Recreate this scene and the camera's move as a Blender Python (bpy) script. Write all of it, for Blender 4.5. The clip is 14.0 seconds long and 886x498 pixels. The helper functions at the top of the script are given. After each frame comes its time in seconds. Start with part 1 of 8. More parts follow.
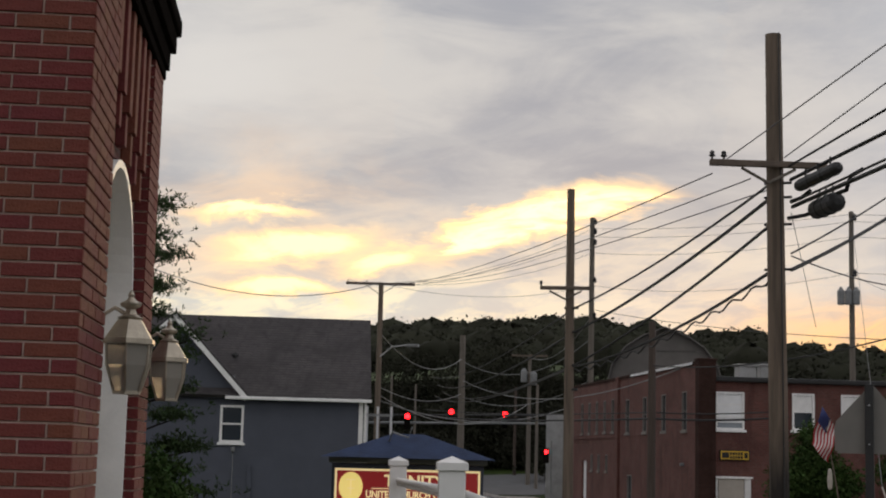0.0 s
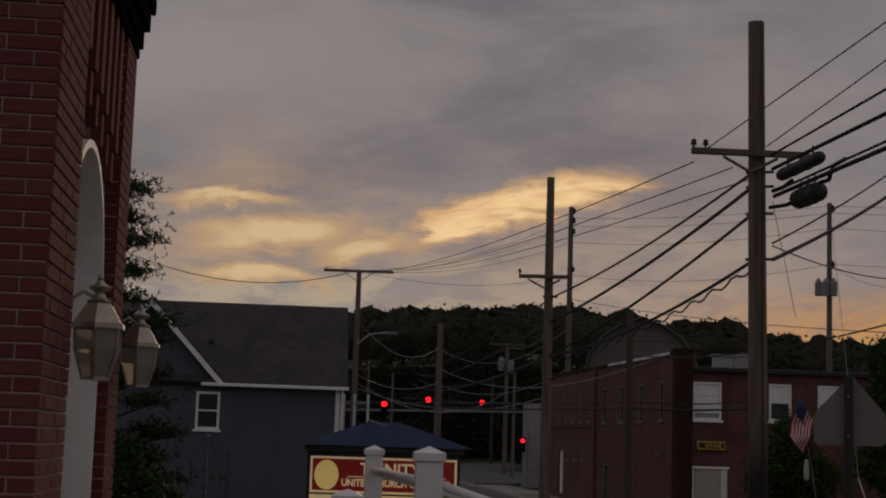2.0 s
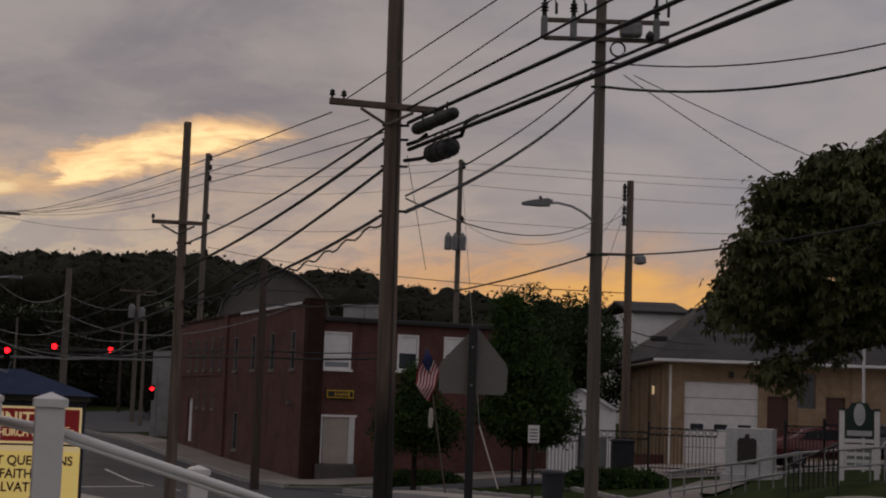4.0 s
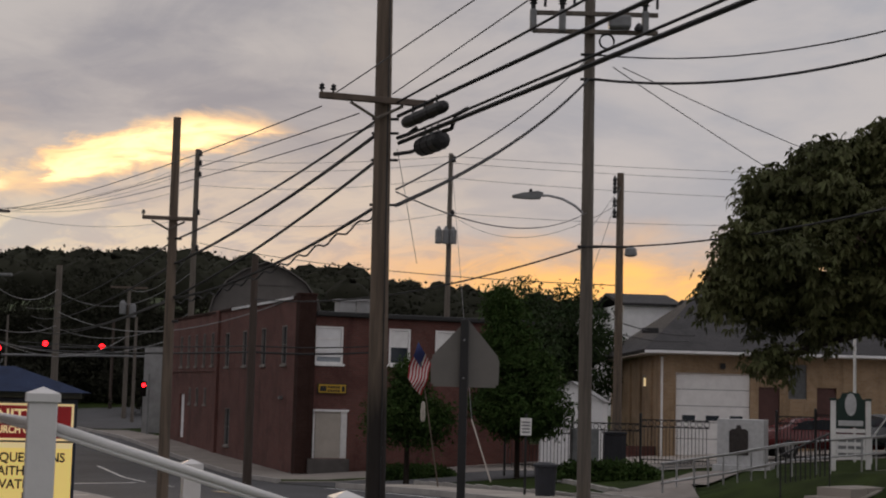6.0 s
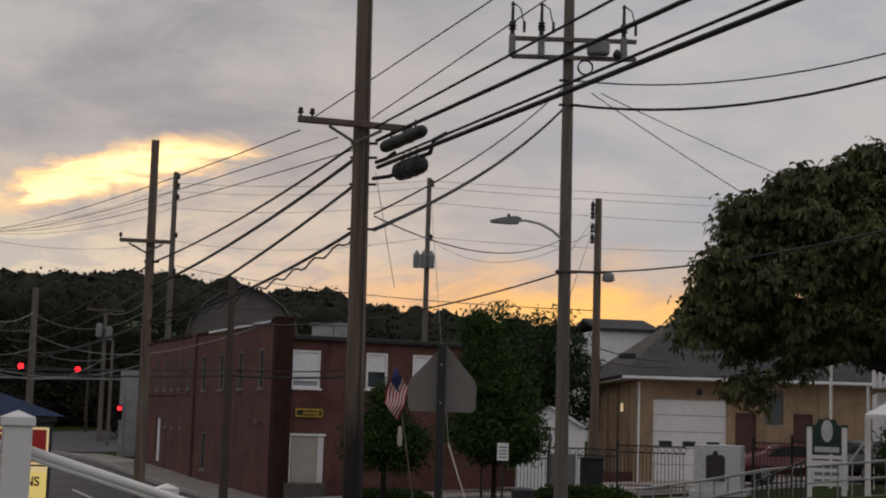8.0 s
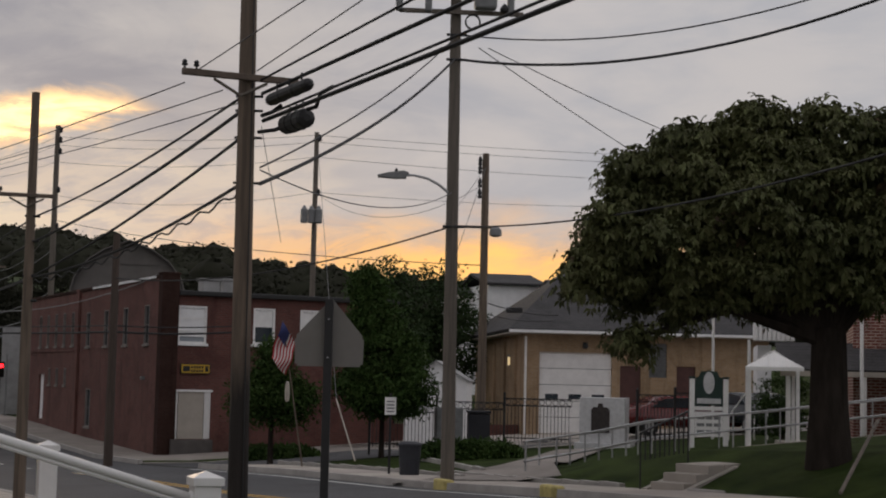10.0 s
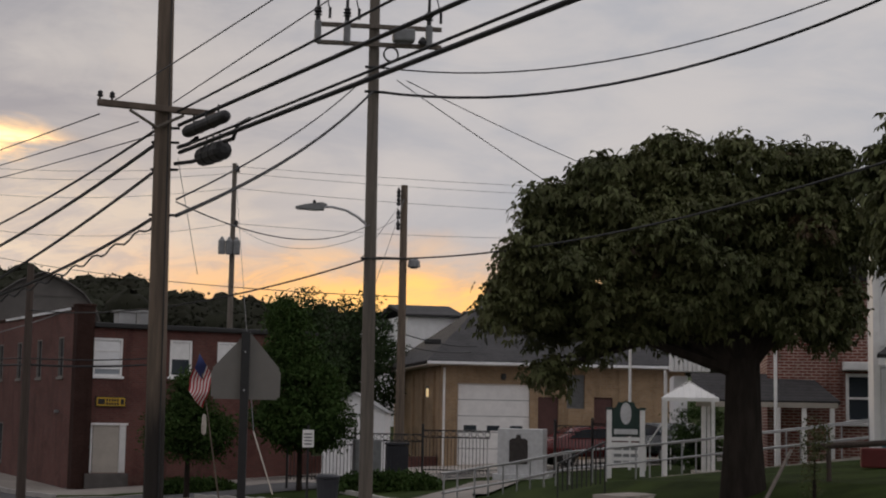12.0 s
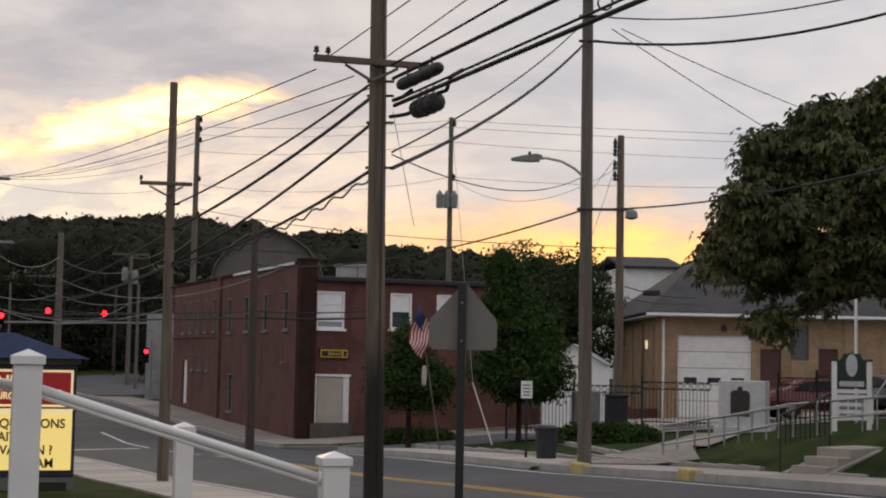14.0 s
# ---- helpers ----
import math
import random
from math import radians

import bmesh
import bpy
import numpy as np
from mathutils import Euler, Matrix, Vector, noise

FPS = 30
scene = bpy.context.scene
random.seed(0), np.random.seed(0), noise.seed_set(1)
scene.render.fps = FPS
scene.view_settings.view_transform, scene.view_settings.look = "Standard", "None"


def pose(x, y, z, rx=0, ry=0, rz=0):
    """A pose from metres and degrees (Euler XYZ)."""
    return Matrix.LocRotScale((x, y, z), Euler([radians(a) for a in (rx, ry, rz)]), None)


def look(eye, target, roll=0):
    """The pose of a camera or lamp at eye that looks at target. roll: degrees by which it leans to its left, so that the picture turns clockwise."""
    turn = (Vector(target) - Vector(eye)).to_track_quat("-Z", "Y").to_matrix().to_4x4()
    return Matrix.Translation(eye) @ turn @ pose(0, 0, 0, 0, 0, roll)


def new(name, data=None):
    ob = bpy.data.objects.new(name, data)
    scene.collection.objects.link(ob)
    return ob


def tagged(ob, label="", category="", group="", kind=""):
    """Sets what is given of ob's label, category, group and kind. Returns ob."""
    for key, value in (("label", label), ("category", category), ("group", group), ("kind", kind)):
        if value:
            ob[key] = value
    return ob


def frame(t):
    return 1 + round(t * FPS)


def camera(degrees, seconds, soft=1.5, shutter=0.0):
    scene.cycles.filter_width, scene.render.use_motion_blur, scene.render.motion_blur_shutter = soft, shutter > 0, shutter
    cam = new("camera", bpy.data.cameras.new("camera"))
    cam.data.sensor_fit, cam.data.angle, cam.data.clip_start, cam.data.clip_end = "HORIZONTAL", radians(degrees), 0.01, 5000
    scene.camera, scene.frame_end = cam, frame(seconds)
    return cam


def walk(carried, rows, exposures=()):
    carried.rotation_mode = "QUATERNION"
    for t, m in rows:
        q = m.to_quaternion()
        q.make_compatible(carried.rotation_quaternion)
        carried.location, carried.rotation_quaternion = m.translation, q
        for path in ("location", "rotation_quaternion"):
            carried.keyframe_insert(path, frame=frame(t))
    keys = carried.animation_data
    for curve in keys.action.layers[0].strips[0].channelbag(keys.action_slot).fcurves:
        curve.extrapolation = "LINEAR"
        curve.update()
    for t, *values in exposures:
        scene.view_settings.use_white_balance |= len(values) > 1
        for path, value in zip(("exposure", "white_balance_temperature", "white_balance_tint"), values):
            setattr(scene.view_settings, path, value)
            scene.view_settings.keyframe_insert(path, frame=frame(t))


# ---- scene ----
# seconds, x, y, z, upward tilt, lean, turn to the left
cam = camera(31.98, 14.0, soft=2.0)
EXPOSURES = ((0.0, 0.22, 6500, 8), (0.5, -0.08, 6500, 12), (0.9, -0.5, 6600, 15), (1.2, -1.08, 6700, 18), (1.5, -1.24, 6700, 19),
             (2.0, -1.32, 6700, 19), (2.5, -1.12, 6700, 19), (3.0, -1.08, 6700, 19), (3.6, -0.96, 6700, 18), (4.2, -0.72, 6650, 17), (6.3, -0.17, 6550, 12),
             (9.0, -0.18, 6500, 11), (11.4, 0.0, 6500, 11), (12.5, -0.05, 6500, 11), (13.0, 0.05, 6500, 11), (13.5, 0.16, 6500, 11), (14.0, 0.34, 6500, 11))
VIEWS = (
    (0.0, 0.039, -0.213, 4.006, 7.618, 1.455, 15.113),
    (0.5, -0.024, -0.042, 4.012, 7.449, 1.117, 16.366),
    (1.0, -0.025, -0.046, 4.010, 7.327, 1.316, 17.053),
    (1.5, -0.024, -0.034, 4.012, 7.195, 1.710, 16.626),
    (2.0, -0.009, -0.041, 4.014, 7.205, 1.850, 14.291),
    (2.5, -0.007, 0.012, 4.009, 7.132, 1.832, 9.556),
    (3.0, -0.002, 0.006, 4.009, 6.501, 2.133, 5.419),
    (3.5, -0.007, 0.022, 4.007, 6.381, 2.353, 1.880),
    (4.0, -0.011, 0.021, 4.006, 5.776, 2.000, 0.702),
    (6.3, -0.012, 0.013, 3.993, 5.474, 1.405, 0.259),
    (6.5, -0.011, 0.028, 3.992, 5.100, 1.539, 0.000),
    (7.0, -0.012, 0.010, 3.998, 5.401, 1.892, 0.129),
    (7.5, -0.009, -0.005, 4.003, 5.824, 1.917, -0.267),
    (8.0, -0.011, 0.009, 3.998, 6.489, 1.744, -0.443),
    (8.5, -0.006, 0.031, 3.995, 6.324, 1.517, -1.626),
    (9.0, 0.003, 0.043, 3.986, 4.861, 1.340, -3.792),
    (11.3, 0.003, -0.002, 4.001, 5.705, 1.211, -5.513),
    (11.5, 0.008, -0.011, 3.995, 5.977, 1.178, -6.206),
    (12.0, 0.019, 0.003, 4.001, 6.154, 1.024, -7.641),
    (12.5, 0.026, 0.012, 3.995, 5.724, 0.825, -8.580),
    (13.0, 0.020, 0.024, 3.993, 4.321, 0.790, -7.328),
    (13.5, -0.003, 0.033, 4.002, 4.549, 0.910, -5.169),
    (14.0, 0.054, 0.055, 3.976, 4.260, 1.068, 0.417),
)


def held(x, y, z, tilt, lean, turn):
    return Matrix.Translation((x, y, z)) @ pose(0, 0, 0, 0, 0, turn) @ pose(0, 0, 0, 90 + tilt) @ pose(0, 0, 0, 0, 0, lean)


walk(cam, [(t, held(*v)) for t, *v in VIEWS], EXPOSURES)


# ---------------------------------------------------------------- sky and light
def nodes_of(tree):
    tree.nodes.clear()

    def add(kind, **sets):
        n = tree.nodes.new(kind)
        for k, v in sets.items():
            if k in ("operation", "blend_type", "data_type", "noise_dimensions", "sky_type", "sun_disc", "sun_elevation",
                     "sun_rotation", "interpolation_type", "clamp", "offset", "offset_frequency", "squash"):
                if k == "operation":
                    n.operation = v
                elif k == "blend_type":
                    n.blend_type = v
                elif k == "data_type":
                    n.data_type = v
                elif k == "sky_type":
                    n.sky_type = v
                elif k == "sun_disc":
                    n.sun_disc = v
                elif k == "sun_elevation":
                    n.sun_elevation = v
                elif k == "sun_rotation":
                    n.sun_rotation = v
                elif k == "interpolation_type":
                    n.interpolation_type = v
        return n

    def link(a, b):
        tree.links.new(a, b)

    def math_node(op, a, b=None, c=None):
        n = tree.nodes.new("ShaderNodeMath")
        n.operation = op
        for i, v in enumerate((a, b, c)):
            if v is None:
                continue
            if isinstance(v, (int, float)):
                n.inputs[i].default_value = v
            else:
                link(v, n.inputs[i])
        return n.outputs[0]

    def mix(fac, a, b, blend="MIX"):
        n = tree.nodes.new("ShaderNodeMix")
        n.data_type, n.blend_type = "RGBA", blend
        for i, v in ((0, fac), (6, a), (7, b)):
            if isinstance(v, (int, float)):
                n.inputs[i].default_value = v
            elif isinstance(v, tuple):
                n.inputs[i].default_value = (*v, 1) if len(v) == 3 else v
            else:
                link(v, n.inputs[i])
        return n.outputs[2]

    def noise_node(vec, scale, detail=4, rough=0.55, distort=0.0):
        n = tree.nodes.new("ShaderNodeTexNoise")
        n.inputs["Scale"].default_value, n.inputs["Detail"].default_value = scale, detail
        n.inputs["Roughness"].default_value, n.inputs["Distortion"].default_value = rough, distort
        link(vec, n.inputs["Vector"])
        return n.outputs["Fac"]

    def ramp(v, lo, hi):
        n = tree.nodes.new("ShaderNodeMapRange")
        n.interpolation_type = "SMOOTHSTEP"
        link(v, n.inputs[0])
        n.inputs[1].default_value, n.inputs[2].default_value = lo, hi
        return n.outputs[0]

    return add, link, math_node, mix, noise_node, ramp


SUN_TURN, SUN_HIGH = 9.0, 6.0


def build_sky():
    world = bpy.data.worlds.new("sky")
    world.use_nodes = True
    scene.world = world
    add, link, mth, mix, noi, ramp = nodes_of(world.node_tree)
    co = add("ShaderNodeTexCoord")
    sep = add("ShaderNodeSeparateXYZ")
    link(co.outputs["Generated"], sep.inputs[0])
    x, y, z = sep.outputs
    az = mth("MULTIPLY", mth("ARCTAN2", mth("MULTIPLY", x, -1.0), y), 57.2958)
    el = mth("MULTIPLY", mth("ARCSINE", z), 57.2958)
    flat = add("ShaderNodeCombineXYZ")
    link(mth("MULTIPLY", az, 0.055), flat.inputs[0])
    link(mth("MULTIPLY", el, 0.17), flat.inputs[1])
    big = noi(flat.outputs[0], 1.3, 5, 0.5, 0.3)
    fine = noi(flat.outputs[0], 3.6, 6, 0.6, 0.6)
    warp = mth("MULTIPLY", mth("SUBTRACT", fine, 0.5), 3.0)
    warp2 = mth("MULTIPLY", mth("SUBTRACT", big, 0.5), 4.0)
    v = mth("ADD", mth("ADD", el, warp), mth("MULTIPLY", warp2, 0.5))
    u = mth("ADD", az, mth("MULTIPLY", warp2, 1.6))

    def blob(u0, v0, su, sv, tilt=0.0, pw=1.0):
        du = mth("SUBTRACT", u, u0)
        dv = mth("SUBTRACT", mth("SUBTRACT", v, v0), mth("MULTIPLY", du, tilt))
        a = mth("POWER", mth("ABSOLUTE", mth("DIVIDE", du, su)), 2.0)
        b = mth("POWER", mth("ABSOLUTE", mth("DIVIDE", dv, sv)), 2.0)
        return mth("MULTIPLY", mth("EXPONENT", mth("MULTIPLY", mth("ADD", a, b), -1.0)), pw)

    # broken cloud drawn out into level streaks
    long_co = add("ShaderNodeCombineXYZ")
    link(mth("ADD", mth("MULTIPLY", az, 0.07), mth("MULTIPLY", el, 0.06)), long_co.inputs[0])
    link(mth("MULTIPLY", el, 0.20), long_co.inputs[1])
    streak = noi(long_co.outputs[0], 1.7, 7, 0.6, 0.5)
    mid = noi(flat.outputs[0], 2.1, 7, 0.62, 0.9)
    wisp = noi(long_co.outputs[0], 5.0, 6, 0.62, 0.8)
    north = ramp(az, 8.0, -10.0)
    tone = mth("ADD", mth("MULTIPLY", big, 0.52), mth("ADD", mth("MULTIPLY", mid, 0.30), mth("MULTIPLY", streak, 0.18)))
    cloud = mix(ramp(tone, 0.38, 0.60), (0.315, 0.325, 0.365), (0.53, 0.51, 0.50))
    pale = mix(ramp(tone, 0.38, 0.60), (0.405, 0.43, 0.485), (0.56, 0.54, 0.545))
    sky = mix(mth("MULTIPLY", north, 0.85), cloud, pale)
    # the open sky overhead is lighter than the bank in the west
    sky = mix(mth("MULTIPLY", ramp(el, 18.0, 55.0), 0.8), sky, (0.68, 0.67, 0.70))
    # pale veil high over the church corner
    veil = blob(25.5, 14.0, 5.0, 3.2)
    sky = mix(mth("MULTIPLY", veil, 0.65), sky, (0.62, 0.60, 0.59))
    # dull blue bank above the break in the cloud
    bank = mth("MAXIMUM", blob(17.5, 10.6, 4.8, 1.5, -0.1), mth("MAXIMUM", blob(5.5, 17.5, 8.0, 1.5, 0.06), blob(11.0, 11.9, 4.0, 0.8, 0.05)))
    sky = mix(mth("MULTIPLY", ramp(bank, 0.25, 0.75), 0.75), sky, mix(ramp(wisp, 0.35, 0.65), (0.325, 0.335, 0.375), (0.40, 0.40, 0.42)))
    # cream light under the bank
    cream = mth("MULTIPLY", ramp(v, 10.0, 7.2), ramp(mth("ABSOLUTE", mth("SUBTRACT", az, 15.0)), 22.0, 8.0))
    sky = mix(mth("MULTIPLY", cream, 0.62), sky, mix(ramp(wisp, 0.36, 0.62), (0.52, 0.49, 0.475), (0.80, 0.68, 0.54)))
    peach = mth("MULTIPLY", blob(22.5, 8.6, 6.0, 2.2), ramp(streak, 0.36, 0.6))
    sky = mix(mth("MULTIPLY", peach, 0.75), sky, (0.86, 0.60, 0.40))
    # clear greenish strip low in the west
    teal = blob(20.0, 5.2, 9.0, 0.9)
    sky = mix(mth("MULTIPLY", teal, 0.75), sky, mix(ramp(wisp, 0.42, 0.60), (0.56, 0.585, 0.56), (0.92, 0.84, 0.60)))
    # orange glow low in the north-west, crossed by mauve streaks
    low = mth("MULTIPLY", ramp(v, 6.9, 4.4), ramp(az, 8.0, -1.0))
    low = mth("MULTIPLY", low, ramp(az, -26.0, -10.0))
    sky = mix(mth("MULTIPLY", low, 0.92), sky, mix(ramp(wisp, 0.36, 0.56), (0.66, 0.43, 0.30), (0.98, 0.55, 0.24)))
    fire = mth("MULTIPLY", blob(-8.0, 4.3, 6.0, 0.9), ramp(streak, 0.34, 0.55))
    sky = mix(mth("MULTIPLY", fire, 0.95), sky, (1.30, 0.72, 0.20))
    # broken lit cloud west of the gap
    for u0, v0, su, sv, tilt in ((22.6, 8.9, 2.6, 0.55, -0.05), (20.6, 7.5, 3.6, 0.75, -0.10), (16.6, 7.1, 2.4, 0.7, -0.15), (20.8, 5.9, 3.2, 0.5, 0.1)):
        lit = mth("MULTIPLY", blob(u0, v0, su, sv, tilt, 1.25), mth("ADD", 0.15, mth("ADD", mth("MULTIPLY", wisp, 0.9), mth("MULTIPLY", mid, 0.8))))
        sky = mix(ramp(lit, 0.22, 0.85), sky, (1.08, 0.75, 0.42))
        sky = mix(ramp(lit, 0.70, 1.15), sky, (1.38, 1.08, 0.60))
    # the wedge where the light breaks through, between two cloud edges
    rough = mth("ADD", mth("MULTIPLY", mth("SUBTRACT", fine, 0.5), 3.2), mth("MULTIPLY", mth("SUBTRACT", wisp, 0.5), 2.4))
    gu = mth("ADD", az, mth("MULTIPLY", rough, 0.8))
    off = mth("SUBTRACT", gu, 9.0)
    upper = mth("SUBTRACT", 9.95, mth("MULTIPLY", mth("MULTIPLY", off, off), 0.05))
    lower = mth("ADD", 9.05, mth("MULTIPLY", off, -0.27))
    ge = mth("ADD", el, mth("MULTIPLY", rough, 0.45))
    inside = mth("ADD", 0.45, mth("MINIMUM", mth("SUBTRACT", upper, ge), mth("SUBTRACT", ge, lower)))
    inside = mth("MULTIPLY", mth("MULTIPLY", inside, ramp(gu, 4.6, 7.4)), ramp(gu, 17.5, 14.0))
    sky = mix(ramp(inside, -0.05, 0.55), sky, (1.08, 0.72, 0.40))
    core = mix(ramp(mth("ADD", mth("MULTIPLY", wisp, 0.6), mth("MULTIPLY", fine, 0.4)), 0.38, 0.56), (1.40, 0.86, 0.42), (1.95, 1.45, 0.72))
    sky = mix(ramp(inside, 0.32, 0.72), sky, core)
    nish = add("ShaderNodeTexSky", sky_type="NISHITA", sun_disc=False, sun_elevation=radians(2.0),
               sun_rotation=radians(-SUN_TURN))
    both = mix(0.008, sky, nish.outputs[0], "ADD")
    bg = add("ShaderNodeBackground")
    link(both, bg.inputs[0])
    bg.inputs[1].default_value = 1.0
    out = add("ShaderNodeOutputWorld")
    link(bg.outputs[0], out.inputs[0])


build_sky()
lamp = bpy.data.lights.new("sun", "SUN")
lamp.energy, lamp.angle, lamp.color = 0.5, radians(12), (1.0, 0.72, 0.42)
sun = new("sun", lamp)
a, e = radians(SUN_TURN), radians(SUN_HIGH)
sun.matrix_world = look((-math.sin(a) * 100, math.cos(a) * 100, 100 * math.tan(e) + 4), (0, 0, 4))


# ---------------------------------------------------------------- materials
def material(name, base, rough=0.8, var=0.25, scale=3.0, grain=60.0, bump=0.15, metal=0.0, tint=None, per_object=0.0,
             per_island=0.0, stretch=(1, 1, 1), glow=None, glow_power=0.0, stain=0.0):
    m = bpy.data.materials.new(name)
    m.use_nodes = True
    add, link, mth, mix, noi, ramp = nodes_of(m.node_tree)
    co = add("ShaderNodeTexCoord")
    mp = add("ShaderNodeMapping")
    mp.inputs["Scale"].default_value = stretch
    link(co.outputs["Object"], mp.inputs[0])
    vec = mp.outputs[0]
    dark = tuple(c * (1 - var) for c in base)
    lite = tuple(min(1.0, c * (1 + var)) for c in (tint or base))
    col = mix(ramp(noi(vec, scale, 5, 0.6), 0.3, 0.7), dark, lite)
    g = noi(vec, grain, 3, 0.6)
    col = mix(0.35, col, mix(g, dark, lite))
    if stain:
        s = ramp(noi(vec, scale * 0.35, 6, 0.7, 0.8), 0.55, 0.72)
        col = mix(mth("MULTIPLY", s, stain), col, tuple(c * 0.35 for c in base))
    if per_object or per_island:
        src = add("ShaderNodeObjectInfo").outputs["Random"] if per_object else add("ShaderNodeNewGeometry").outputs["Random Per Island"]
        k = per_object or per_island
        hsv = add("ShaderNodeHueSaturation")
        link(mth("ADD", 1 - k, mth("MULTIPLY", src, 2 * k)), hsv.inputs["Value"])
        link(mth("ADD", 0.485, mth("MULTIPLY", src, 0.03)), hsv.inputs["Hue"])
        link(col, hsv.inputs["Color"])
        col = hsv.outputs[0]
    bsdf = add("ShaderNodeBsdfPrincipled")
    link(col, bsdf.inputs["Base Color"])
    bsdf.inputs["Metallic"].default_value = metal
    link(mth("ADD", rough - 0.08, mth("MULTIPLY", g, 0.16)), bsdf.inputs["Roughness"])
    if bump:
        b = add("ShaderNodeBump")
        b.inputs["Strength"].default_value, b.inputs["Distance"].default_value = bump, 0.02
        link(g, b.inputs["Height"])
        link(b.outputs[0], bsdf.inputs["Normal"])
    if glow:
        bsdf.inputs["Emission Color"].default_value = (*glow, 1)
        bsdf.inputs["Emission Strength"].default_value = glow_power
    out = add("ShaderNodeOutputMaterial")
    link(bsdf.outputs[0], out.inputs[0])
    return m


def masonry(name, brick, brick2, mortar, turn=0.0, length=0.215, course=0.07, joint=0.01, rough=0.85):
    """Bricks in running bond on upright walls that stand turned by that angle."""
    m = bpy.data.materials.new(name)
    m.use_nodes = True
    add, link, mth, mix, noi, ramp = nodes_of(m.node_tree)
    co = add("ShaderNodeTexCoord")
    sep = add("ShaderNodeSeparateXYZ")
    link(co.outputs["Object"], sep.inputs[0])
    flat = add("ShaderNodeCombineXYZ")
    link(mth("ADD", sep.outputs[0], sep.outputs[1]), flat.inputs[0])
    link(sep.outputs[2], flat.inputs[1])
    tex = add("ShaderNodeTexBrick")
    link(flat.outputs[0], tex.inputs["Vector"])
    tex.inputs["Color1"].default_value, tex.inputs["Color2"].default_value = (*brick, 1), (*brick2, 1)
    tex.inputs["Mortar"].default_value = (*mortar, 1)
    tex.inputs["Scale"].default_value, tex.inputs["Mortar Size"].default_value = 1.0, joint
    tex.inputs["Brick Width"].default_value, tex.inputs["Row Height"].default_value = length, course
    tex.inputs["Bias"].default_value = -0.1
    big = noi(co.outputs["Object"], 0.7, 6, 0.65, 0.5)
    col = mix(mth("MULTIPLY", ramp(big, 0.38, 0.72), 0.65), tex.outputs[0], tuple(c * 0.42 for c in brick))
    # rain and soot runs, and paler rubbed patches
    runs = add("ShaderNodeMapping")
    runs.inputs["Scale"].default_value = (1.6, 1.6, 0.16)
    link(co.outputs["Object"], runs.inputs[0])
    col = mix(mth("MULTIPLY", ramp(noi(runs.outputs[0], 1.6, 5, 0.65, 0.4), 0.50, 0.72), 0.6), col, tuple(c * 0.38 for c in brick))
    col = mix(mth("MULTIPLY", ramp(noi(co.outputs["Object"], 1.9, 6, 0.7, 1.0), 0.56, 0.74), 0.35), col, tuple(c * 1.45 for c in mortar))
    col = mix(mth("MULTIPLY", ramp(noi(co.outputs["Object"], 14, 4), 0.45, 0.8), 0.35), col, tuple(c * 1.3 for c in brick2))
    bsdf = add("ShaderNodeBsdfPrincipled")
    link(col, bsdf.inputs["Base Color"])
    bsdf.inputs["Roughness"].default_value = rough
    b = add("ShaderNodeBump")
    b.inputs["Strength"].default_value, b.inputs["Distance"].default_value = 0.6, 0.01
    link(mth("SUBTRACT", 1.0, tex.outputs[1]), b.inputs["Height"])
    link(b.outputs[0], bsdf.inputs["Normal"])
    out = add("ShaderNodeOutputMaterial")
    link(bsdf.outputs[0], out.inputs[0])
    return m


def glass_material(name, tint=(0.04, 0.05, 0.06), rough=0.05):
    m = bpy.data.materials.new(name)
    m.use_nodes = True
    b = m.node_tree.nodes["Principled BSDF"]
    b.inputs["Base Color"].default_value = (*tint, 1)
    b.inputs["Roughness"].default_value = rough
    return m


def clear_glass(name):
    m = bpy.data.materials.new(name)
    m.use_nodes = True
    b = m.node_tree.nodes["Principled BSDF"]
    b.inputs["Base Color"].default_value = (0.33, 0.31, 0.28, 1)
    b.inputs["Roughness"].default_value = 0.12
    b.inputs["Transmission Weight"].default_value = 0.2
    b.inputs["IOR"].default_value = 1.2
    return m


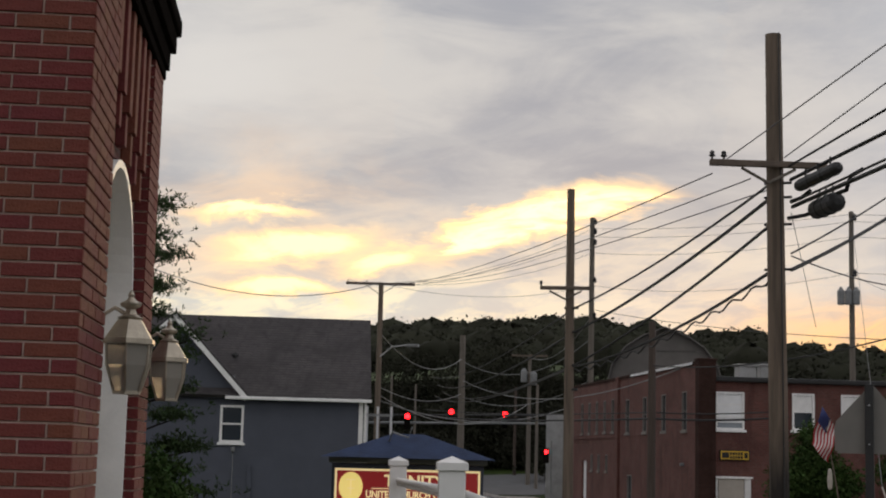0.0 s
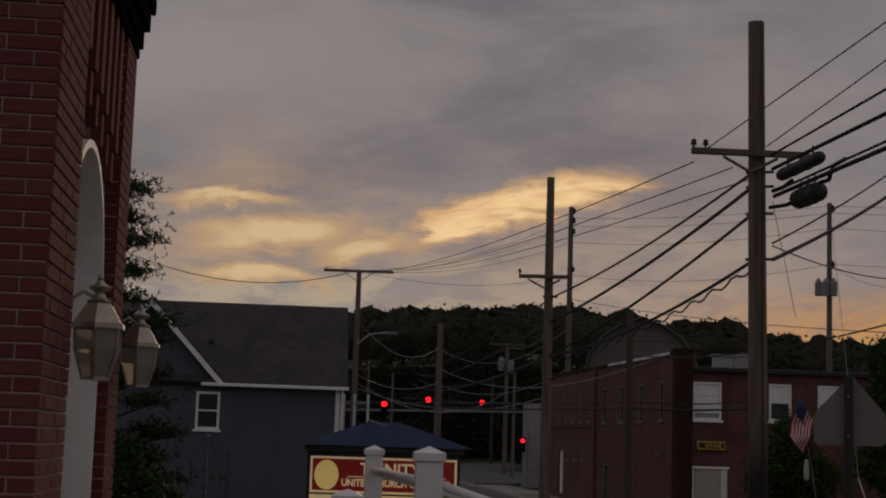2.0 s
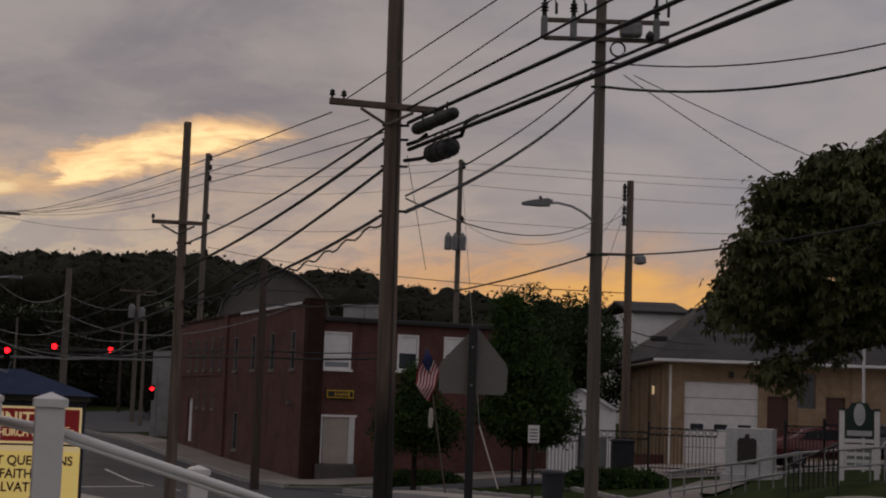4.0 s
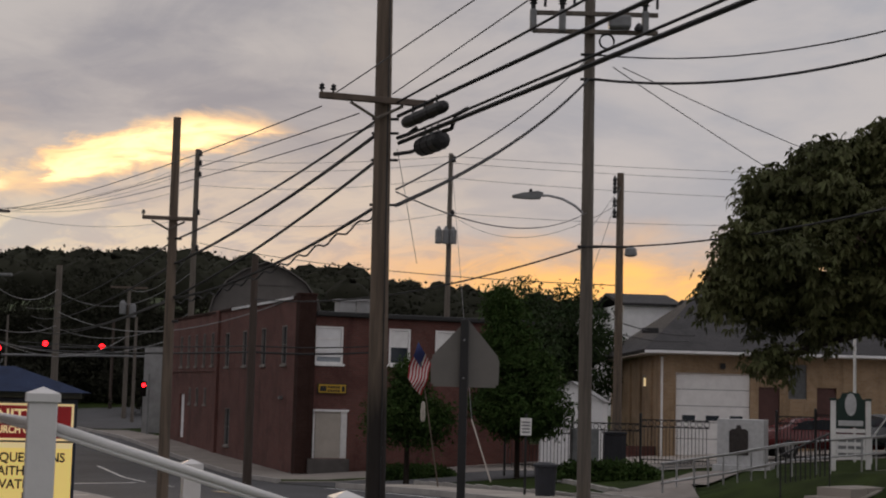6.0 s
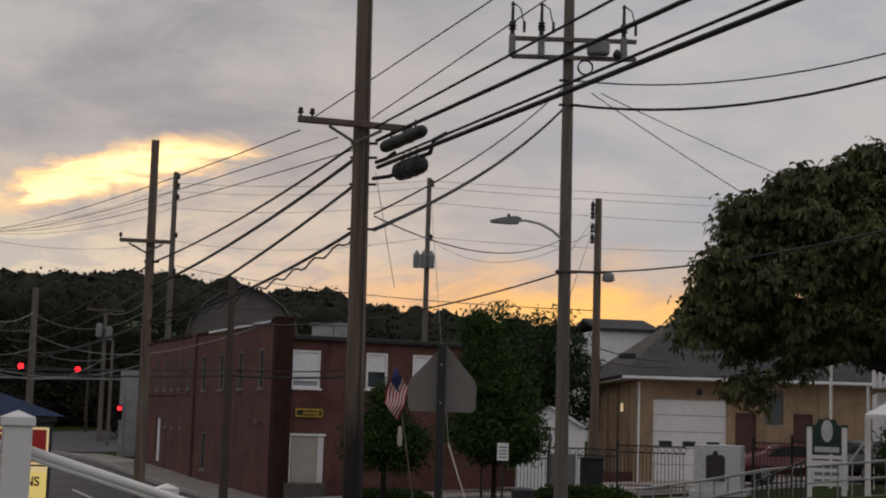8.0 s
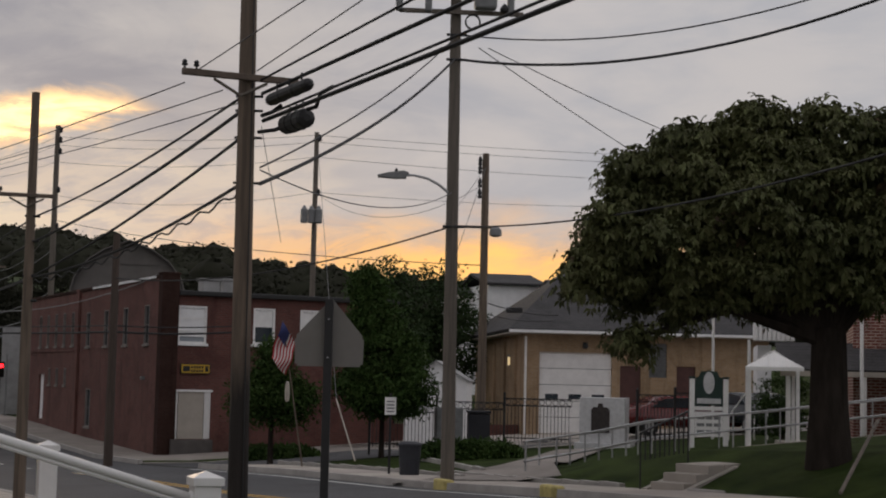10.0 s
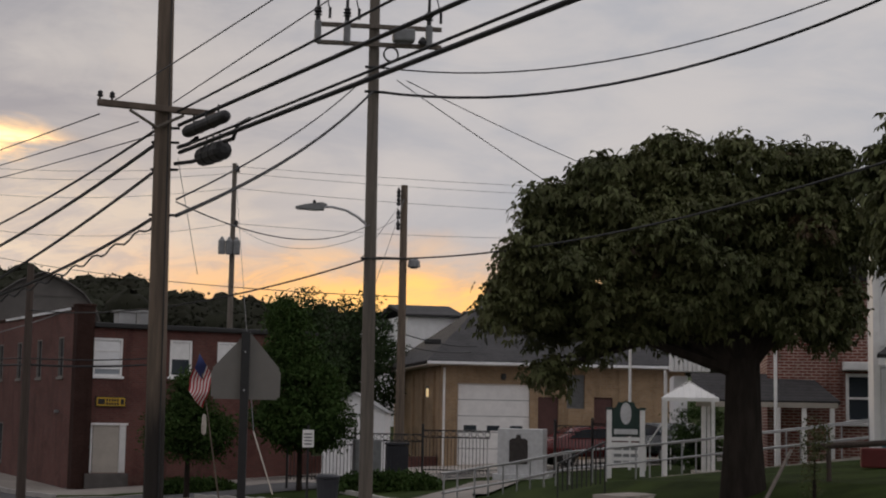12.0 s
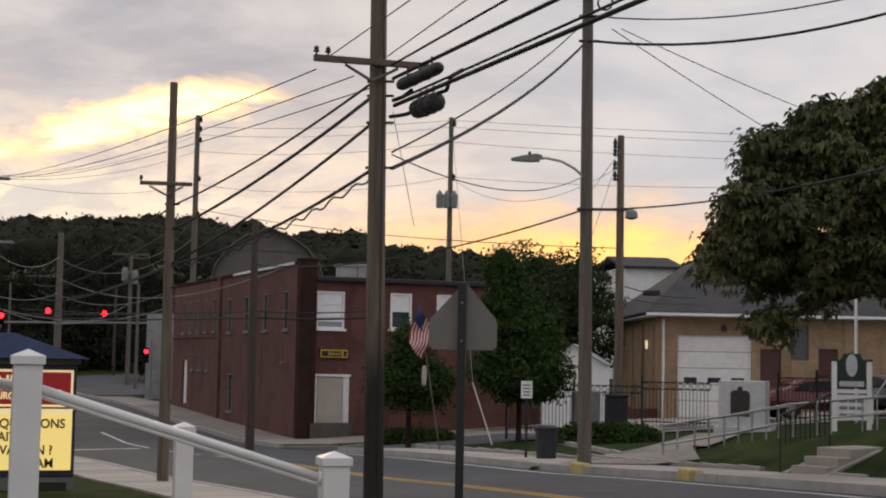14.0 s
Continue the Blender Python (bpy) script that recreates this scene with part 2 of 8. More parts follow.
def tarred(name):
    """Weathered pole timber, soaked black with creosote up to about chest height."""
    m = material(name, (0.150, 0.115, 0.088), 0.92, 0.45, 2.5, 26, 0.5, stretch=(6, 6, 0.35), stain=0.5)
    tree = m.node_tree
    bsdf = next(n for n in tree.nodes if n.type == "BSDF_PRINCIPLED")
    old = bsdf.inputs["Base Color"].links[0].from_socket
    co, sep, mp = tree.nodes.new("ShaderNodeTexCoord"), tree.nodes.new("ShaderNodeSeparateXYZ"), tree.nodes.new("ShaderNodeMapping")
    tree.links.new(co.outputs["Object"], sep.inputs[0])
    tree.links.new(co.outputs["Object"], mp.inputs[0])
    mp.inputs["Scale"].default_value = (9, 9, 0.9)
    noise, lift, fade, mixer = (tree.nodes.new("ShaderNodeTexNoise"), tree.nodes.new("ShaderNodeMath"), tree.nodes.new("ShaderNodeMapRange"), tree.nodes.new("ShaderNodeMix"))
    tree.links.new(mp.outputs[0], noise.inputs["Vector"])
    noise.inputs["Scale"].default_value, noise.inputs["Detail"].default_value = 1.0, 5
    lift.operation = "MULTIPLY_ADD"
    tree.links.new(noise.outputs["Fac"], lift.inputs[0])
    lift.inputs[1].default_value = 1.6
    tree.links.new(sep.outputs[2], lift.inputs[2])
    tree.links.new(lift.outputs[0], fade.inputs[0])
    fade.inputs[1].default_value, fade.inputs[2].default_value = 2.2, 3.0
    mixer.data_type = "RGBA"
    tree.links.new(fade.outputs[0], mixer.inputs[0])
    mixer.inputs[6].default_value = (0.022, 0.018, 0.016, 1)
    tree.links.new(old, mixer.inputs[7])
    tree.links.new(mixer.outputs[2], bsdf.inputs["Base Color"])
    return m


M = dict(
    asphalt=material("asphalt", (0.062, 0.062, 0.066), 0.85, 0.3, 0.4, 90, 0.3, stain=0.4),
    concrete=material("concrete", (0.40, 0.36, 0.32), 0.9, 0.2, 0.8, 50, 0.25, stain=0.35),
    # old dirty concrete, with the corner pavement's shade mixed into its darker colour
    old_concrete=material("old_concrete", (0.25, 0.222, 0.20), 0.92, 0.25, 0.8, 50, 0.25, stain=0.5),
    old_slab=material("old_slab", (0.25, 0.222, 0.20), 0.92, 0.25, 0.8, 50, 0.25, stain=0.5, per_object=0.12),
    slab=material("slab", (0.40, 0.36, 0.32), 0.9, 0.2, 0.8, 50, 0.25, stain=0.35, per_object=0.12),
    kerb=material("kerb", (0.36, 0.34, 0.32), 0.9, 0.2, 1.5, 40, 0.25, stain=0.3),
    grass=material("grass", (0.016, 0.034, 0.006), 0.98, 0.5, 0.9, 22, 0.9, tint=(0.030, 0.044, 0.010), stain=0.45),
    soil=material("soil", (0.06, 0.08, 0.03), 0.95, 0.35, 0.05, 1.5, 0.3),
    white_line=material("white_line", (0.62, 0.62, 0.6), 0.8, 0.2, 2, 30, 0.1, stain=0.5),
    yellow_line=material("yellow_line", (0.55, 0.33, 0.06), 0.8, 0.2, 2, 30, 0.1, stain=0.4),
    yellow_paint=material("yellow_paint", (0.48, 0.40, 0.15), 0.8, 0.3, 6, 30, 0.1, stain=0.8),
    red_masonry=masonry("red_masonry", (0.120, 0.038, 0.030), (0.162, 0.053, 0.042), (0.135, 0.088, 0.074)),
    dark_masonry=masonry("dark_masonry", (0.045, 0.022, 0.018), (0.06, 0.03, 0.024), (0.05, 0.035, 0.03)),
    tan_masonry=masonry("tan_masonry", (0.43, 0.29, 0.165), (0.34, 0.215, 0.115), (0.38, 0.31, 0.24), course=0.075, length=0.24),
    orange_masonry=masonry("orange_masonry", (0.215, 0.060, 0.040), (0.165, 0.046, 0.032), (0.48, 0.38, 0.33), course=0.085, length=0.25, joint=0.016),
    church_brick=material("church_brick", (0.148, 0.030, 0.022), 0.82, 0.2, 5, 70, 0.35, per_object=0.06),
    mortar=material("mortar", (0.58, 0.45, 0.39), 0.95, 0.15, 6, 90, 0.3),
    wood_pole=material("wood_pole", (0.150, 0.115, 0.088), 0.92, 0.45, 2.5, 26, 0.5, stretch=(6, 6, 0.35), stain=0.5),
    tarred_pole=tarred("tarred_pole"),
    dark_pole=material("dark_pole", (0.075, 0.055, 0.045), 0.9, 0.35, 2.5, 26, 0.5, stretch=(6, 6, 0.35), stain=0.3),
    grey_pole=material("grey_pole", (0.145, 0.125, 0.106), 0.92, 0.3, 2.5, 26, 0.4, stretch=(6, 6, 0.35), stain=0.3),
    crossarm=material("crossarm", (0.13, 0.10, 0.08), 0.9, 0.3, 5, 40, 0.4),
    cable=material("cable", (0.012, 0.012, 0.013), 0.7, 0.2, 8, 40, 0.1),
    # pale grey puts the sky's reflection into the colour of the signal cables
    grey_cable=material("grey_cable", (0.20, 0.20, 0.20), 0.5, 0.2, 8, 40, 0.0),
    wire=material("wire", (0.10, 0.10, 0.105), 0.6, 0.2, 8, 40, 0.0),
    steel=material("steel", (0.42, 0.42, 0.43), 0.45, 0.15, 6, 60, 0.1, metal=0.8),
    grey_metal=material("grey_metal", (0.19, 0.195, 0.20), 0.5, 0.2, 6, 60, 0.1),
    black_metal=material("black_metal", (0.015, 0.015, 0.016), 0.5, 0.2, 8, 60, 0.1),
    black_plastic=material("black_plastic", (0.02, 0.02, 0.022), 0.55, 0.25, 8, 60, 0.15),
    white_paint=material("white_paint", (0.84, 0.83, 0.82), 0.5, 0.08, 4, 60, 0.08, stain=0.12),
    white_vinyl=material("white_vinyl", (0.74, 0.73, 0.72), 0.4, 0.06, 5, 60, 0.05, stain=0.1),
    white_siding=material("white_siding", (0.82, 0.82, 0.83), 0.6, 0.08, 2, 40, 0.1, stain=0.15),
    dull_sash=material("dull_sash", (0.20, 0.18, 0.165), 0.75, 0.2, 2, 40, 0.1, stain=0.4),
    cream_board=material("cream_board", (0.42, 0.38, 0.33), 0.75, 0.12, 2, 40, 0.1, stain=0.25),
    blue_siding=material("blue_siding", (0.072, 0.080, 0.105), 0.7, 0.12, 1, 30, 0.1),
    shingle=masonry("shingle", (0.058, 0.052, 0.055), (0.070, 0.062, 0.062), (0.034, 0.03, 0.032), course=0.10, length=0.32, joint=0.012, rough=0.95),
    grey_shingle=masonry("grey_shingle", (0.052, 0.050, 0.053), (0.068, 0.065, 0.066), (0.034, 0.032, 0.034), course=0.085, length=0.32, joint=0.01, rough=0.95),
    navy_shingle=material("navy_shingle", (0.020, 0.035, 0.085), 0.9, 0.3, 3, 30, 0.5),
    barn_roof=material("barn_roof", (0.13, 0.118, 0.112), 0.8, 0.2, 0.6, 12, 0.2),
    tin=material("tin", (0.30, 0.30, 0.30), 0.5, 0.25, 1.5, 30, 0.1, metal=0.3),
    brown_door=material("brown_door", (0.085, 0.035, 0.03), 0.6, 0.2, 4, 50, 0.15),
    dark_stone=material("dark_stone", (0.105, 0.095, 0.09), 0.9, 0.25, 2, 40, 0.2, stain=0.4),
    granite=material("granite", (0.56, 0.56, 0.57), 0.7, 0.15, 8, 120, 0.2),
    bronze=material("bronze", (0.05, 0.042, 0.04), 0.5, 0.3, 10, 80, 0.4, metal=0.4),
    bark=material("bark", (0.032, 0.026, 0.022), 0.95, 0.4, 6, 18, 0.9, stretch=(1, 1, 0.25)),
    leaf=material("leaf", (0.066, 0.080, 0.026), 0.7, 0.4, 0.8, 9, 0.2, tint=(0.086, 0.090, 0.034), per_island=0.3),
    leaf_rust=material("leaf_rust", (0.075, 0.046, 0.020), 0.7, 0.4, 2, 9, 0.2, per_island=0.4),
    leaf_fresh=material("leaf_fresh", (0.030, 0.058, 0.016), 0.75, 0.3, 0.9, 9, 0.2, tint=(0.045, 0.075, 0.02), per_island=0.22),
    needle=material("needle", (0.035, 0.055, 0.022), 0.7, 0.4, 2, 20, 0.2, per_island=0.3),
    wood_far=material("wood_far", (0.027, 0.028, 0.019), 0.95, 0.4, 0.05, 0.6, 0.2, per_island=0.18),
    sign_red=material("sign_red", (0.16, 0.012, 0.012), 0.35, 0.08, 3, 50, 0.02, glow=(0.30, 0.010, 0.012), glow_power=0.35),
    sign_cream=material("sign_cream", (0.75, 0.62, 0.34), 0.4, 0.05, 3, 50, 0.0, glow=(1.0, 0.78, 0.40), glow_power=0.45),
    sign_lit=material("sign_lit", (0.75, 0.60, 0.22), 0.4, 0.05, 1.5, 50, 0.0, glow=(1.0, 0.74, 0.22), glow_power=0.5),
    sign_navy=material("sign_navy", (0.018, 0.024, 0.05), 0.5, 0.15, 4, 50, 0.1),
    sign_trim=material("sign_trim", (0.16, 0.16, 0.15), 0.6, 0.15, 4, 50, 0.1),
    sign_back=material("sign_back", (0.19, 0.18, 0.165), 0.6, 0.1, 3, 40, 0.05, metal=0.2, stain=0.15),
    sign_green=material("sign_green", (0.012, 0.035, 0.028), 0.5, 0.2, 4, 50, 0.1),
    ink=material("ink", (0.02, 0.018, 0.015), 0.6, 0.1, 4, 50, 0.0),
    yellow_sign=material("yellow_sign", (0.65, 0.40, 0.03), 0.5, 0.1, 4, 50, 0.0),
    red_lamp=material("red_lamp", (0.5, 0.02, 0.02), 0.3, 0.05, 4, 50, 0.0, glow=(1.0, 0.008, 0.012), glow_power=8.0),
    warm_lamp=material("warm_lamp", (0.6, 0.5, 0.3), 0.3, 0.05, 4, 50, 0.0, glow=(1.0, 0.75, 0.4), glow_power=0.6),
    signal_black=material("signal_black", (0.014, 0.012, 0.011), 0.6, 0.2, 5, 50, 0.05),
    lantern_metal=material("lantern_metal", (0.42, 0.37, 0.30), 0.38, 0.25, 9, 90, 0.15, metal=0.75, stain=0.4),
    lantern_glass=clear_glass("lantern_glass"),
    pane=glass_material("pane"),
    pane_pale=glass_material("pane_pale", (0.30, 0.33, 0.36), 0.12),
    flag_red=material("flag_red", (0.36, 0.02, 0.03), 0.8, 0.1, 6, 80, 0.1),
    flag_white=material("flag_white", (0.55, 0.52, 0.50), 0.8, 0.05, 6, 80, 0.1),
    flag_blue=material("flag_blue", (0.03, 0.04, 0.14), 0.8, 0.1, 6, 80, 0.1),
    car_red=material("car_red", (0.11, 0.012, 0.012), 0.25, 0.08, 3, 60, 0.0),
    car_white=material("car_white", (0.66, 0.66, 0.66), 0.25, 0.05, 3, 60, 0.0),
    car_grey=material("car_grey", (0.022, 0.024, 0.028), 0.25, 0.08, 3, 60, 0.0),
    tyre=material("tyre", (0.015, 0.015, 0.015), 0.9, 0.2, 8, 60, 0.2),
    bin=material("bin", (0.02, 0.022, 0.03), 0.6, 0.2, 5, 50, 0.1),
    blue_plastic=material("blue_plastic", (0.05, 0.16, 0.20), 0.4, 0.2, 5, 50, 0.0),
    pot=material("pot", (0.13, 0.018, 0.015), 0.7, 0.2, 5, 50, 0.1),
)

# matt foliage and turf
for key in ("grass", "signal_black", "dark_masonry", "leaf", "leaf_fresh", "needle", "wood_far", "bark"):
    for node in M[key].node_tree.nodes:
        if node.type == "BSDF_PRINCIPLED":
            node.inputs["Specular IOR Level"].default_value = {"leaf": 0.3, "signal_black": 0.0}.get(key, 0.08)


# ---------------------------------------------------------------- builders
def part(name, bm, mat, parent=None, label="", smooth=False):
    me = bpy.data.meshes.new(name)
    bmesh.ops.recalc_face_normals(bm, faces=bm.faces)
    bm.to_mesh(me)
    bm.free()
    mats = mat if isinstance(mat, (list, tuple)) else [mat]
    for m in mats:
        me.materials.append(M[m])
    if smooth:
        for f in me.polygons:
            f.use_smooth = True
    ob = new(name, me)
    if parent:
        ob.parent = parent
    if label:
        ob["label"] = label
    return ob


def thing(name, label, category, m=None, group="", kind=""):
    ob = new(name)
    ob.empty_display_size = 0.2
    if m is not None:
        ob.matrix_world = m
    return tagged(ob, label, category, group, kind)


def box(bm, x0, x1, y0, y1, z0, z1, bevel=0.0, m=None):
    r = bmesh.ops.create_cube(bm, size=1.0)
    vs = r["verts"]
    bmesh.ops.scale(bm, vec=(x1 - x0, y1 - y0, z1 - z0), verts=vs)
    bmesh.ops.translate(bm, vec=((x0 + x1) / 2, (y0 + y1) / 2, (z0 + z1) / 2), verts=vs)
    if bevel:
        es = list({e for v in vs for e in v.link_edges})
        res = bmesh.ops.bevel(bm, geom=es, offset=bevel, segments=2, affect="EDGES", profile=0.5)
        vs = list({v for f in res["faces"] for v in f.verts} | {v for v in vs if v.is_valid})
    if m is not None:
        bmesh.ops.transform(bm, matrix=m, verts=[v for v in vs if v.is_valid])
    return vs


def cubed(*args, **kw):
    bm = bmesh.new()
    box(bm, *args, **kw)
    return bm


def ring(bm, c, axis, r, seg):
    axis = Vector(axis).normalized()
    s = axis.cross(Vector((0, 0, 1)) if abs(axis.z) < 0.9 else Vector((1, 0, 0))).normalized()
    t = axis.cross(s)
    return [bm.verts.new(Vector(c) + s * (r * math.cos(k * math.tau / seg)) + t * (r * math.sin(k * math.tau / seg))) for k in range(seg)]


def rod(bm, p0, p1, r0, r1=None, seg=10, caps=True):
    r1 = r0 if r1 is None else r1
    d = Vector(p1) - Vector(p0)
    a, b = ring(bm, p0, d, r0, seg), ring(bm, p1, d, r1, seg)
    for k in range(seg):
        bm.faces.new((a[k], a[(k + 1) % seg], b[(k + 1) % seg], b[k]))
    if caps:
        bm.faces.new(a[::-1])
        bm.faces.new(b)


def lathe(bm, c, profile, seg=14):
    """Turned round an upright axis through c: profile of (radius, height)."""
    last = None
    for r, h in profile:
        now = ring(bm, Vector(c) + Vector((0, 0, h)), (0, 0, 1), max(r, 0.0005), seg)
        if last:
            for k in range(seg):
                bm.faces.new((last[k], last[(k + 1) % seg], now[(k + 1) % seg], now[k]))
        else:
            bm.faces.new(now[::-1])
        last = now
    bm.faces.new(last)


def tube(bm, pts, r, seg=6):
    pts = [Vector(p) for p in pts]
    last = None
    for i, p in enumerate(pts):
        d = pts[min(i + 1, len(pts) - 1)] - pts[max(i - 1, 0)]
        now = ring(bm, p, d, r, seg)
        if last:
            for k in range(seg):
                bm.faces.new((last[k], last[(k + 1) % seg], now[(k + 1) % seg], now[k]))
        last = now


def prism(bm, pts, y0, y1):
    """An outline in x and z pushed from y0 to y1."""
    a = [bm.verts.new((x, y0, z)) for x, z in pts]
    b = [bm.verts.new((x, y1, z)) for x, z in pts]
    n = len(pts)
    for k in range(n):
        bm.faces.new((a[k], a[(k + 1) % n], b[(k + 1) % n], b[k]))
    bm.faces.new(a[::-1])
    bm.faces.new(b)


def solid(bm, quad, thick):
    """A slab under a quad."""
    q = [Vector(v) for v in quad]
    n = (q[1] - q[0]).cross(q[2] - q[0]).normalized()
    if n.z < 0:
        n = -n
    a = [bm.verts.new(v) for v in q]
    b = [bm.verts.new(v - n * thick) for v in q]
    bm.faces.new(a)
    bm.faces.new(b[::-1])
    for k in range(len(q)):
        bm.faces.new((a[k], b[k], b[(k + 1) % len(q)], a[(k + 1) % len(q)]))


# The street runs along S; A is how far along it, B how far across from the church's side
S, ACROSS = Vector((-0.369, 0.929)), Vector((0.929, 0.369))
STREET_TURN = math.degrees(math.atan2(0.369, 0.929))   # turn of a frame whose y runs along the street
PROFILE = ((-80, 2.45), (0, 2.45), (10, 2.42), (18, 2.25), (24, 2.03), (28.5, 1.84), (36, 1.64), (43, 1.38), (49.6, 1.12), (56, 1.0),
           (66, 1.2), (80, 1.6), (100, 1.7), (115, 1.8), (140, 2.6), (170, 4.2), (260, 9.0), (420, 14.0), (1000, 16.0))
KERB_NEAR, KERB_FAR = 5.8, 13.8


def at(a, b, z=0.0):
    v = S * a + ACROSS * b
    return Vector((v.x, v.y, z))


def ab(x, y):
    v = Vector((x, y))
    return v.dot(S), v.dot(ACROSS)


def ease(v, lo, hi):
    t = min(1.0, max(0.0, (v - lo) / (hi - lo)))
    return t * t * (3 - 2 * t)


def road_z(a):
    for (a0, z0), (a1, z1) in zip(PROFILE, PROFILE[1:]):
        if a <= a1:
            k = max(0.0, (a - a0) / (a1 - a0))
            return z0 + (z1 - z0) * k
    return PROFILE[-1][1]


def cross_z(a, b):
    """The street falls a little towards the church's side."""
    return road_z(a) - 0.018 * (KERB_FAR - min(KERB_FAR, max(b, KERB_NEAR))) * (1 - ease(a, 60, 90)) * ease(a, 5, 15)


def ground_z(x, y):
    a, b = ab(x, y)
    z = cross_z(a, b)
    if b > KERB_FAR + 0.1:
        mouth = ease(a, 43.2, 43.8) * (1 - ease(a, 49.8, 50.3)) * (1 - ease(b, 15.0, 22.0))
        z += 0.13 * (1 - mouth) + max(0.0, min(b, 70) - 15.8) * (0.065 if a < 30 else 0.065 - 0.01 * ease(a, 30, 36)) + 0.56 * ease(b, 15.9, 17.4) * (1 - ease(a, 25, 33))
    elif b < KERB_NEAR - 0.1:
        z += 0.12 + 0.02 * min(20.0, max(0.0, 3.5 - b)) * (1 - ease(a, 30, 50)) - 0.5 * ease(-b, -2, 20) * ease(a, 35, 60)
    return z


def ground_at(a, b, up=0.0):
    v = at(a, b)
    return Vector((v.x, v.y, ground_z(v.x, v.y) + up))


def strip(bm, a_list, b_list, lift, zfun):
    """A sheet over a grid of street coordinates."""
    grid = [[bm.verts.new((*at(a, b)[:2], zfun(a, b) + lift)) for b in b_list] for a in a_list]
    for i in range(len(a_list) - 1):
        for j in range(len(b_list) - 1):
            bm.faces.new((grid[i][j], grid[i][j + 1], grid[i + 1][j + 1], grid[i + 1][j]))


def spread(lo, hi, step):
    n = max(1, round((hi - lo) / step))
    return [lo + (hi - lo) * k / n for k in range(n + 1)]


# ---------------------------------------------------------------- ground and street
def build_ground():
    bm = bmesh.new()
    al = [-1500, -600, -200, -80] + spread(-40, 42.5, 2.5) + [43.2, 43.8, 46.8, 49.8, 50.3] + spread(52.5, 130, 2.5) + [150, 170, 200, 260, 420, 700, 1600]
    bl = [-1500, -500, -200, -80, -40, -20, -10, -5, 0, 3, 5.4, 5.68, 5.72, 5.82] + spread(7, 13, 2) + [13.78, 13.88, 13.92, 14.6, 15.8] + spread(16.5, 50, 1.6) + [60, 70, 120, 250, 600, 1500]
    strip(bm, al, bl, -0.03, lambda a, b: ground_z(*at(a, b)[:2]))
    tagged(part("ground", bm, "grass"), "short green grass and rough earth sloping to the street", "ground", kind="structure")
    bm = bmesh.new()
    strip(bm, spread(-60, 130, 2) + [150, 170, 200, 260], spread(KERB_NEAR, KERB_FAR, 1.3), 0.0, cross_z)
    tagged(part("road", bm, "asphalt"), "grey worn asphalt street dipping and rising again", "road", kind="structure")
    bm = bmesh.new()
    strip(bm, spread(43.7, 50.0, 1.2), spread(KERB_FAR, 60, 2), 0.012, lambda a, b: ground_z(*at(a, b)[:2]) * (1 if b > KERB_FAR + 0.2 else 0) + (road_z(a) + 0.005 if b <= KERB_FAR + 0.2 else 0.0))
    tagged(part("side_road", bm, "asphalt"), "grey asphalt side street beside the brick building", "road", kind="structure")
    # pavements
    laid = []
    gz = lambda a, b: ground_z(*at(a, b)[:2])
    for name, a0, a1, b0, b1, label in (
            ("pavement", -60, 43.6, KERB_FAR + 0.16, 15.6, "pale concrete pavement along the far kerb"),
            ("pavement_corner", 50.0, 90, KERB_FAR + 0.16, 15.9, "concrete pavement beside the brick building"),
            ("pavement_front", 50.0, 54.4, 15.9, 27, "concrete pavement in front of the brick building"),
            ("pavement_church", -60, 58, 4.3, KERB_NEAR - 0.16, "concrete pavement along the church lawn"),
            ("pavement_far", 128, 200, KERB_FAR + 0.16, 15.9, "concrete pavement rising up the street"),
            ("drive", 43.0, 58.0, 22.3, 47.0, "pale concrete yard before the tan garage"),
            ("crossing_road", 92, 128, -40, KERB_NEAR - 0.3, "grey asphalt cross street at the signals"),
            ("crossing_road_far", 92, 128, KERB_FAR + 0.3, 30, "grey asphalt cross street at the signals")):
        bm = bmesh.new()
        slabs = name in ("pavement", "pavement_church", "pavement_corner")
        strip(bm, spread(a0, a1, 1.5), spread(b0, b1, 0.9), -0.004 if slabs else 0.012, gz)
        tagged(part(name, bm, "asphalt" if "road" in name else "old_concrete" if name in ("pavement_corner", "pavement_front") else "concrete"), label, "pavement", kind="structure")
        if slabs:
            laid.append((bpy.data.objects[name], max(a0, 6), min(a1, 86), b0, b1))
    for name, b0, b1, a0, a1 in (("kerb_far", KERB_FAR, KERB_FAR + 0.16, -60, 43.6), ("kerb_far_corner", KERB_FAR, KERB_FAR + 0.16, 50, 200),
                                 ("kerb_near", KERB_NEAR - 0.16, KERB_NEAR, -60, 58)):
        bm, stones = bmesh.new(), []
        for u, v in zip(spread(a0, a1, 1.5), spread(a0, a1, 1.5)[1:]):
            top = 0.145
            near = 6 < u < 86
            one = bmesh.new() if near else bm
            vs = [one.verts.new((*at(s, b)[:2], cross_z(s, b0) + h)) for s in (u + 0.006, v - 0.006) for b, h in ((b0, -0.1), (b0 + (0.02 if b0 > 10 else 0), top), (b1 - (0 if b0 > 10 else 0.02), top), (b1, -0.1))]
            for f in ((0, 1, 5, 4), (1, 2, 6, 5), (2, 3, 7, 6), (0, 3, 2, 1), (4, 5, 6, 7)):
                one.faces.new([vs[k] for k in f])
            if near:
                stones.append(part("kerb_stone", one, "kerb"))
        row = tagged(part(name, bm, "kerb"), "worn concrete kerb stones along the street", "kerb", kind="structure")
        for one in stones:
            one.parent = row
    rng = random.Random(2)
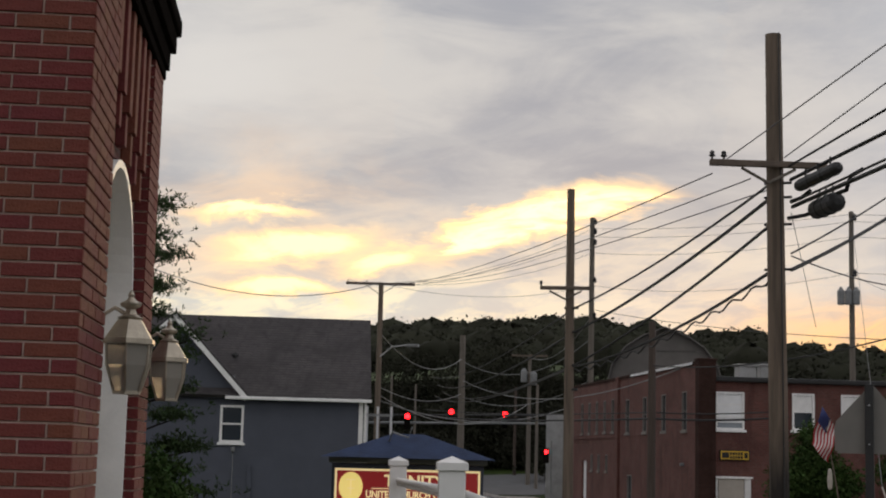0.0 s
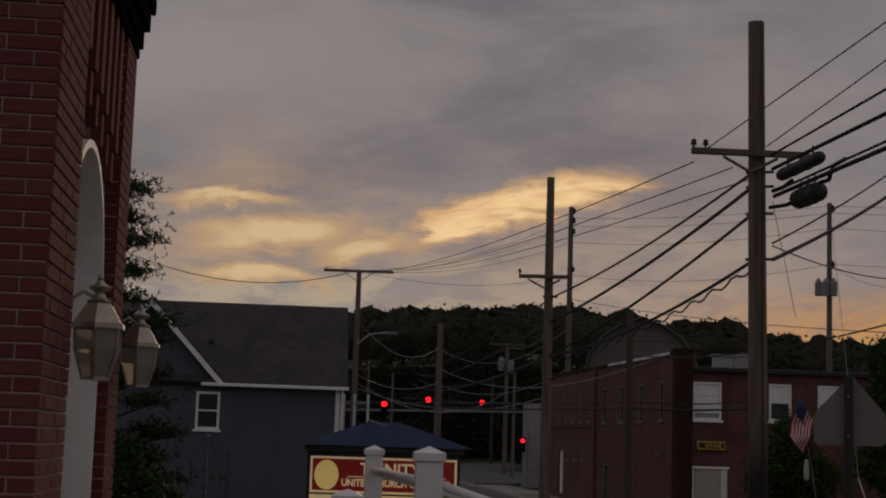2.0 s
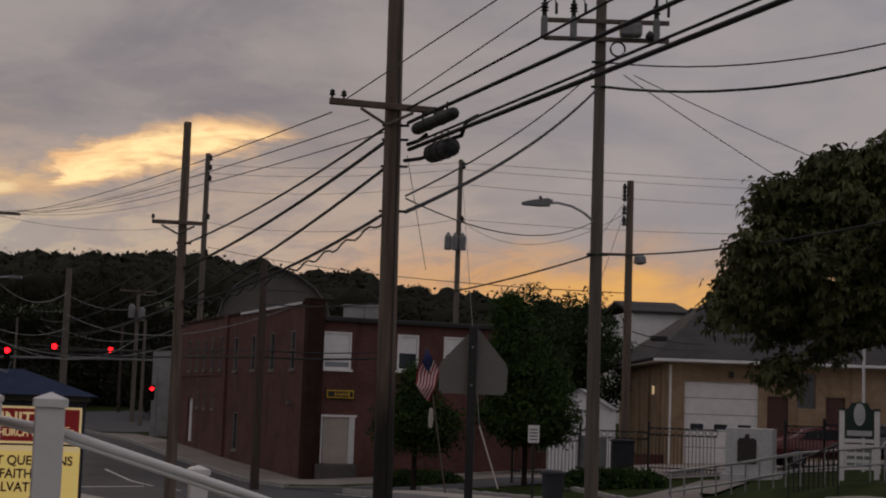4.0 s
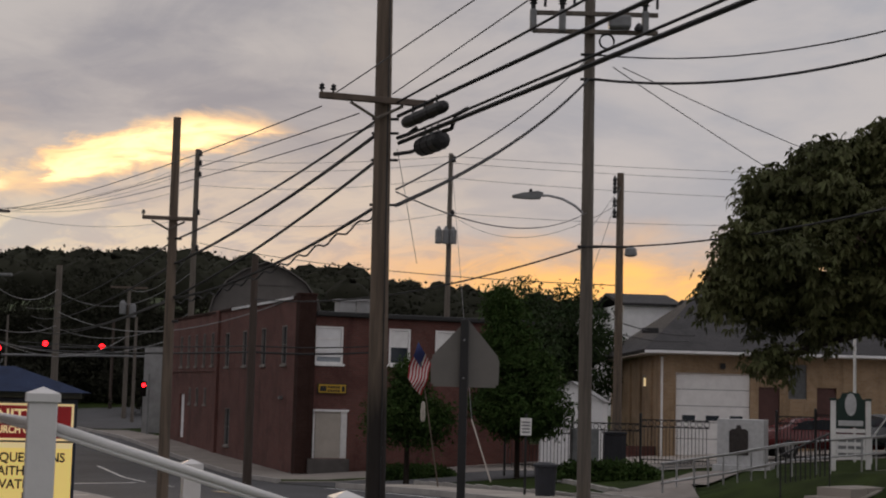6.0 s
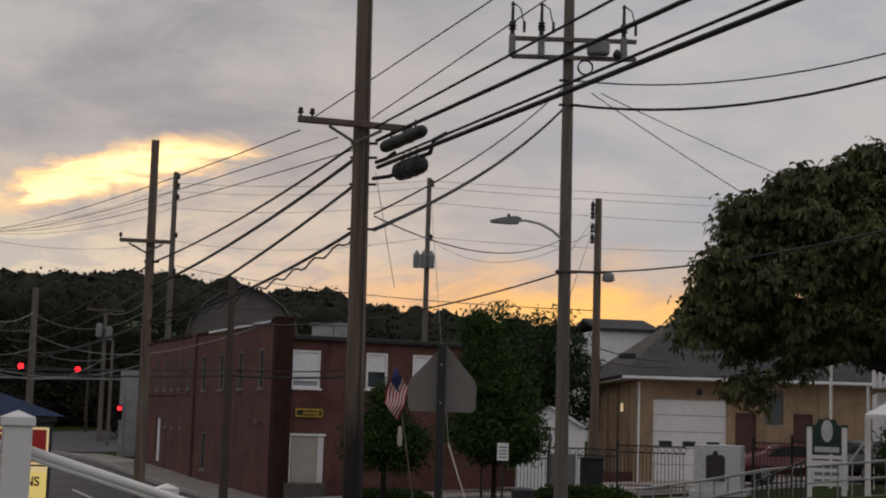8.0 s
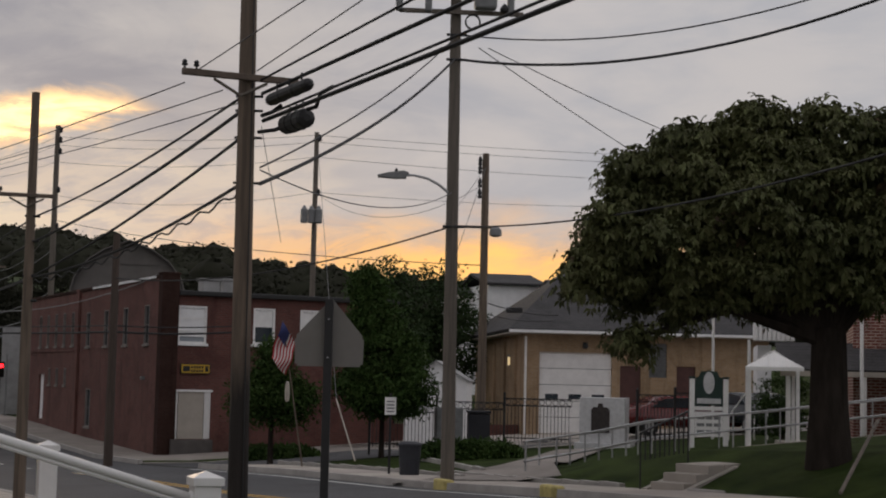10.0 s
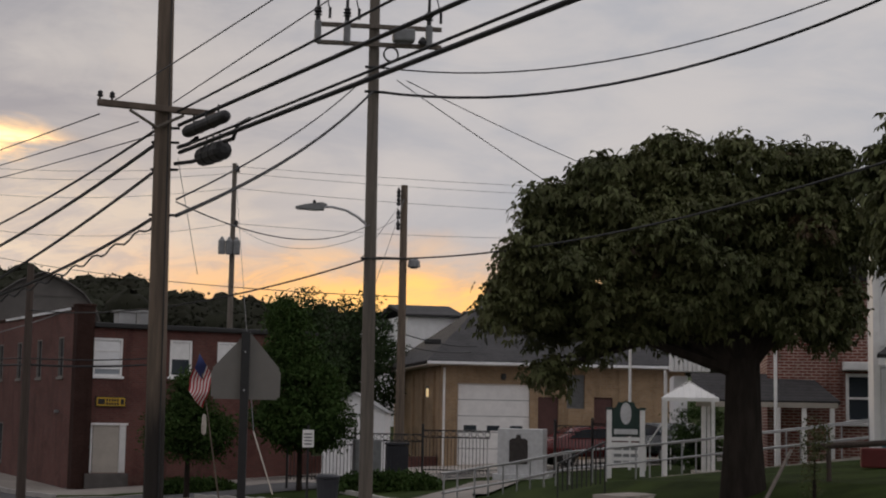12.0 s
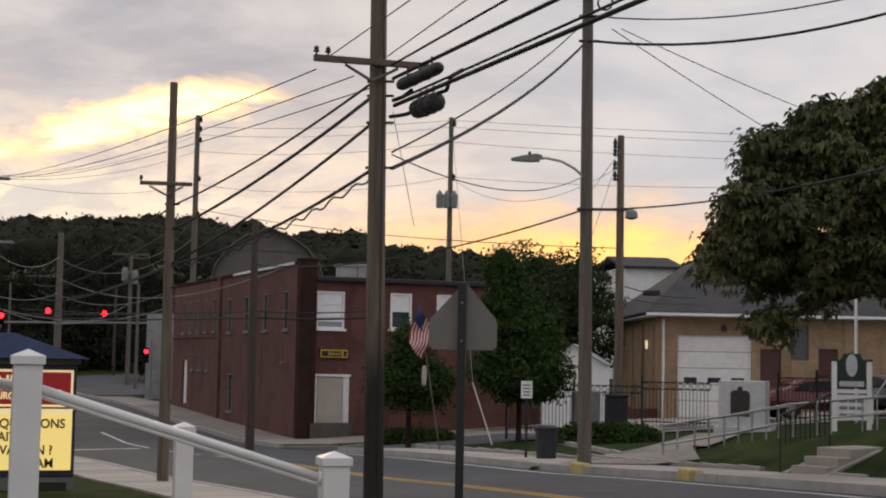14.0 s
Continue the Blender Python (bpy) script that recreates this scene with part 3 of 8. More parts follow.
    for base, a0, a1, b0, b1 in laid:
        cuts = spread(a0, a1, 1.5)
        for u, v in zip(cuts, cuts[1:]):
            bm = bmesh.new()
            up = 0.012 + rng.uniform(-0.004, 0.006)
            top = [bm.verts.new((*at(s, b)[:2], gz(s, b) + up)) for s, b in ((u + 0.008, b0 + 0.006), (v - 0.008, b0 + 0.006), (v - 0.008, b1 - 0.006), (u + 0.008, b1 - 0.006))]
            low = [bm.verts.new(w.co - Vector((0, 0, 0.05))) for w in top]
            bm.faces.new(top)
            for k in range(4):
                bm.faces.new((top[k], low[k], low[(k + 1) % 4], top[(k + 1) % 4]))
            part("slab", bm, "old_slab" if base.name == "pavement_corner" else "slab", base)
    # paint on the road
    for k, b in enumerate((9.75, 9.95)):
        bm = bmesh.new()
        strip(bm, spread(-40, 42, 1.5), (b, b + 0.1), 0.006, cross_z)
        tagged(part("centre_line", bm, "yellow_line"), "faded yellow centre line on the street", "road marking", kind="structure")
    for a0, a1, b0, b1, mt in ((52, 62, 9.8, 9.92, "white_line"), (51.4, 51.8, 6.6, 9.5, "white_line"), (40.6, 42.0, 9.8, 9.92, "white_line"),
                               (44, 45.3, 9.8, 9.92, "white_line"), (47.5, 48.6, 9.8, 9.92, "white_line"), (-20, 43, 13.3, 13.42, "white_line")):
        bm = bmesh.new()
        strip(bm, spread(a0, a1, 1.5), (b0, b1), 0.007, cross_z)
        tagged(part("road_marking", bm, mt), "worn white paint line on the street", "road marking", kind="structure")


build_ground()


# wooded ridge behind the town
def ridge_height(az):
    pts = ((-60, 3.0), (-20, 3.0), (-8, 3.2), (-2, 3.8), (1.5, 4.15), (3.0, 4.15), (4.0, 4.75), (5.5, 4.55), (7.0, 4.75), (9, 5.0), (11, 5.1), (13.5, 4.95), (16, 4.75), (18, 4.5), (30, 4.2), (60, 3.5))
    for (u0, h0), (u1, h1) in zip(pts, pts[1:]):
        if az <= u1:
            return h0 + (h1 - h0) * max(0.0, (az - u0) / (u1 - u0))
    return pts[-1][1]


def leaf_mesh(name, centres, size, mat, parent, rng, quads=1, label="", droop=0.0, shape=1.6, kind="", cores=()):
    """Many small leaf blades: each centre gets some pointed blades."""
    verts, faces = [], []
    for c in centres:
        for _ in range(quads):
            d = Vector((rng.gauss(0, 1), rng.gauss(0, 1), rng.gauss(0, 1) - droop)).normalized()
            n = Vector((rng.gauss(0, 1), rng.gauss(0, 1), rng.gauss(0.6, 1))).normalized()
            w = d.cross(n).normalized()
            ln = size * rng.uniform(0.6, 1.25)
            wd = ln / shape * 0.5
            o = Vector(c)
            k = len(verts)
            verts += [o, o + d * (ln * 0.55) + w * wd, o + d * ln, o + d * (ln * 0.55) - w * wd]
            faces += [(k, k + 1, k + 2, k + 3)]
    blades = len(faces)
    for c, r in cores:
        # lumpy heart of a crown
        k = len(verts)
        rings, segs = 6, 9
        for i in range(rings + 1):
            f = math.pi * i / rings
            for j in range(segs):
                g = math.tau * (j + 0.5 * (i % 2)) / segs
                s = r * rng.uniform(0.78, 1.08)
                verts.append(c + Vector((math.sin(f) * math.cos(g) * s, math.sin(f) * math.sin(g) * s, math.cos(f) * s)))
        for i in range(rings):
            for j in range(segs):
                q = (j + 1) % segs
                faces.append((k + i * segs + j, k + (i + 1) * segs + j, k + (i + 1) * segs + q, k + i * segs + q))
    me = bpy.data.meshes.new(name)
    me.from_pydata([tuple(v) for v in verts], [], faces)
    me.materials.append(M[mat])
    for poly in me.polygons[blades:]:
        poly.use_smooth = True
    ob = new(name, me)
    ob.parent = parent
    if label:
        ob["label"] = label
    if kind:
        ob["kind"] = kind
    return ob


def build_hill():
    rng = random.Random(5)
    bm = bmesh.new()
    azs = spread(-70, 75, 1.5)
    rows = ((255, 0.45), (330, 0.72), (400, 0.90), (450, 0.94), (600, 0.5))
    grid = []
    for d, k in rows:
        row = []
        for az in azs:
            h = 4 + 430 * math.tan(radians(ridge_height(az))) * k - 4.0
            row.append(bm.verts.new((-math.sin(radians(az)) * d, math.cos(radians(az)) * d, max(4.0, h))))
        grid.append(row)
    for i in range(len(rows) - 1):
        for j in range(len(azs) - 1):
            bm.faces.new((grid[i][j], grid[i][j + 1], grid[i + 1][j + 1], grid[i + 1][j]))
    tagged(part("hill", bm, "soil"), "long wooded ridge beyond the town", "hill", kind="structure")
    centres, cores = [], []
    for k in range(2000):
        az = rng.uniform(-24, 32)
        f = rng.random() ** 0.6
        d = 260 + 170 * f
        base = 430 * math.tan(radians(ridge_height(az))) * (0.45 + 0.5 * f)
        r = rng.uniform(2.4, 6.0)
        top = base * (d / 430) ** 0.2
        c = Vector((-math.sin(radians(az)) * d, math.cos(radians(az)) * d, 3.5 + min(top, d * math.tan(radians(ridge_height(az) + 0.12 * math.sin(az * 5.3) + 0.08 * math.sin(az * 11.9 + 2))) - r * rng.uniform(0.45, 1.5))))
        cores.append((c, r * 0.98))
        for _ in range(70):
            v = Vector((rng.gauss(0, 1), rng.gauss(0, 1), rng.gauss(0.2, 1))).normalized() * r * rng.uniform(0.8, 1.12)
            centres.append(c + v)
    leaf_mesh("woodland", centres, 0.8, "wood_far", None, rng, 1, "dark wooded crest against the evening sky", 0, 1.1, "stuff", cores)
    bpy.data.objects["woodland"]["category"] = "woods"


build_hill()


# ---------------------------------------------------------------- poles
def utility_pole(x, y, top, r0, r1, mat, label, lean=(0.0, 0.0), foot=None, group="utility poles"):
    z0 = ground_z(x, y) if foot is None else foot
    ob = thing("utility_pole", label, "utility pole", pose(x, y, z0), group)
    bm = bmesh.new()
    n = 9
    last = None
    for k in range(n + 1):
        h = k / n
        now = ring(bm, (lean[0] * h, lean[1] * h, (top - z0 + 0.3) * h - 0.3), (0, 0, 1), r0 + (r1 - r0) * h, 14)
        if last:
            for i in range(14):
                bm.faces.new((last[i], last[(i + 1) % 14], now[(i + 1) % 14], now[i]))
        last = now
    bm.faces.new(last)
    part("shaft", bm, mat, ob, smooth=False)
    return ob


def crossarm(pole, p0, p1, mat="crossarm", pins=(), brace=0.6, thick=0.055):
    """An arm between two points given from the pole's foot, with its braces and insulators."""
    p0, p1 = Vector(p0), Vector(p1)
    d = (p1 - p0)
    turn = math.atan2(d.y, d.x)
    m = Matrix.Translation((p0 + p1) / 2) @ Matrix.Rotation(turn, 4, "Z")
    arm = part("crossarm", cubed(-d.length / 2, d.length / 2, -thick, thick, -thick * 1.1, thick * 1.1, 0.008, m), mat, pole)
    mid = (p0 + p1) / 2
    if brace:
        for s in (-1, 1):
            bm = bmesh.new()
            rod(bm, mid + d.normalized() * s * brace - Vector((0, 0, 0.05)), mid - Vector((0, 0, brace * 0.7)), 0.018, seg=5)
            part("brace", bm, "grey_pole", pole)
    for k in pins:
        bm = bmesh.new()
        lathe(bm, p0 + d * k + Vector((0, 0, thick)), ((0.012, 0), (0.012, 0.03), (0.032, 0.035), (0.035, 0.05), (0.022, 0.06), (0.03, 0.08), (0.012, 0.1)), 8)
        part("insulator", bm, "black_plastic", pole)
    return arm


def polar(az, d, el):
    """From the steps: degrees to the left, metres away, degrees up."""
    return Vector((-math.sin(radians(az)) * d, math.cos(radians(az)) * d, 4.0 + d * math.tan(radians(el))))


P1, P2, P3 = polar(2.6, 17.0, 0), polar(10.32, 26.8, 0), polar(-5.0, 31.5, 0)
pole1 = utility_pole(P1.x, P1.y, polar(0, 17, 15.68).z, 0.114, 0.088, "tarred_pole", "weathered brown wooden utility pole beside the kerb", (-0.07, 0))
pole2 = utility_pole(P2.x, P2.y, polar(0, 26.8, 10.0).z, 0.102, 0.066, "wood_pole", "slim weathered wooden utility pole on the church pavement", (-0.02, 0))
pole3 = utility_pole(P3.x, P3.y, 4 + 31.5 * math.tan(radians(16.6)), 0.145, 0.105, "grey_pole", "tall grey wooden utility pole carrying switch gear and a street lamp", (-0.04, 0))


def far_pole(az, d, el_top, r, mat, label, el_arm=None, half=0.0, turn=0.0, foot=None):
    p = polar(az, d, 0)
    ob = utility_pole(p.x, p.y, 4 + d * math.tan(radians(el_top)), r, r * 0.72, mat, label, foot=foot)
    if el_arm is not None:
        z = d * (math.tan(radians(el_arm))) + 4 - ob.location.z
        v = Vector((math.cos(radians(turn)), math.sin(radians(turn)), 0)) * half
        crossarm(ob, Vector((0, -0.1, z)) - v, Vector((0, -0.1, z)) + v, "crossarm", (0.03, 0.3, 0.97), half * 0.45, 0.06)
    return ob


pole4 = far_pole(0.15, 75, 9.1, 0.16, "grey_pole", "distant grey utility pole with a transformer behind the roof")
pole5 = far_pole(9.55, 92, 8.9, 0.2, "grey_pole", "distant wooden utility pole with stacked insulators")
pole6 = far_pole(-6.18, 52, 8.48, 0.16, "wood_pole", "brown wooden utility pole behind the iron fence")
pole7 = far_pole(7.3, 50, 5.1, 0.15, "dark_pole", "dark stained wooden pole on the corner by the brick building")
pole8 = far_pole(17.4, 78, 6.3, 0.17, "wood_pole", "wooden utility pole with a wide crossarm beside the grey house", 6.28, 1.75, 17)
pole9 = far_pole(14.3, 96, 4.45, 0.24, "grey_pole", "thick grey pole by the traffic signals")
pole10 = far_pole(11.8, 112, 3.8, 0.17, "grey_pole", "grey wooden utility pole up the street", 3.75, 1.3, 12)
pole11 = far_pole(11.5, 104, 2.7, 0.12, "grey_pole", "slim grey signal pole up the street")
pole13 = far_pole(16.9, 104, 2.9, 0.09, "grey_pole", "slim grey post by the crossing")
pole14 = far_pole(16.0, 118, 2.6, 0.10, "grey_pole", "slim grey post by the crossing")
pole12 = far_pole(12.3, 128, 2.6, 0.14, "dark_pole", "dark wooden pole up the street")


# ---------------------------------------------------------------- the brick corner building
def window(parent, name, x0, x1, z0, z1, y=0.0, pane="pane", frame_w=0.06, sill=True, rails=1, frame="white_paint", depth=0.10, casing=0.0):
    """A sash window in a wall whose face lies at y, looking along -y."""
    w = part(name, cubed(x0, x1, y + depth * 0.6, y + depth * 0.9, z0, z1), pane, parent, "dark window pane")
    bm = bmesh.new()
    for a, b, c, d in ((x0, x0 + frame_w, z0, z1), (x1 - frame_w, x1, z0, z1), (x0 + frame_w, x1 - frame_w, z1 - frame_w, z1), (x0 + frame_w, x1 - frame_w, z0, z0 + frame_w)):
        box(bm, a, b, y - 0.02, y + depth * 0.58, c, d)
    for k in range(rails):
        zz = z0 + (z1 - z0) * (k + 1) / (rails + 1)
        box(bm, x0 + frame_w, x1 - frame_w, y + 0.01, y + depth * 0.58, zz - frame_w * 0.35, zz + frame_w * 0.35)
    part("frame", bm, frame, w)
    if sill:
        part("sill", cubed(x0 - 0.07, x1 + 0.07, y - 0.07, y + 0.02, z0 - 0.09, z0, 0.01), frame, w)
    return w


def wall_panel(bm, x0, x1, z0, z1, holes, y0, y1):
    """An upright wall in x and z, one sheet of masonry with rectangular holes through it."""
    xs = sorted({x0, x1, *[h[0] for h in holes], *[h[1] for h in holes]})
    zs = sorted({z0, z1, *[h[2] for h in holes], *[h[3] for h in holes]})
    v = {(i, j, k): bm.verts.new((x, y, z)) for i, x in enumerate(xs) for j, z in enumerate(zs) for k, y in enumerate((y0, y1))}

    def filled(i, j):
        if not (0 <= i < len(xs) - 1 and 0 <= j < len(zs) - 1):
            return False
        cx, cz = (xs[i] + xs[i + 1]) / 2, (zs[j] + zs[j + 1]) / 2
        return not any(h[0] < cx < h[1] and h[2] < cz < h[3] for h in holes)

    for i in range(len(xs) - 1):
        for j in range(len(zs) - 1):
            if not filled(i, j):
                continue
            for k in (0, 1):
                bm.faces.new([v[i, j, k], v[i + 1, j, k], v[i + 1, j + 1, k], v[i, j + 1, k]])
            for di, dj, a, b in ((-1, 0, (i, j), (i, j + 1)), (1, 0, (i + 1, j), (i + 1, j + 1)), (0, -1, (i, j), (i + 1, j)), (0, 1, (i, j + 1), (i + 1, j + 1))):
                if not filled(i + di, j + dj):
                    bm.faces.new([v[(*a, 0)], v[(*b, 0)], v[(*b, 1)], v[(*a, 1)]])
    for q in list(v.values()):
        if not q.link_faces:
            bm.verts.remove(q)


def build_corner_building():
    # local x runs along the front, y back along the street, z from the foot
    c = Vector((-5.46, 56.74, 0.85))
    frame_m = Matrix.Translation(c) @ Matrix.Rotation(radians(STREET_TURN), 4, "Z")
    ob = thing("brick_building", "two-storey red brick corner building with boarded door", "building", frame_m)
    W, L, H = 9.2, 23.5, 6.12
    front = [(0.52, 1.6, 4.36, 5.73), (0.38, 1.86, 0.9, 2.6), (3.4, 4.25, 4.4, 5.75), (5.26, 6.12, 4.4, 5.75)]
    bm = bmesh.new()
    wall_panel(bm, 0, W, -0.5, H, front, 0.0, 0.3)
    part("wall", bm, "red_masonry", ob, "red brick front wall")
    # along the street: a tall front block and a lower rear block
    side = [(1.95 + 3.05 * k, 2.6 + 3.05 * k, 4.33, 5.8) for k in range(4)]
    side += [(14.05 + 1.68 * k, 14.5 + 1.68 * k, 4.42, 5.9) for k in range(5)] + [(15.3, 15.7, 2.65, 3.4), (16.95, 17.35, 2.65, 3.4), (18.5, 18.9, 2.65, 3.4)]
    side += [(10.6, 11.4, 0.95, 2.55), (19.9, 21.0, 1.0, 3.1)]
    side.sort()
    sw = thing("side", "", "")
    sw.parent = ob
    sw.matrix_basis = Matrix.Translation((0, L, 0)) @ Matrix.Rotation(radians(-90), 4, "Z")
    flip = [(L - b, L - a, z0, z1) for a, b, z0, z1 in side]
    bm = bmesh.new()
    HS = H + 0.62
    wall_panel(bm, 0, L - 0.3, -0.5, HS, flip, 0.0, 0.3)
    part("wall", bm, "red_masonry", sw, "long red brick side wall")
    for a, b, z0, z1 in flip:
        if z1 - z0 > 2.0:
            door = part("door", cubed(a, b, 0.1, 0.16, z0, z1), "white_siding", sw, "pale blue-white boarded door")
        else:
            window(sw, "window", a, b, z0, z1, 0.0, "pane", 0.045, True, 1, "dull_sash")
    for a in (12.9,):
        part("pilaster", cubed(L - a - 0.5, L - a, -0.12, -0.002, -0.5, HS + 0.1), "red_masonry", sw)
    part("ledge", cubed(0.0, L - 13.5, -0.05, -0.003, 4.16, 4.27), "red_masonry", sw)
    part("coping", cubed(0.0, L - 0.6, -0.06, 0.36, HS, HS + 0.12, 0.02), "dark_masonry", sw, "dark weathered coping")
    for k in range(46):
        part("dentil", cubed(L - 10.6 + k * 0.21, L - 10.48 + k * 0.21, -0.09, -0.062, HS + 0.0, HS + 0.1), "white_siding", sw)
    for k in range(3):
        part("cellar_vent", cubed(L - 4.4 + k * 1.7, L - 4.0 + k * 1.7, -0.03, -0.003, -0.05, 0.35), "black_metal", sw)
    part("wall", cubed(W - 0.3, W, 0.3, L, -0.5, H - 0.1), "red_masonry", ob)
    part("wall", cubed(0.3, W - 0.3, L - 0.3, L, -0.5, H - 0.3), "red_masonry", ob)
    part("roof", cubed(0.3, W - 0.3, 0.3, L - 0.3, H - 0.45, H - 0.3), "tin", ob, "flat grey roof")
    part("cornice", cubed(0.5, W + 0.1, -0.22, 0.32, H - 0.02, H + 0.16, 0.03), "black_metal", ob, "black metal cornice")
    part("corner_pier", cubed(-0.14, 0.5, -0.14, 0.34, -0.5, H + 0.72), "dark_masonry", ob, "dark brick corner pier")
    part("pier_cap", cubed(-0.18, 0.54, -0.18, 0.38, H + 0.72, H + 0.8, 0.02), "dark_masonry", ob)
    window(ob, "window", *front[0], 0.0, "pane_pale", 0.07, True, 2)
    w = front[0]
    part("blind", cubed(w[0] + 0.08, w[1] - 0.08, 0.03, 0.045, w[2] + 0.25, w[3] - 0.08), "white_siding", ob, "drawn white blind")
    for h in front[2:]:
        window(ob, "window", *h, 0.0, "pane", 0.08, True, 1)
        part("blind", cubed(h[0] + 0.09, h[1] - 0.09, 0.03, 0.045, (h[2] + h[3]) / 2 + 0.03, h[3] - 0.09), "white_paint", ob)
    # boarded doorway with white shutters and a stone stoop
    d = front[1]
    part("door", cubed(d[0] + 0.26, d[1] - 0.26, 0.02, 0.06, d[2], d[3]), "cream_board", ob, "pale boarded-up doorway")
    for x in (d[0], d[1] - 0.24):
        sh = part("shutter", cubed(x, x + 0.24, 0.03, 0.06, d[2], d[3]), "white_paint", ob, "white louvred shutter")
        bm = bmesh.new()
        for k in range(13):
            z = d[2] + 0.08 + k * (d[3] - d[2] - 0.16) / 13
            box(bm, x + 0.03, x + 0.21, -0.01, 0.028, z, z + 0.07)
        part("louvres", bm, "white_paint", sh)
    part("lintel", cubed(d[0] - 0.05, d[1] + 0.05, -0.03, -0.003, d[3], d[3] + 0.08), "white_paint", ob)
    part("stoop", cubed(d[0] - 0.05, d[1] + 0.05, -0.25, -0.003, -0.4, d[2] - 0.02, 0.02), "dark_stone", ob, "dark stone stoop")
    for x in (2.3, 3.1, 5.2):
        part("cellar_window", cubed(x, x + 0.55, -0.03, -0.003, -0.1, 0.38), "black_metal", ob, "black cellar opening")
    bm = bmesh.new()
    rod(bm, (2.95, -0.07, 0.0), (2.95, -0.07, 3.6), 0.035, seg=7)
    part("downpipe", bm, "grey_metal", ob)
    sg = part("sign_board", cubed(0.66, 1.78, -0.06, -0.003, 3.26, 3.62), "ink", ob, "black and yellow shop sign")
    part("border", cubed(0.70, 1.74, -0.075, -0.062, 3.29, 3.59), "yellow_sign", sg)
    bm = bmesh.new()
    box(bm, 0.74, 1.0, -0.09, -0.077, 3.34, 3.54)
    for k in range(5):
        box(bm, 1.04 + k * 0.10, 1.11 + k * 0.10, -0.09, -0.077, 3.32, 3.41)
        box(bm, 1.04 + k * 0.10, 1.11 + k * 0.10, -0.09, -0.077, 3.45, 3.55)
    box(bm, 1.58, 1.7, -0.09, -0.077, 3.34, 3.54)
    part("lettering", bm, "ink", sg)
    part("wall_lamp", cubed(L - 2.4, L - 2.25, -0.16, -0.003, 3.0, 3.12, 0.02), "grey_metal", sw)
    # roof vents
    for x, y, w, h in ((3.0, 5, 0.7, 0.9), (4.2, 6, 0.5, 1.0), (2.2, 8, 0.5, 0.7)):
        bm = cubed(x, x + w, y, y + w, H - 0.3, H + h, 0.03)
        box(bm, x - 0.08, x + w + 0.08, y - 0.08, y + w + 0.08, H + h, H + h + 0.08)
        part("roof_vent", bm, "tin", ob)
    q = polar(10.62, 86, 0)
    low = part("side_shed", cubed(-0.8, 0.8, 0, 5, 0, 6.45 - ground_z(q.x, q.y)), "tin", None)
    low.matrix_world = pose(q.x, q.y, ground_z(q.x, q.y), 0, 0, 11)
    tagged(low, "plain grey sheet-metal box building up the street", "shed")
    # low brick wall running on behind the young trees
    wl = part("garden_wall", cubed(W + 0.05, W + 7.5, 0.4, 0.7, -0.4, 1.5), "red_masonry")
    wl.matrix_world = frame_m
    tagged(wl, "low red brick yard wall beside the building", "wall")


build_corner_building()


def build_barn():
    # curved-roof hall behind the corner building
    p = polar(6.85, 118, 0)
    ob = thing("hall", "large grey hall with a broken curved roof behind the brick building", "building", Matrix.Translation((p.x, p.y, 2)) @ Matrix.Rotation(radians(7), 4, "Z"))
    half, top = 4.3, 4 + 118 * math.tan(radians(4.85)) - 2
    arc = [(-half, top - 4.6), (-half * 0.9, top - 2.9), (-half * 0.68, top - 1.55), (-half * 0.4, top - 0.7), (0, top), (half * 0.4, top - 0.7), (half * 0.68, top - 1.55), (half * 0.9, top - 2.9), (half, top - 4.6)]
    bm = bmesh.new()
    prism(bm, [(-half, -0.5)] + arc + [(half, -0.5)], 0, 24)
    part("wall", bm, "barn_roof", ob)
    bm = bmesh.new()
    for u, v in zip(arc, arc[1:]):
        solid(bm, ((u[0] * 1.03, -0.5, u[1] + 0.12), (v[0] * 1.03, -0.5, v[1] + 0.12), (v[0] * 1.03, 24.3, v[1] + 0.12), (u[0] * 1.03, 24.3, u[1] + 0.12)), 0.1)
    bmesh.ops.remove_doubles(bm, verts=bm.verts, dist=0.02)
    part("roof", bm, "barn_roof", ob)
    part("gable_board", cubed(-half * 0.66, half * 0.66, -0.06, -0.004, top - 1.72, top - 1.62), "barn_roof", ob)


build_barn()


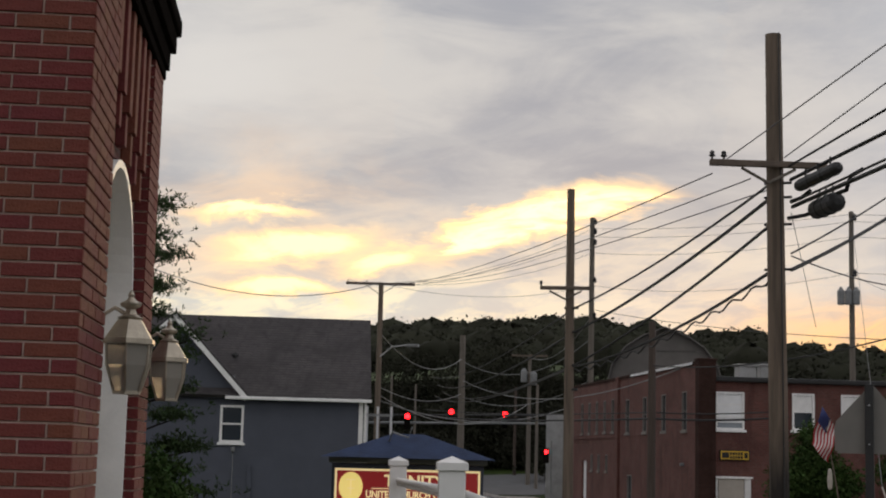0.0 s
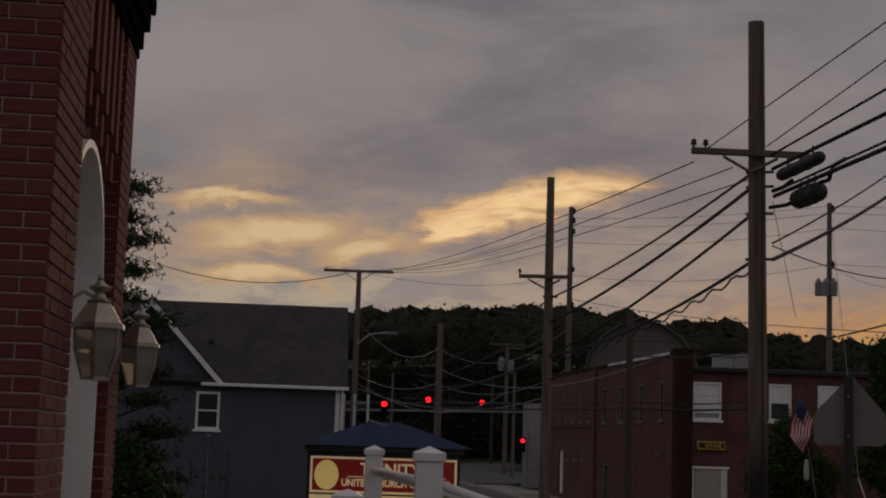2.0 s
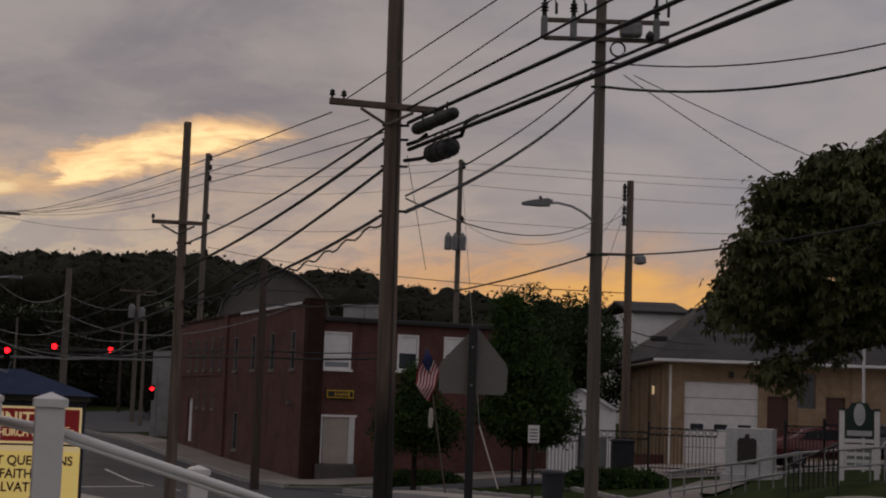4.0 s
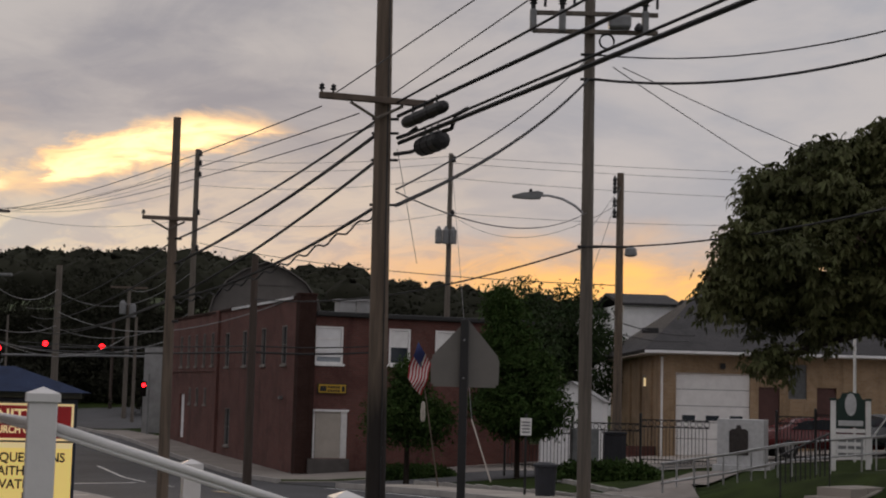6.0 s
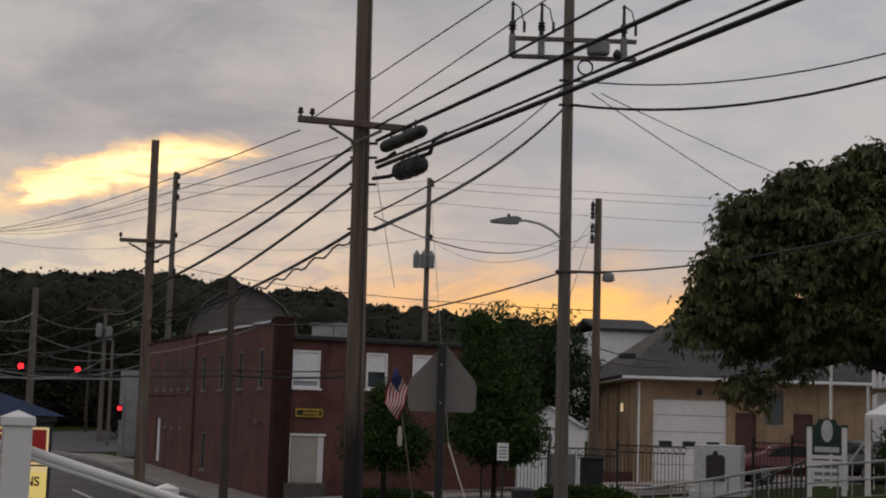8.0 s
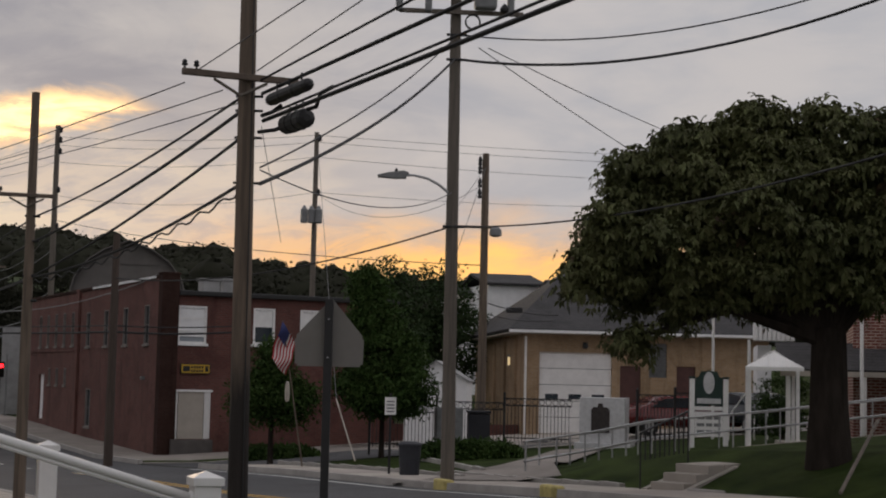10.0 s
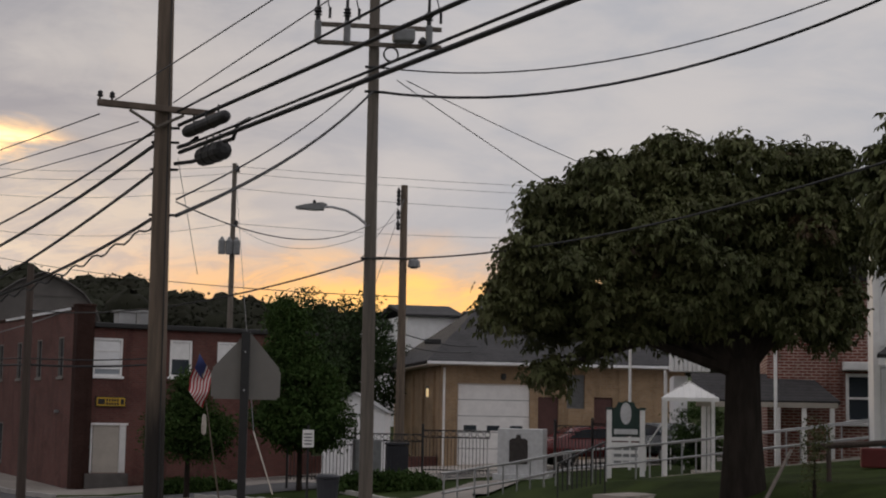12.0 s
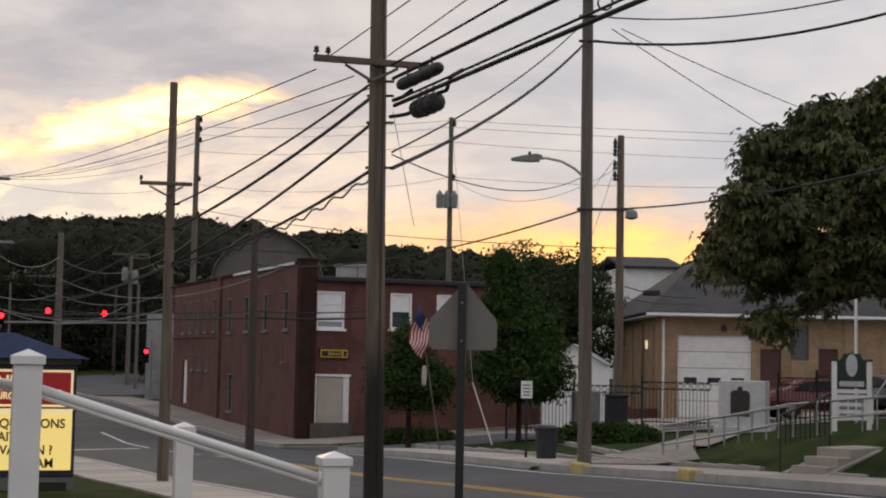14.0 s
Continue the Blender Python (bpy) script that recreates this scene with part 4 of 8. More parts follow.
# ---------------------------------------------------------------- trees
def leafy_tree(x, y, trunk_r, fork, crown, clumps, leaf, leaf_mat, label, seed, per=60, quads=5, droop=0.5, name="tree", rust=0.0, shape=2.2, lean=(0, 0), palm=False):
    """crown: ellipsoids (dx, dy, z, rx, ry, rz) from the foot; clumps of leaves fill their shells."""
    rng = random.Random(seed)
    z0 = ground_z(x, y)
    ob = thing(name, label, "tree", pose(x, y, z0))
    bm = bmesh.new()
    rod(bm, (0, 0, -0.3), (lean[0] * 0.3, lean[1] * 0.3, fork * 0.35), trunk_r * 1.25, trunk_r, 12, False)
    rod(bm, (lean[0] * 0.3, lean[1] * 0.3, fork * 0.35), (lean[0], lean[1], fork), trunk_r, trunk_r * 0.88, 12, False)
    root = Vector((lean[0], lean[1], fork))
    for dx, dy, z, rx, ry, rz in crown:
        tip = Vector((dx, dy, z))
        knee = root.lerp(tip, 0.5) + Vector((0, 0, 0.12 * (tip - root).length))
        rod(bm, root - Vector((0, 0, 0.25)), knee, trunk_r * 0.42, trunk_r * 0.24, 7, False)
        rod(bm, knee, tip, trunk_r * 0.24, trunk_r * 0.1, 6, False)
        for _ in range(4):
            q = tip + Vector((rng.uniform(-1, 1) * rx, rng.uniform(-1, 1) * ry, rng.uniform(-0.6, 0.8) * rz)) * 0.8
            rod(bm, knee.lerp(tip, rng.uniform(0.2, 1)), q, trunk_r * 0.1, trunk_r * 0.03, 5, False)
    part("trunk", bm, "bark", ob)
    vol = [c[3] * c[4] + c[4] * c[5] + c[3] * c[5] for c in crown]
    cents, rust_c = [], []
    for (dx, dy, z, rx, ry, rz), v in zip(crown, vol):
        if palm:
            # bunches on the shell of the lobe, each a small dome of hanging sprays
            bunch = max(5, round(v * 6.5))
            for _ in range(bunch):
                d = Vector((rng.gauss(0, 1), rng.gauss(0, 1), rng.gauss(0.15, 1))).normalized()
                r = rng.uniform(0.42, 1.0)
                c = Vector((dx + d.x * rx * r, dy + d.y * ry * r, z + d.z * rz * r))
                size = rng.uniform(0.26, 0.46)
                dry = rng.random() < rust * (3.0 if dx > 0.6 else 0.6)
                for _ in range(max(3, round(clumps * v / sum(vol) / bunch))):
                    e = Vector((rng.gauss(0, 1), rng.gauss(0, 1), rng.gauss(0.45, 0.8))).normalized()
                    s = size * rng.uniform(0.55, 1.08)
                    (rust_c if dry and rng.random() < 0.5 else cents).append((c + Vector((e.x * s, e.y * s, e.z * s * 0.72)), e))
            continue
        for _ in range(round(clumps * v / sum(vol))):
            d = Vector((rng.gauss(0, 1), rng.gauss(0, 1), rng.gauss(0.1, 1))).normalized()
            r = rng.uniform(0.55, 1.06)
            c = Vector((dx + d.x * rx * r, dy + d.y * ry * r, z + d.z * rz * r))
            s = leaf * 1.6
            many = [c + Vector((rng.gauss(0, s), rng.gauss(0, s), rng.gauss(0, s * 0.55))) for _ in range(per)]
            (rust_c if rng.random() < rust else cents).extend(many)
    if palm:
        palm_mesh("crown", cents, leaf, leaf_mat, ob, rng)
        palm_mesh("withered_leaves", rust_c, leaf, "leaf_rust", ob, rng)
        return ob
    leaf_mesh("crown", cents, leaf, leaf_mat, ob, rng, quads, "", droop, shape)
    if rust_c:
        leaf_mesh("withered_leaves", rust_c, leaf, "leaf_rust", ob, rng, quads, "rust-brown withered leaves", droop, shape)
    return ob


def palm_mesh(name, spots, size, mat, parent, rng):
    """Sprays of seven drooping leaflets, as chestnuts carry them."""
    verts, faces = [], []
    for c, out in spots:
        for spray in range(3):
            o = c + Vector((rng.gauss(0, 0.09), rng.gauss(0, 0.09), rng.gauss(0, 0.06)))
            axis = (out * 0.7 + Vector((rng.gauss(0, 0.4), rng.gauss(0, 0.4), rng.gauss(0.55, 0.3)))).normalized()
            grow = size * rng.uniform(0.6, 1.15)
            side = axis.cross(Vector((rng.gauss(0, 1), rng.gauss(0, 1), rng.gauss(0, 1)))).normalized()
            other = axis.cross(side)
            start = rng.uniform(0, math.tau)
            for k in range(rng.choice((4, 5, 5, 6))):
                a = start + k * math.tau / 6.3 + rng.gauss(0, 0.25)
                flat = side * math.cos(a) + other * math.sin(a)
                ln = grow * rng.uniform(0.6, 1.1)
                w = axis.cross(flat).normalized() * (ln * 0.24)
                mid = o + flat * (ln * 0.6) + axis * (ln * 0.02) - Vector((0, 0, ln * 0.14))
                tip = o + flat * (ln * 0.9) - Vector((0, 0, ln * 0.55))
                i = len(verts)
                verts += [tuple(o), tuple(mid + w), tuple(tip), tuple(mid - w)]
                faces += [(i, i + 1, i + 2), (i, i + 2, i + 3)]
    me = bpy.data.meshes.new(name)
    me.from_pydata(verts, [], faces)
    me.materials.append(M[mat])
    ob = new(name, me)
    ob.parent = parent
    return ob


# broad chestnut on the lawn
T1 = polar(-18.7, 27, 0)
leafy_tree(T1.x, T1.y, 0.33, 2.1,
           ((-3.25, 0.2, 3.4, 1.3, 1.4, 0.95), (-2.65, 0.2, 4.5, 0.95, 1.3, 0.75), (-1.7, 0.3, 4.75, 1.25, 1.5, 0.95), (-0.3, 0.2, 4.75, 1.4, 1.6, 0.9), (1.15, -0.1, 4.85, 1.05, 1.5, 0.85),
            (-2.3, 0.1, 5.2, 0.32, 0.4, 0.3), (-1.25, 0.0, 5.62, 0.38, 0.4, 0.25), (-0.35, -0.2, 5.6, 0.42, 0.4, 0.25), (0.6, -0.1, 5.55, 0.4, 0.4, 0.28), (1.4, -0.2, 5.6, 0.35, 0.4, 0.3),
            (-1.3, -0.2, 3.7, 1.6, 1.6, 1.2), (0.4, 0.0, 3.75, 1.5, 1.6, 1.25), (1.3, -0.3, 3.8, 0.85, 1.3, 1.15), (-3.1, 0.2, 2.5, 0.8, 0.8, 0.5), (-1.6, 0.2, 2.75, 1.5, 1.3, 0.5), (0.5, 0.0, 2.95, 1.2, 1.4, 0.5), (1.4, -0.2, 2.9, 0.7, 1.0, 0.55), (-3.35, 0.0, 1.85, 0.3, 0.35, 0.35), (-3.95, 0.1, 2.95, 0.7, 0.8, 0.5), (-3.3, 0.1, 4.05, 0.6, 0.8, 0.5)),
           15000, 0.135, "leaf", "broad dark green chestnut tree on the lawn", 3, rust=0.06, palm=True)
# maple at the edge beside the white house
T2 = polar(-26.4, 22, 0)
leafy_tree(T2.x, T2.y, 0.2, 2.6, ((0.35, 0, 5.1, 1.0, 1.1, 1.1), (-0.65, 0.1, 4.8, 0.6, 0.7, 0.75), (-0.75, 0.1, 4.0, 0.5, 0.7, 0.5), (0.4, 0.2, 4.1, 0.8, 0.8, 0.5)), 1500, 0.165, "leaf", "leafy tree beside the white house", 8, palm=True)
# street trees by the brick building
for az, d, crown, clumps, seed, label in (
        (1.5, 47, ((0, 0, 2.95, 0.6, 0.6, 0.8), (-0.5, 0, 2.1, 0.7, 0.8, 0.8), (0.5, 0.1, 1.95, 0.75, 0.8, 0.8)), 300, 11, "young green street tree beside the flag"),
        (-2.55, 47.6, ((0.15, 0, 2.05, 1.4, 1.4, 0.9), (-0.8, -0.2, 2.2, 0.65, 0.8, 0.65), (0.0, 0, 3.1, 1.15, 1.15, 0.95), (-0.3, 0, 4.2, 0.8, 0.8, 0.95), (-0.5, 0, 5.3, 0.45, 0.45, 0.75)), 720, 12, "full green street tree before the fence")):
    p = polar(az, d, 0)
    leafy_tree(p.x, p.y, 0.08, 1.6, crown, clumps, 0.12, "leaf_fresh", label, seed, per=36, quads=2, droop=0.3)
# taller trees behind the yard
for az, d, crown, clumps, seed in (
        (-2.85, 66, ((0, 0, 4.0, 0.9, 0.9, 1.6), (0.15, 0, 5.9, 0.45, 0.45, 0.9), (-0.2, 0, 6.9, 0.22, 0.22, 0.5)), 90, 21),
        (-4.6, 74, ((0, 0, 5.6, 1.6, 1.6, 1.7), (-0.9, 0, 3.3, 1.6, 1.8, 1.8), (1.0, 0.1, 3.6, 1.5, 1.7, 2.0)), 300, 22)):
    p = polar(az, d, 0)
    leafy_tree(p.x, p.y, 0.15, 2.2, crown, clumps, 0.2, "needle", "dark green tree behind the yard", seed, per=26, quads=2, droop=0.2)
# trees round the traffic signals
for az, d, h, w, seed in ((18.8, 150, 9, 5, 31), (15.5, 160, 10, 6, 32), (12.8, 170, 10, 6, 33), (10.6, 150, 8, 5, 34), (13.9, 140, 5, 3, 35), (9.0, 130, 9, 5, 36), (2.5, 120, 8, 6, 37),
                          (17.3, 138, 6, 4, 38), (15.0, 142, 5.5, 4, 39), (11.6, 190, 9, 5, 40), (19.5, 125, 6, 4, 41), (10.0, 118, 5, 2.5, 42), (16.3, 190, 10, 7, 43), (12.9, 235, 13, 8, 44)):
    p = polar(az, d, 0)
    leafy_tree(p.x, p.y, 0.3, 3, ((0, 0, h * 0.75, w * 0.7, w * 0.7, h * 0.3), (-w * 0.5, 0, h * 0.4, w * 0.7, w * 0.7, h * 0.38), (w * 0.5, 0.1, h * 0.4, w * 0.7, w * 0.7, h * 0.38)),
               190, 0.5, "wood_far", "dark roadside tree up the street", seed, per=16, quads=2, droop=0.1)


for az, d, h, w, seed in ((18.6, 134, 3.4, 3, 51), (17.5, 131, 3.0, 3, 52), (16.5, 136, 3.6, 3, 53), (15.6, 132, 3.0, 2.6, 54), (14.8, 138, 3.4, 2.6, 55), (12.1, 140, 4.2, 3, 56), (11.2, 136, 3.6, 2.6, 57), (13.3, 168, 4.5, 5, 58)):
    p = polar(az, d, 0)
    leafy_tree(p.x, p.y, 0.1, 0.8, ((0, 0, h * 0.55, w * 0.9, w * 0.7, h * 0.5), (-w * 0.6, 0, h * 0.3, w * 0.7, w * 0.7, h * 0.4), (w * 0.6, 0.1, h * 0.3, w * 0.7, w * 0.7, h * 0.4)),
               170, 0.42, "wood_far", "dark bushy tree beyond the crossing", seed, per=14, quads=2, droop=0.1)
# bush behind the entrance canopy
p = polar(-17.1, 48, 0)
leafy_tree(p.x, p.y, 0.06, 0.8, ((0, 0, 1.3, 0.8, 0.7, 0.9), (0.5, 0.1, 1.0, 0.6, 0.6, 0.7), (-0.3, 0, 0.7, 0.7, 0.6, 0.6)), 120, 0.1, "leaf_fresh", "dark green bush behind the entrance canopy", 47, per=26, quads=2, name="shrub")


def spruce():
    """Sparse conifer behind the church corner."""
    rng = random.Random(77)
    p = polar(26.75, 27, 0)
    z0 = ground_z(p.x, p.y)
    ob = thing("conifer", "sparse dark conifer behind the church corner", "tree", pose(p.x, p.y, z0))
    bm = bmesh.new()
    top = polar(0, 27, 9.6).z - z0
    rod(bm, (0, 0, -0.2), (0, 0, top), 0.14, 0.02, 8)
    cents = []
    for k in range(12):
        h = top * (0.14 + 0.85 * k / 12)
        reach = 0.3 + (1 - h / top) * 1.9 * rng.uniform(0.7, 1.2)
        for side in range(3):
            a = rng.uniform(-0.6, 0.6) + (0.0, 2.1, 4.2)[side]
            r = reach * rng.uniform(0.7, 1.1)
            tip = Vector((math.cos(a) * r, math.sin(a) * r, h + 0.14 * r + rng.uniform(-0.1, 0.15)))
            rod(bm, (0, 0, h - 0.15), tip, 0.03, 0.01, 5)
            # tufts sit in cushions along the outer branch
            for _ in range(rng.choice((2, 3, 3))):
                c = Vector((0, 0, h - 0.15)).lerp(tip, rng.uniform(0.6, 1.0))
                w = rng.uniform(0.17, 0.30)
                cents += [c + Vector((rng.gauss(0, w), rng.gauss(0, w), 0.05 + abs(rng.gauss(0, w * 0.45)))) for _ in range(70)]
    part("trunk", bm, "bark", ob)
    leaf_mesh("needles", cents, 0.10, "needle", ob, rng, 7, "", -0.5, 4.0)


spruce()
p = polar(25.0, 23, 0)
leafy_tree(p.x, p.y, 0.05, 0.5, ((0, 0, 0.8, 0.55, 0.6, 0.6), (-0.4, 0.2, 1.2, 0.45, 0.5, 0.55), (0.3, 0.1, 0.6, 0.4, 0.4, 0.4)), 110, 0.1, "leaf_fresh", "rounded green shrub beside the church wall", 46, per=26, quads=2, name="shrub")


# ---------------------------------------------------------------- houses
def clapboards(bm, x0, x1, z0, z1, y, step=0.12, lap=0.025):
    n = max(1, round((z1 - z0) / step))
    h = (z1 - z0) / n
    for k in range(n):
        a, b = z0 + k * h, z0 + (k + 1) * h
        vs = [bm.verts.new(v) for v in ((x0, y - lap, a), (x1, y - lap, a), (x1, y, b), (x0, y, b), (x0, y, a), (x1, y, a))]
        bm.faces.new(vs[:4])
        bm.faces.new((vs[0], vs[4], vs[5], vs[1]))


def build_grey_house():
    d = 58.0
    c = polar(17.95, d, 0)
    ob = thing("grey_house", "slate-blue clapboard house with a dark shingle roof and white trim", "house", Matrix.Translation((c.x, c.y, 0.4)) @ Matrix.Rotation(radians(19.5), 4, "Z"))
    # local x: 0 at the street corner, negative to the left
    tz = lambda el, dd=d: 4 + dd * math.tan(radians(el)) - 0.4
    eave, ridge, W, D = tz(2.0), tz(4.95, d + 3.2), 10.6, 7.0
    gx = -7.05                       # apex of the front gable
    gh = tz(4.75) + 0.1
    wx = [-d * math.tan(radians(a - 17.95)) for a in (23.15, 22.29, 24.9, 24.1)]
    holes = [(wx[0], wx[1], tz(0.29), tz(1.66)), (wx[2], wx[3], tz(-3.0), tz(-1.42))]
    bm = bmesh.new()
    wall_panel(bm, -W, 0, -1.0, eave, holes, 0.03, 0.2)
    g0, g1 = gx - 3.1, gx + 2.55
    prism(bm, [(g0, eave), (g1, eave), (gx, gh)], 0.03, 0.2)
    for a, b, e, f in ((-0.2, 0, 0.2, D), (-W, -W + 0.2, 0.2, D), (-W, 0, D - 0.2, D)):
        box(bm, a, b, e, f, -1.0, eave)
    part("wall", bm, "blue_siding", ob, "slate-blue clapboard walls")
    bm = bmesh.new()
    xs = sorted({-W, 0, *[h[0] for h in holes], *[h[1] for h in holes]})
    for a, b in zip(xs, xs[1:]):
        mid = (a + b) / 2
        cuts = [(h[2], h[3]) for h in holes if h[0] < mid < h[1]]
        z = -1.0
        for z0, z1 in cuts + [(eave, eave)]:
            if z0 > z + 0.05:
                clapboards(bm, a, b, z, z0, 0.028, 0.125)
            z = z1
    part("cladding", bm, "blue_siding", ob)
    bm = bmesh.new()
    n = 24
    for k in range(n):
        a, b = eave + (gh - eave) * k / n, eave + (gh - eave) * (k + 1) / n
        f = (k + 0.5) / n
        clapboards(bm, g0 + (gx - g0) * f, g1 + (gx - g1) * f, a, b, 0.028, 1.0)
    part("gable_cladding", bm, "blue_siding", ob)
    # main roof and the front gable's roof
    bm = bmesh.new()
    solid(bm, ((-W - 0.2, -0.3, eave + 0.02), (0.3, -0.3, eave + 0.02), (0.3, D / 2, ridge), (-W - 0.2, D / 2, ridge)), 0.14)
    solid(bm, ((-W - 0.2, D + 0.3, eave + 0.02), (0.3, D + 0.3, eave + 0.02), (0.3, D / 2 + 0.01, ridge), (-W - 0.2, D / 2 + 0.01, ridge)), 0.14)
    part("roof", bm, "shingle", ob, "dark grey shingle roof")
    bm = bmesh.new()
    for g in (g0 - 0.25, g1 + 0.25):
        solid(bm, ((gx, -0.3, gh + 0.2), (g, -0.3, eave + 0.06), (g, D / 2, eave + 0.06), (gx, D / 2, gh + 0.2)), 0.12)
    part("gable_roof", bm, "shingle", ob)
    bm = bmesh.new()
    for g in (g0 - 0.25, g1 + 0.25):
        solid(bm, ((gx, -0.36, gh + 0.1), (g, -0.36, eave - 0.06), (g, -0.302, eave - 0.06), (gx, -0.302, gh + 0.1)), 0.18)
    part("rake_board", bm, "white_paint", ob, "white rake boards")
    part("gutter", cubed(g1 - 0.6, 0.32, -0.42, -0.3, eave - 0.14, eave - 0.02, 0.02), "white_paint", ob, "white gutter")
    part("corner_board", cubed(-0.14, 0.02, -0.02, 0.0, -1.0, eave), "white_paint", ob)
    bm = bmesh.new()
    rod(bm, (0.1, -0.12, -0.5), (0.1, -0.12, eave - 0.1), 0.045, seg=8)
    part("downpipe", bm, "white_paint", ob)
    for h in holes:
        window(ob, "window", *h, 0.0, "pane", 0.09, True, 1)
    bm = bmesh.new()
    lathe(bm, (-4.9, 1.5, eave + 1.35), ((0.09, -0.3), (0.09, 0.22), (0.14, 0.24), (0.1, 0.34)), 8)
    part("roof_vent", bm, "black_metal", ob)
    bm = bmesh.new()
    rod(bm, (-5.0, 0.3, eave + 0.2), (-5.0, 0.3, eave + 0.55), 0.02, seg=6)
    lathe(bm, (-5.0, 0.15, eave + 0.5), ((0.03, 0), (0.2, 0.12), (0.22, 0.25)), 10)
    part("dish", bm, "grey_metal", ob)
    bm = bmesh.new()
    lathe(bm, (wx[1] - 0.35, -0.08, tz(-0.05)), ((0.04, 0), (0.08, 0.05), (0.08, 0.16), (0.03, 0.2)), 8)
    rod(bm, (wx[1] - 0.35, -0.06, tz(-2.2)), (wx[1] - 0.35, -0.06, tz(-0.05)), 0.02, seg=6)
    part("wall_fitting", bm, "grey_metal", ob)
    part("vent_pipe", cubed(-4.2, -4.05, -0.1, -0.0, -1.0, tz(-0.5)), "blue_siding", ob)
    # stacked rear porches
    for k in range(3):
        part("porch_deck", cubed(0.25, 1.5, D + 0.4, D + 2.4, 1.4 + k * 1.9, 1.5 + k * 1.9), "tin", ob, "grey back porch deck")
    for x in (0.4, 0.85, 1.42):
        part("porch_post", cubed(x - 0.05, x + 0.05, D + 0.4, D + 0.5, -1, 5.6), "white_siding", ob)


build_grey_house()


def build_garage():
    # tan brick parish garage: local x along its front, y back
    p = polar(-7.7, 62.5, 0)
    ob = thing("tan_garage", "long tan brick building with white garage door", "building", Matrix.Translation((p.x, p.y, 1.9)) @ Matrix.Rotation(radians(1.5), 4, "Z"))
    X = lambda az: 62.5 * (math.tan(radians(-az)) - math.tan(radians(7.7)))
    Z = lambda el: 4 + 63 * math.tan(radians(el)) - 1.9
    eave = Z(1.85)
    W, D = X(-16.6), 14.7
    holes = [(X(-8.3), X(-10.95), 0.15, Z(1.2)), (X(-11.25), X(-12.0), 0.15, Z(0.75)), (X(-13.3), X(-13.98), 0.15, Z(0.78)), (X(-12.3), X(-12.95), Z(0.35), Z(1.6))]
    bm = bmesh.new()
    wall_panel(bm, 0.0, W, -0.8, eave, holes, 0.0, 0.3)
    part("wall", bm, "tan_masonry", ob, "tan brick front wall")
    for a, b, e, f in ((0, 0.3, 0.3, D), (W - 0.3, W, 0.3, D), (0.3, W - 0.3, D - 0.3, D)):
        part("wall", cubed(a, b, e, f, -0.8, eave), "tan_masonry", ob)
    g = holes[0]
    door = part("garage_door", cubed(g[0], g[1], 0.12, 0.18, g[2], g[3]), "white_paint", ob, "white sectional garage door")
    for k in range(4):
        z = g[2] + (g[3] - g[2]) * (k + 1) / 5
        part("seam", cubed(g[0], g[1], 0.112, 0.119, z - 0.012, z + 0.012), "grey_metal", door)
    for k in range(3):
        x = g[0] + (g[1] - g[0]) * (0.18 + 0.32 * k)
        z = Z(-0.42)
        part("pane", cubed(x - 0.26, x + 0.26, 0.10, 0.119, z - 0.1, z + 0.1), "pane", door)
    for h in holes[1:3]:
        part("door", cubed(h[0], h[1], 0.1, 0.16, h[2], h[3]), "brown_door", ob, "dark brown steel door")
    h = holes[3]
    lv = part("louvre", cubed(h[0], h[1], 0.14, 0.18, h[2], h[3]), "grey_metal", ob, "grey louvred vent")
    for k in range(10):
        z = h[2] + (h[3] - h[2]) * k / 10
        part("slat", cubed(h[0], h[1], 0.04, 0.138, z + 0.02, z + 0.06), "grey_metal", lv)
    for x in (X(-7.78), X(-15.9)):
        bm = bmesh.new()
        rod(bm, (x, -0.08, 0.1), (x, -0.08, eave - 0.1), 0.05, seg=8)
        part("downpipe", bm, "white_paint", ob, "white downpipe")
    part("fascia", cubed(-0.7, W + 0.6, -0.75, -0.62, eave + 0.02, eave + 0.14, 0.02), "white_siding", ob, "white eaves board")
    part("soffit", cubed(-0.6, W + 0.5, -0.62, D + 0.5, eave + 0.0, eave + 0.06), "cream_board", ob)
    rz = eave + 3.1
    bm = bmesh.new()
    q = [(-0.7, -0.75, eave + 0.17), (W + 0.6, -0.75, eave + 0.17), (W + 0.6, D + 0.6, eave + 0.17), (-0.7, D + 0.6, eave + 0.17)]
    r = [(3.0, D / 2, rz), (W - 3.5, D / 2, rz)]
    solid(bm, (q[0], q[1], r[1], r[0]), 0.1)
    solid(bm, (q[2], q[3], r[0], r[1]), 0.1)
    solid(bm, (q[3], q[0], r[0]), 0.1)
    solid(bm, (q[1], q[2], r[1]), 0.1)
    part("roof", bm, "grey_shingle", ob, "grey shingle hipped roof")
    bm = bmesh.new()
    lathe(bm, (X(-9.95), -0.12, eave - 0.55), ((0.05, 0), (0.12, 0.05), (0.1, 0.25)), 8)
    part("flood_lamp", bm, "black_metal", ob)
    lm = part("wall_lamp", cubed(-0.14, -0.01, 3.3, 3.45, eave - 1.3, eave - 0.8, 0.02), "grey_metal", ob)
    part("bulb", cubed(-0.13, -0.03, 3.26, 3.299, eave - 1.25, eave - 0.9), "warm_lamp", lm)
    for k in range(3):
        part("pier", cubed(-0.09, -0.003, 1.6 + 3 * k, 2.0 + 3 * k, -0.8, eave - 0.2), "tan_masonry", ob)


build_garage()


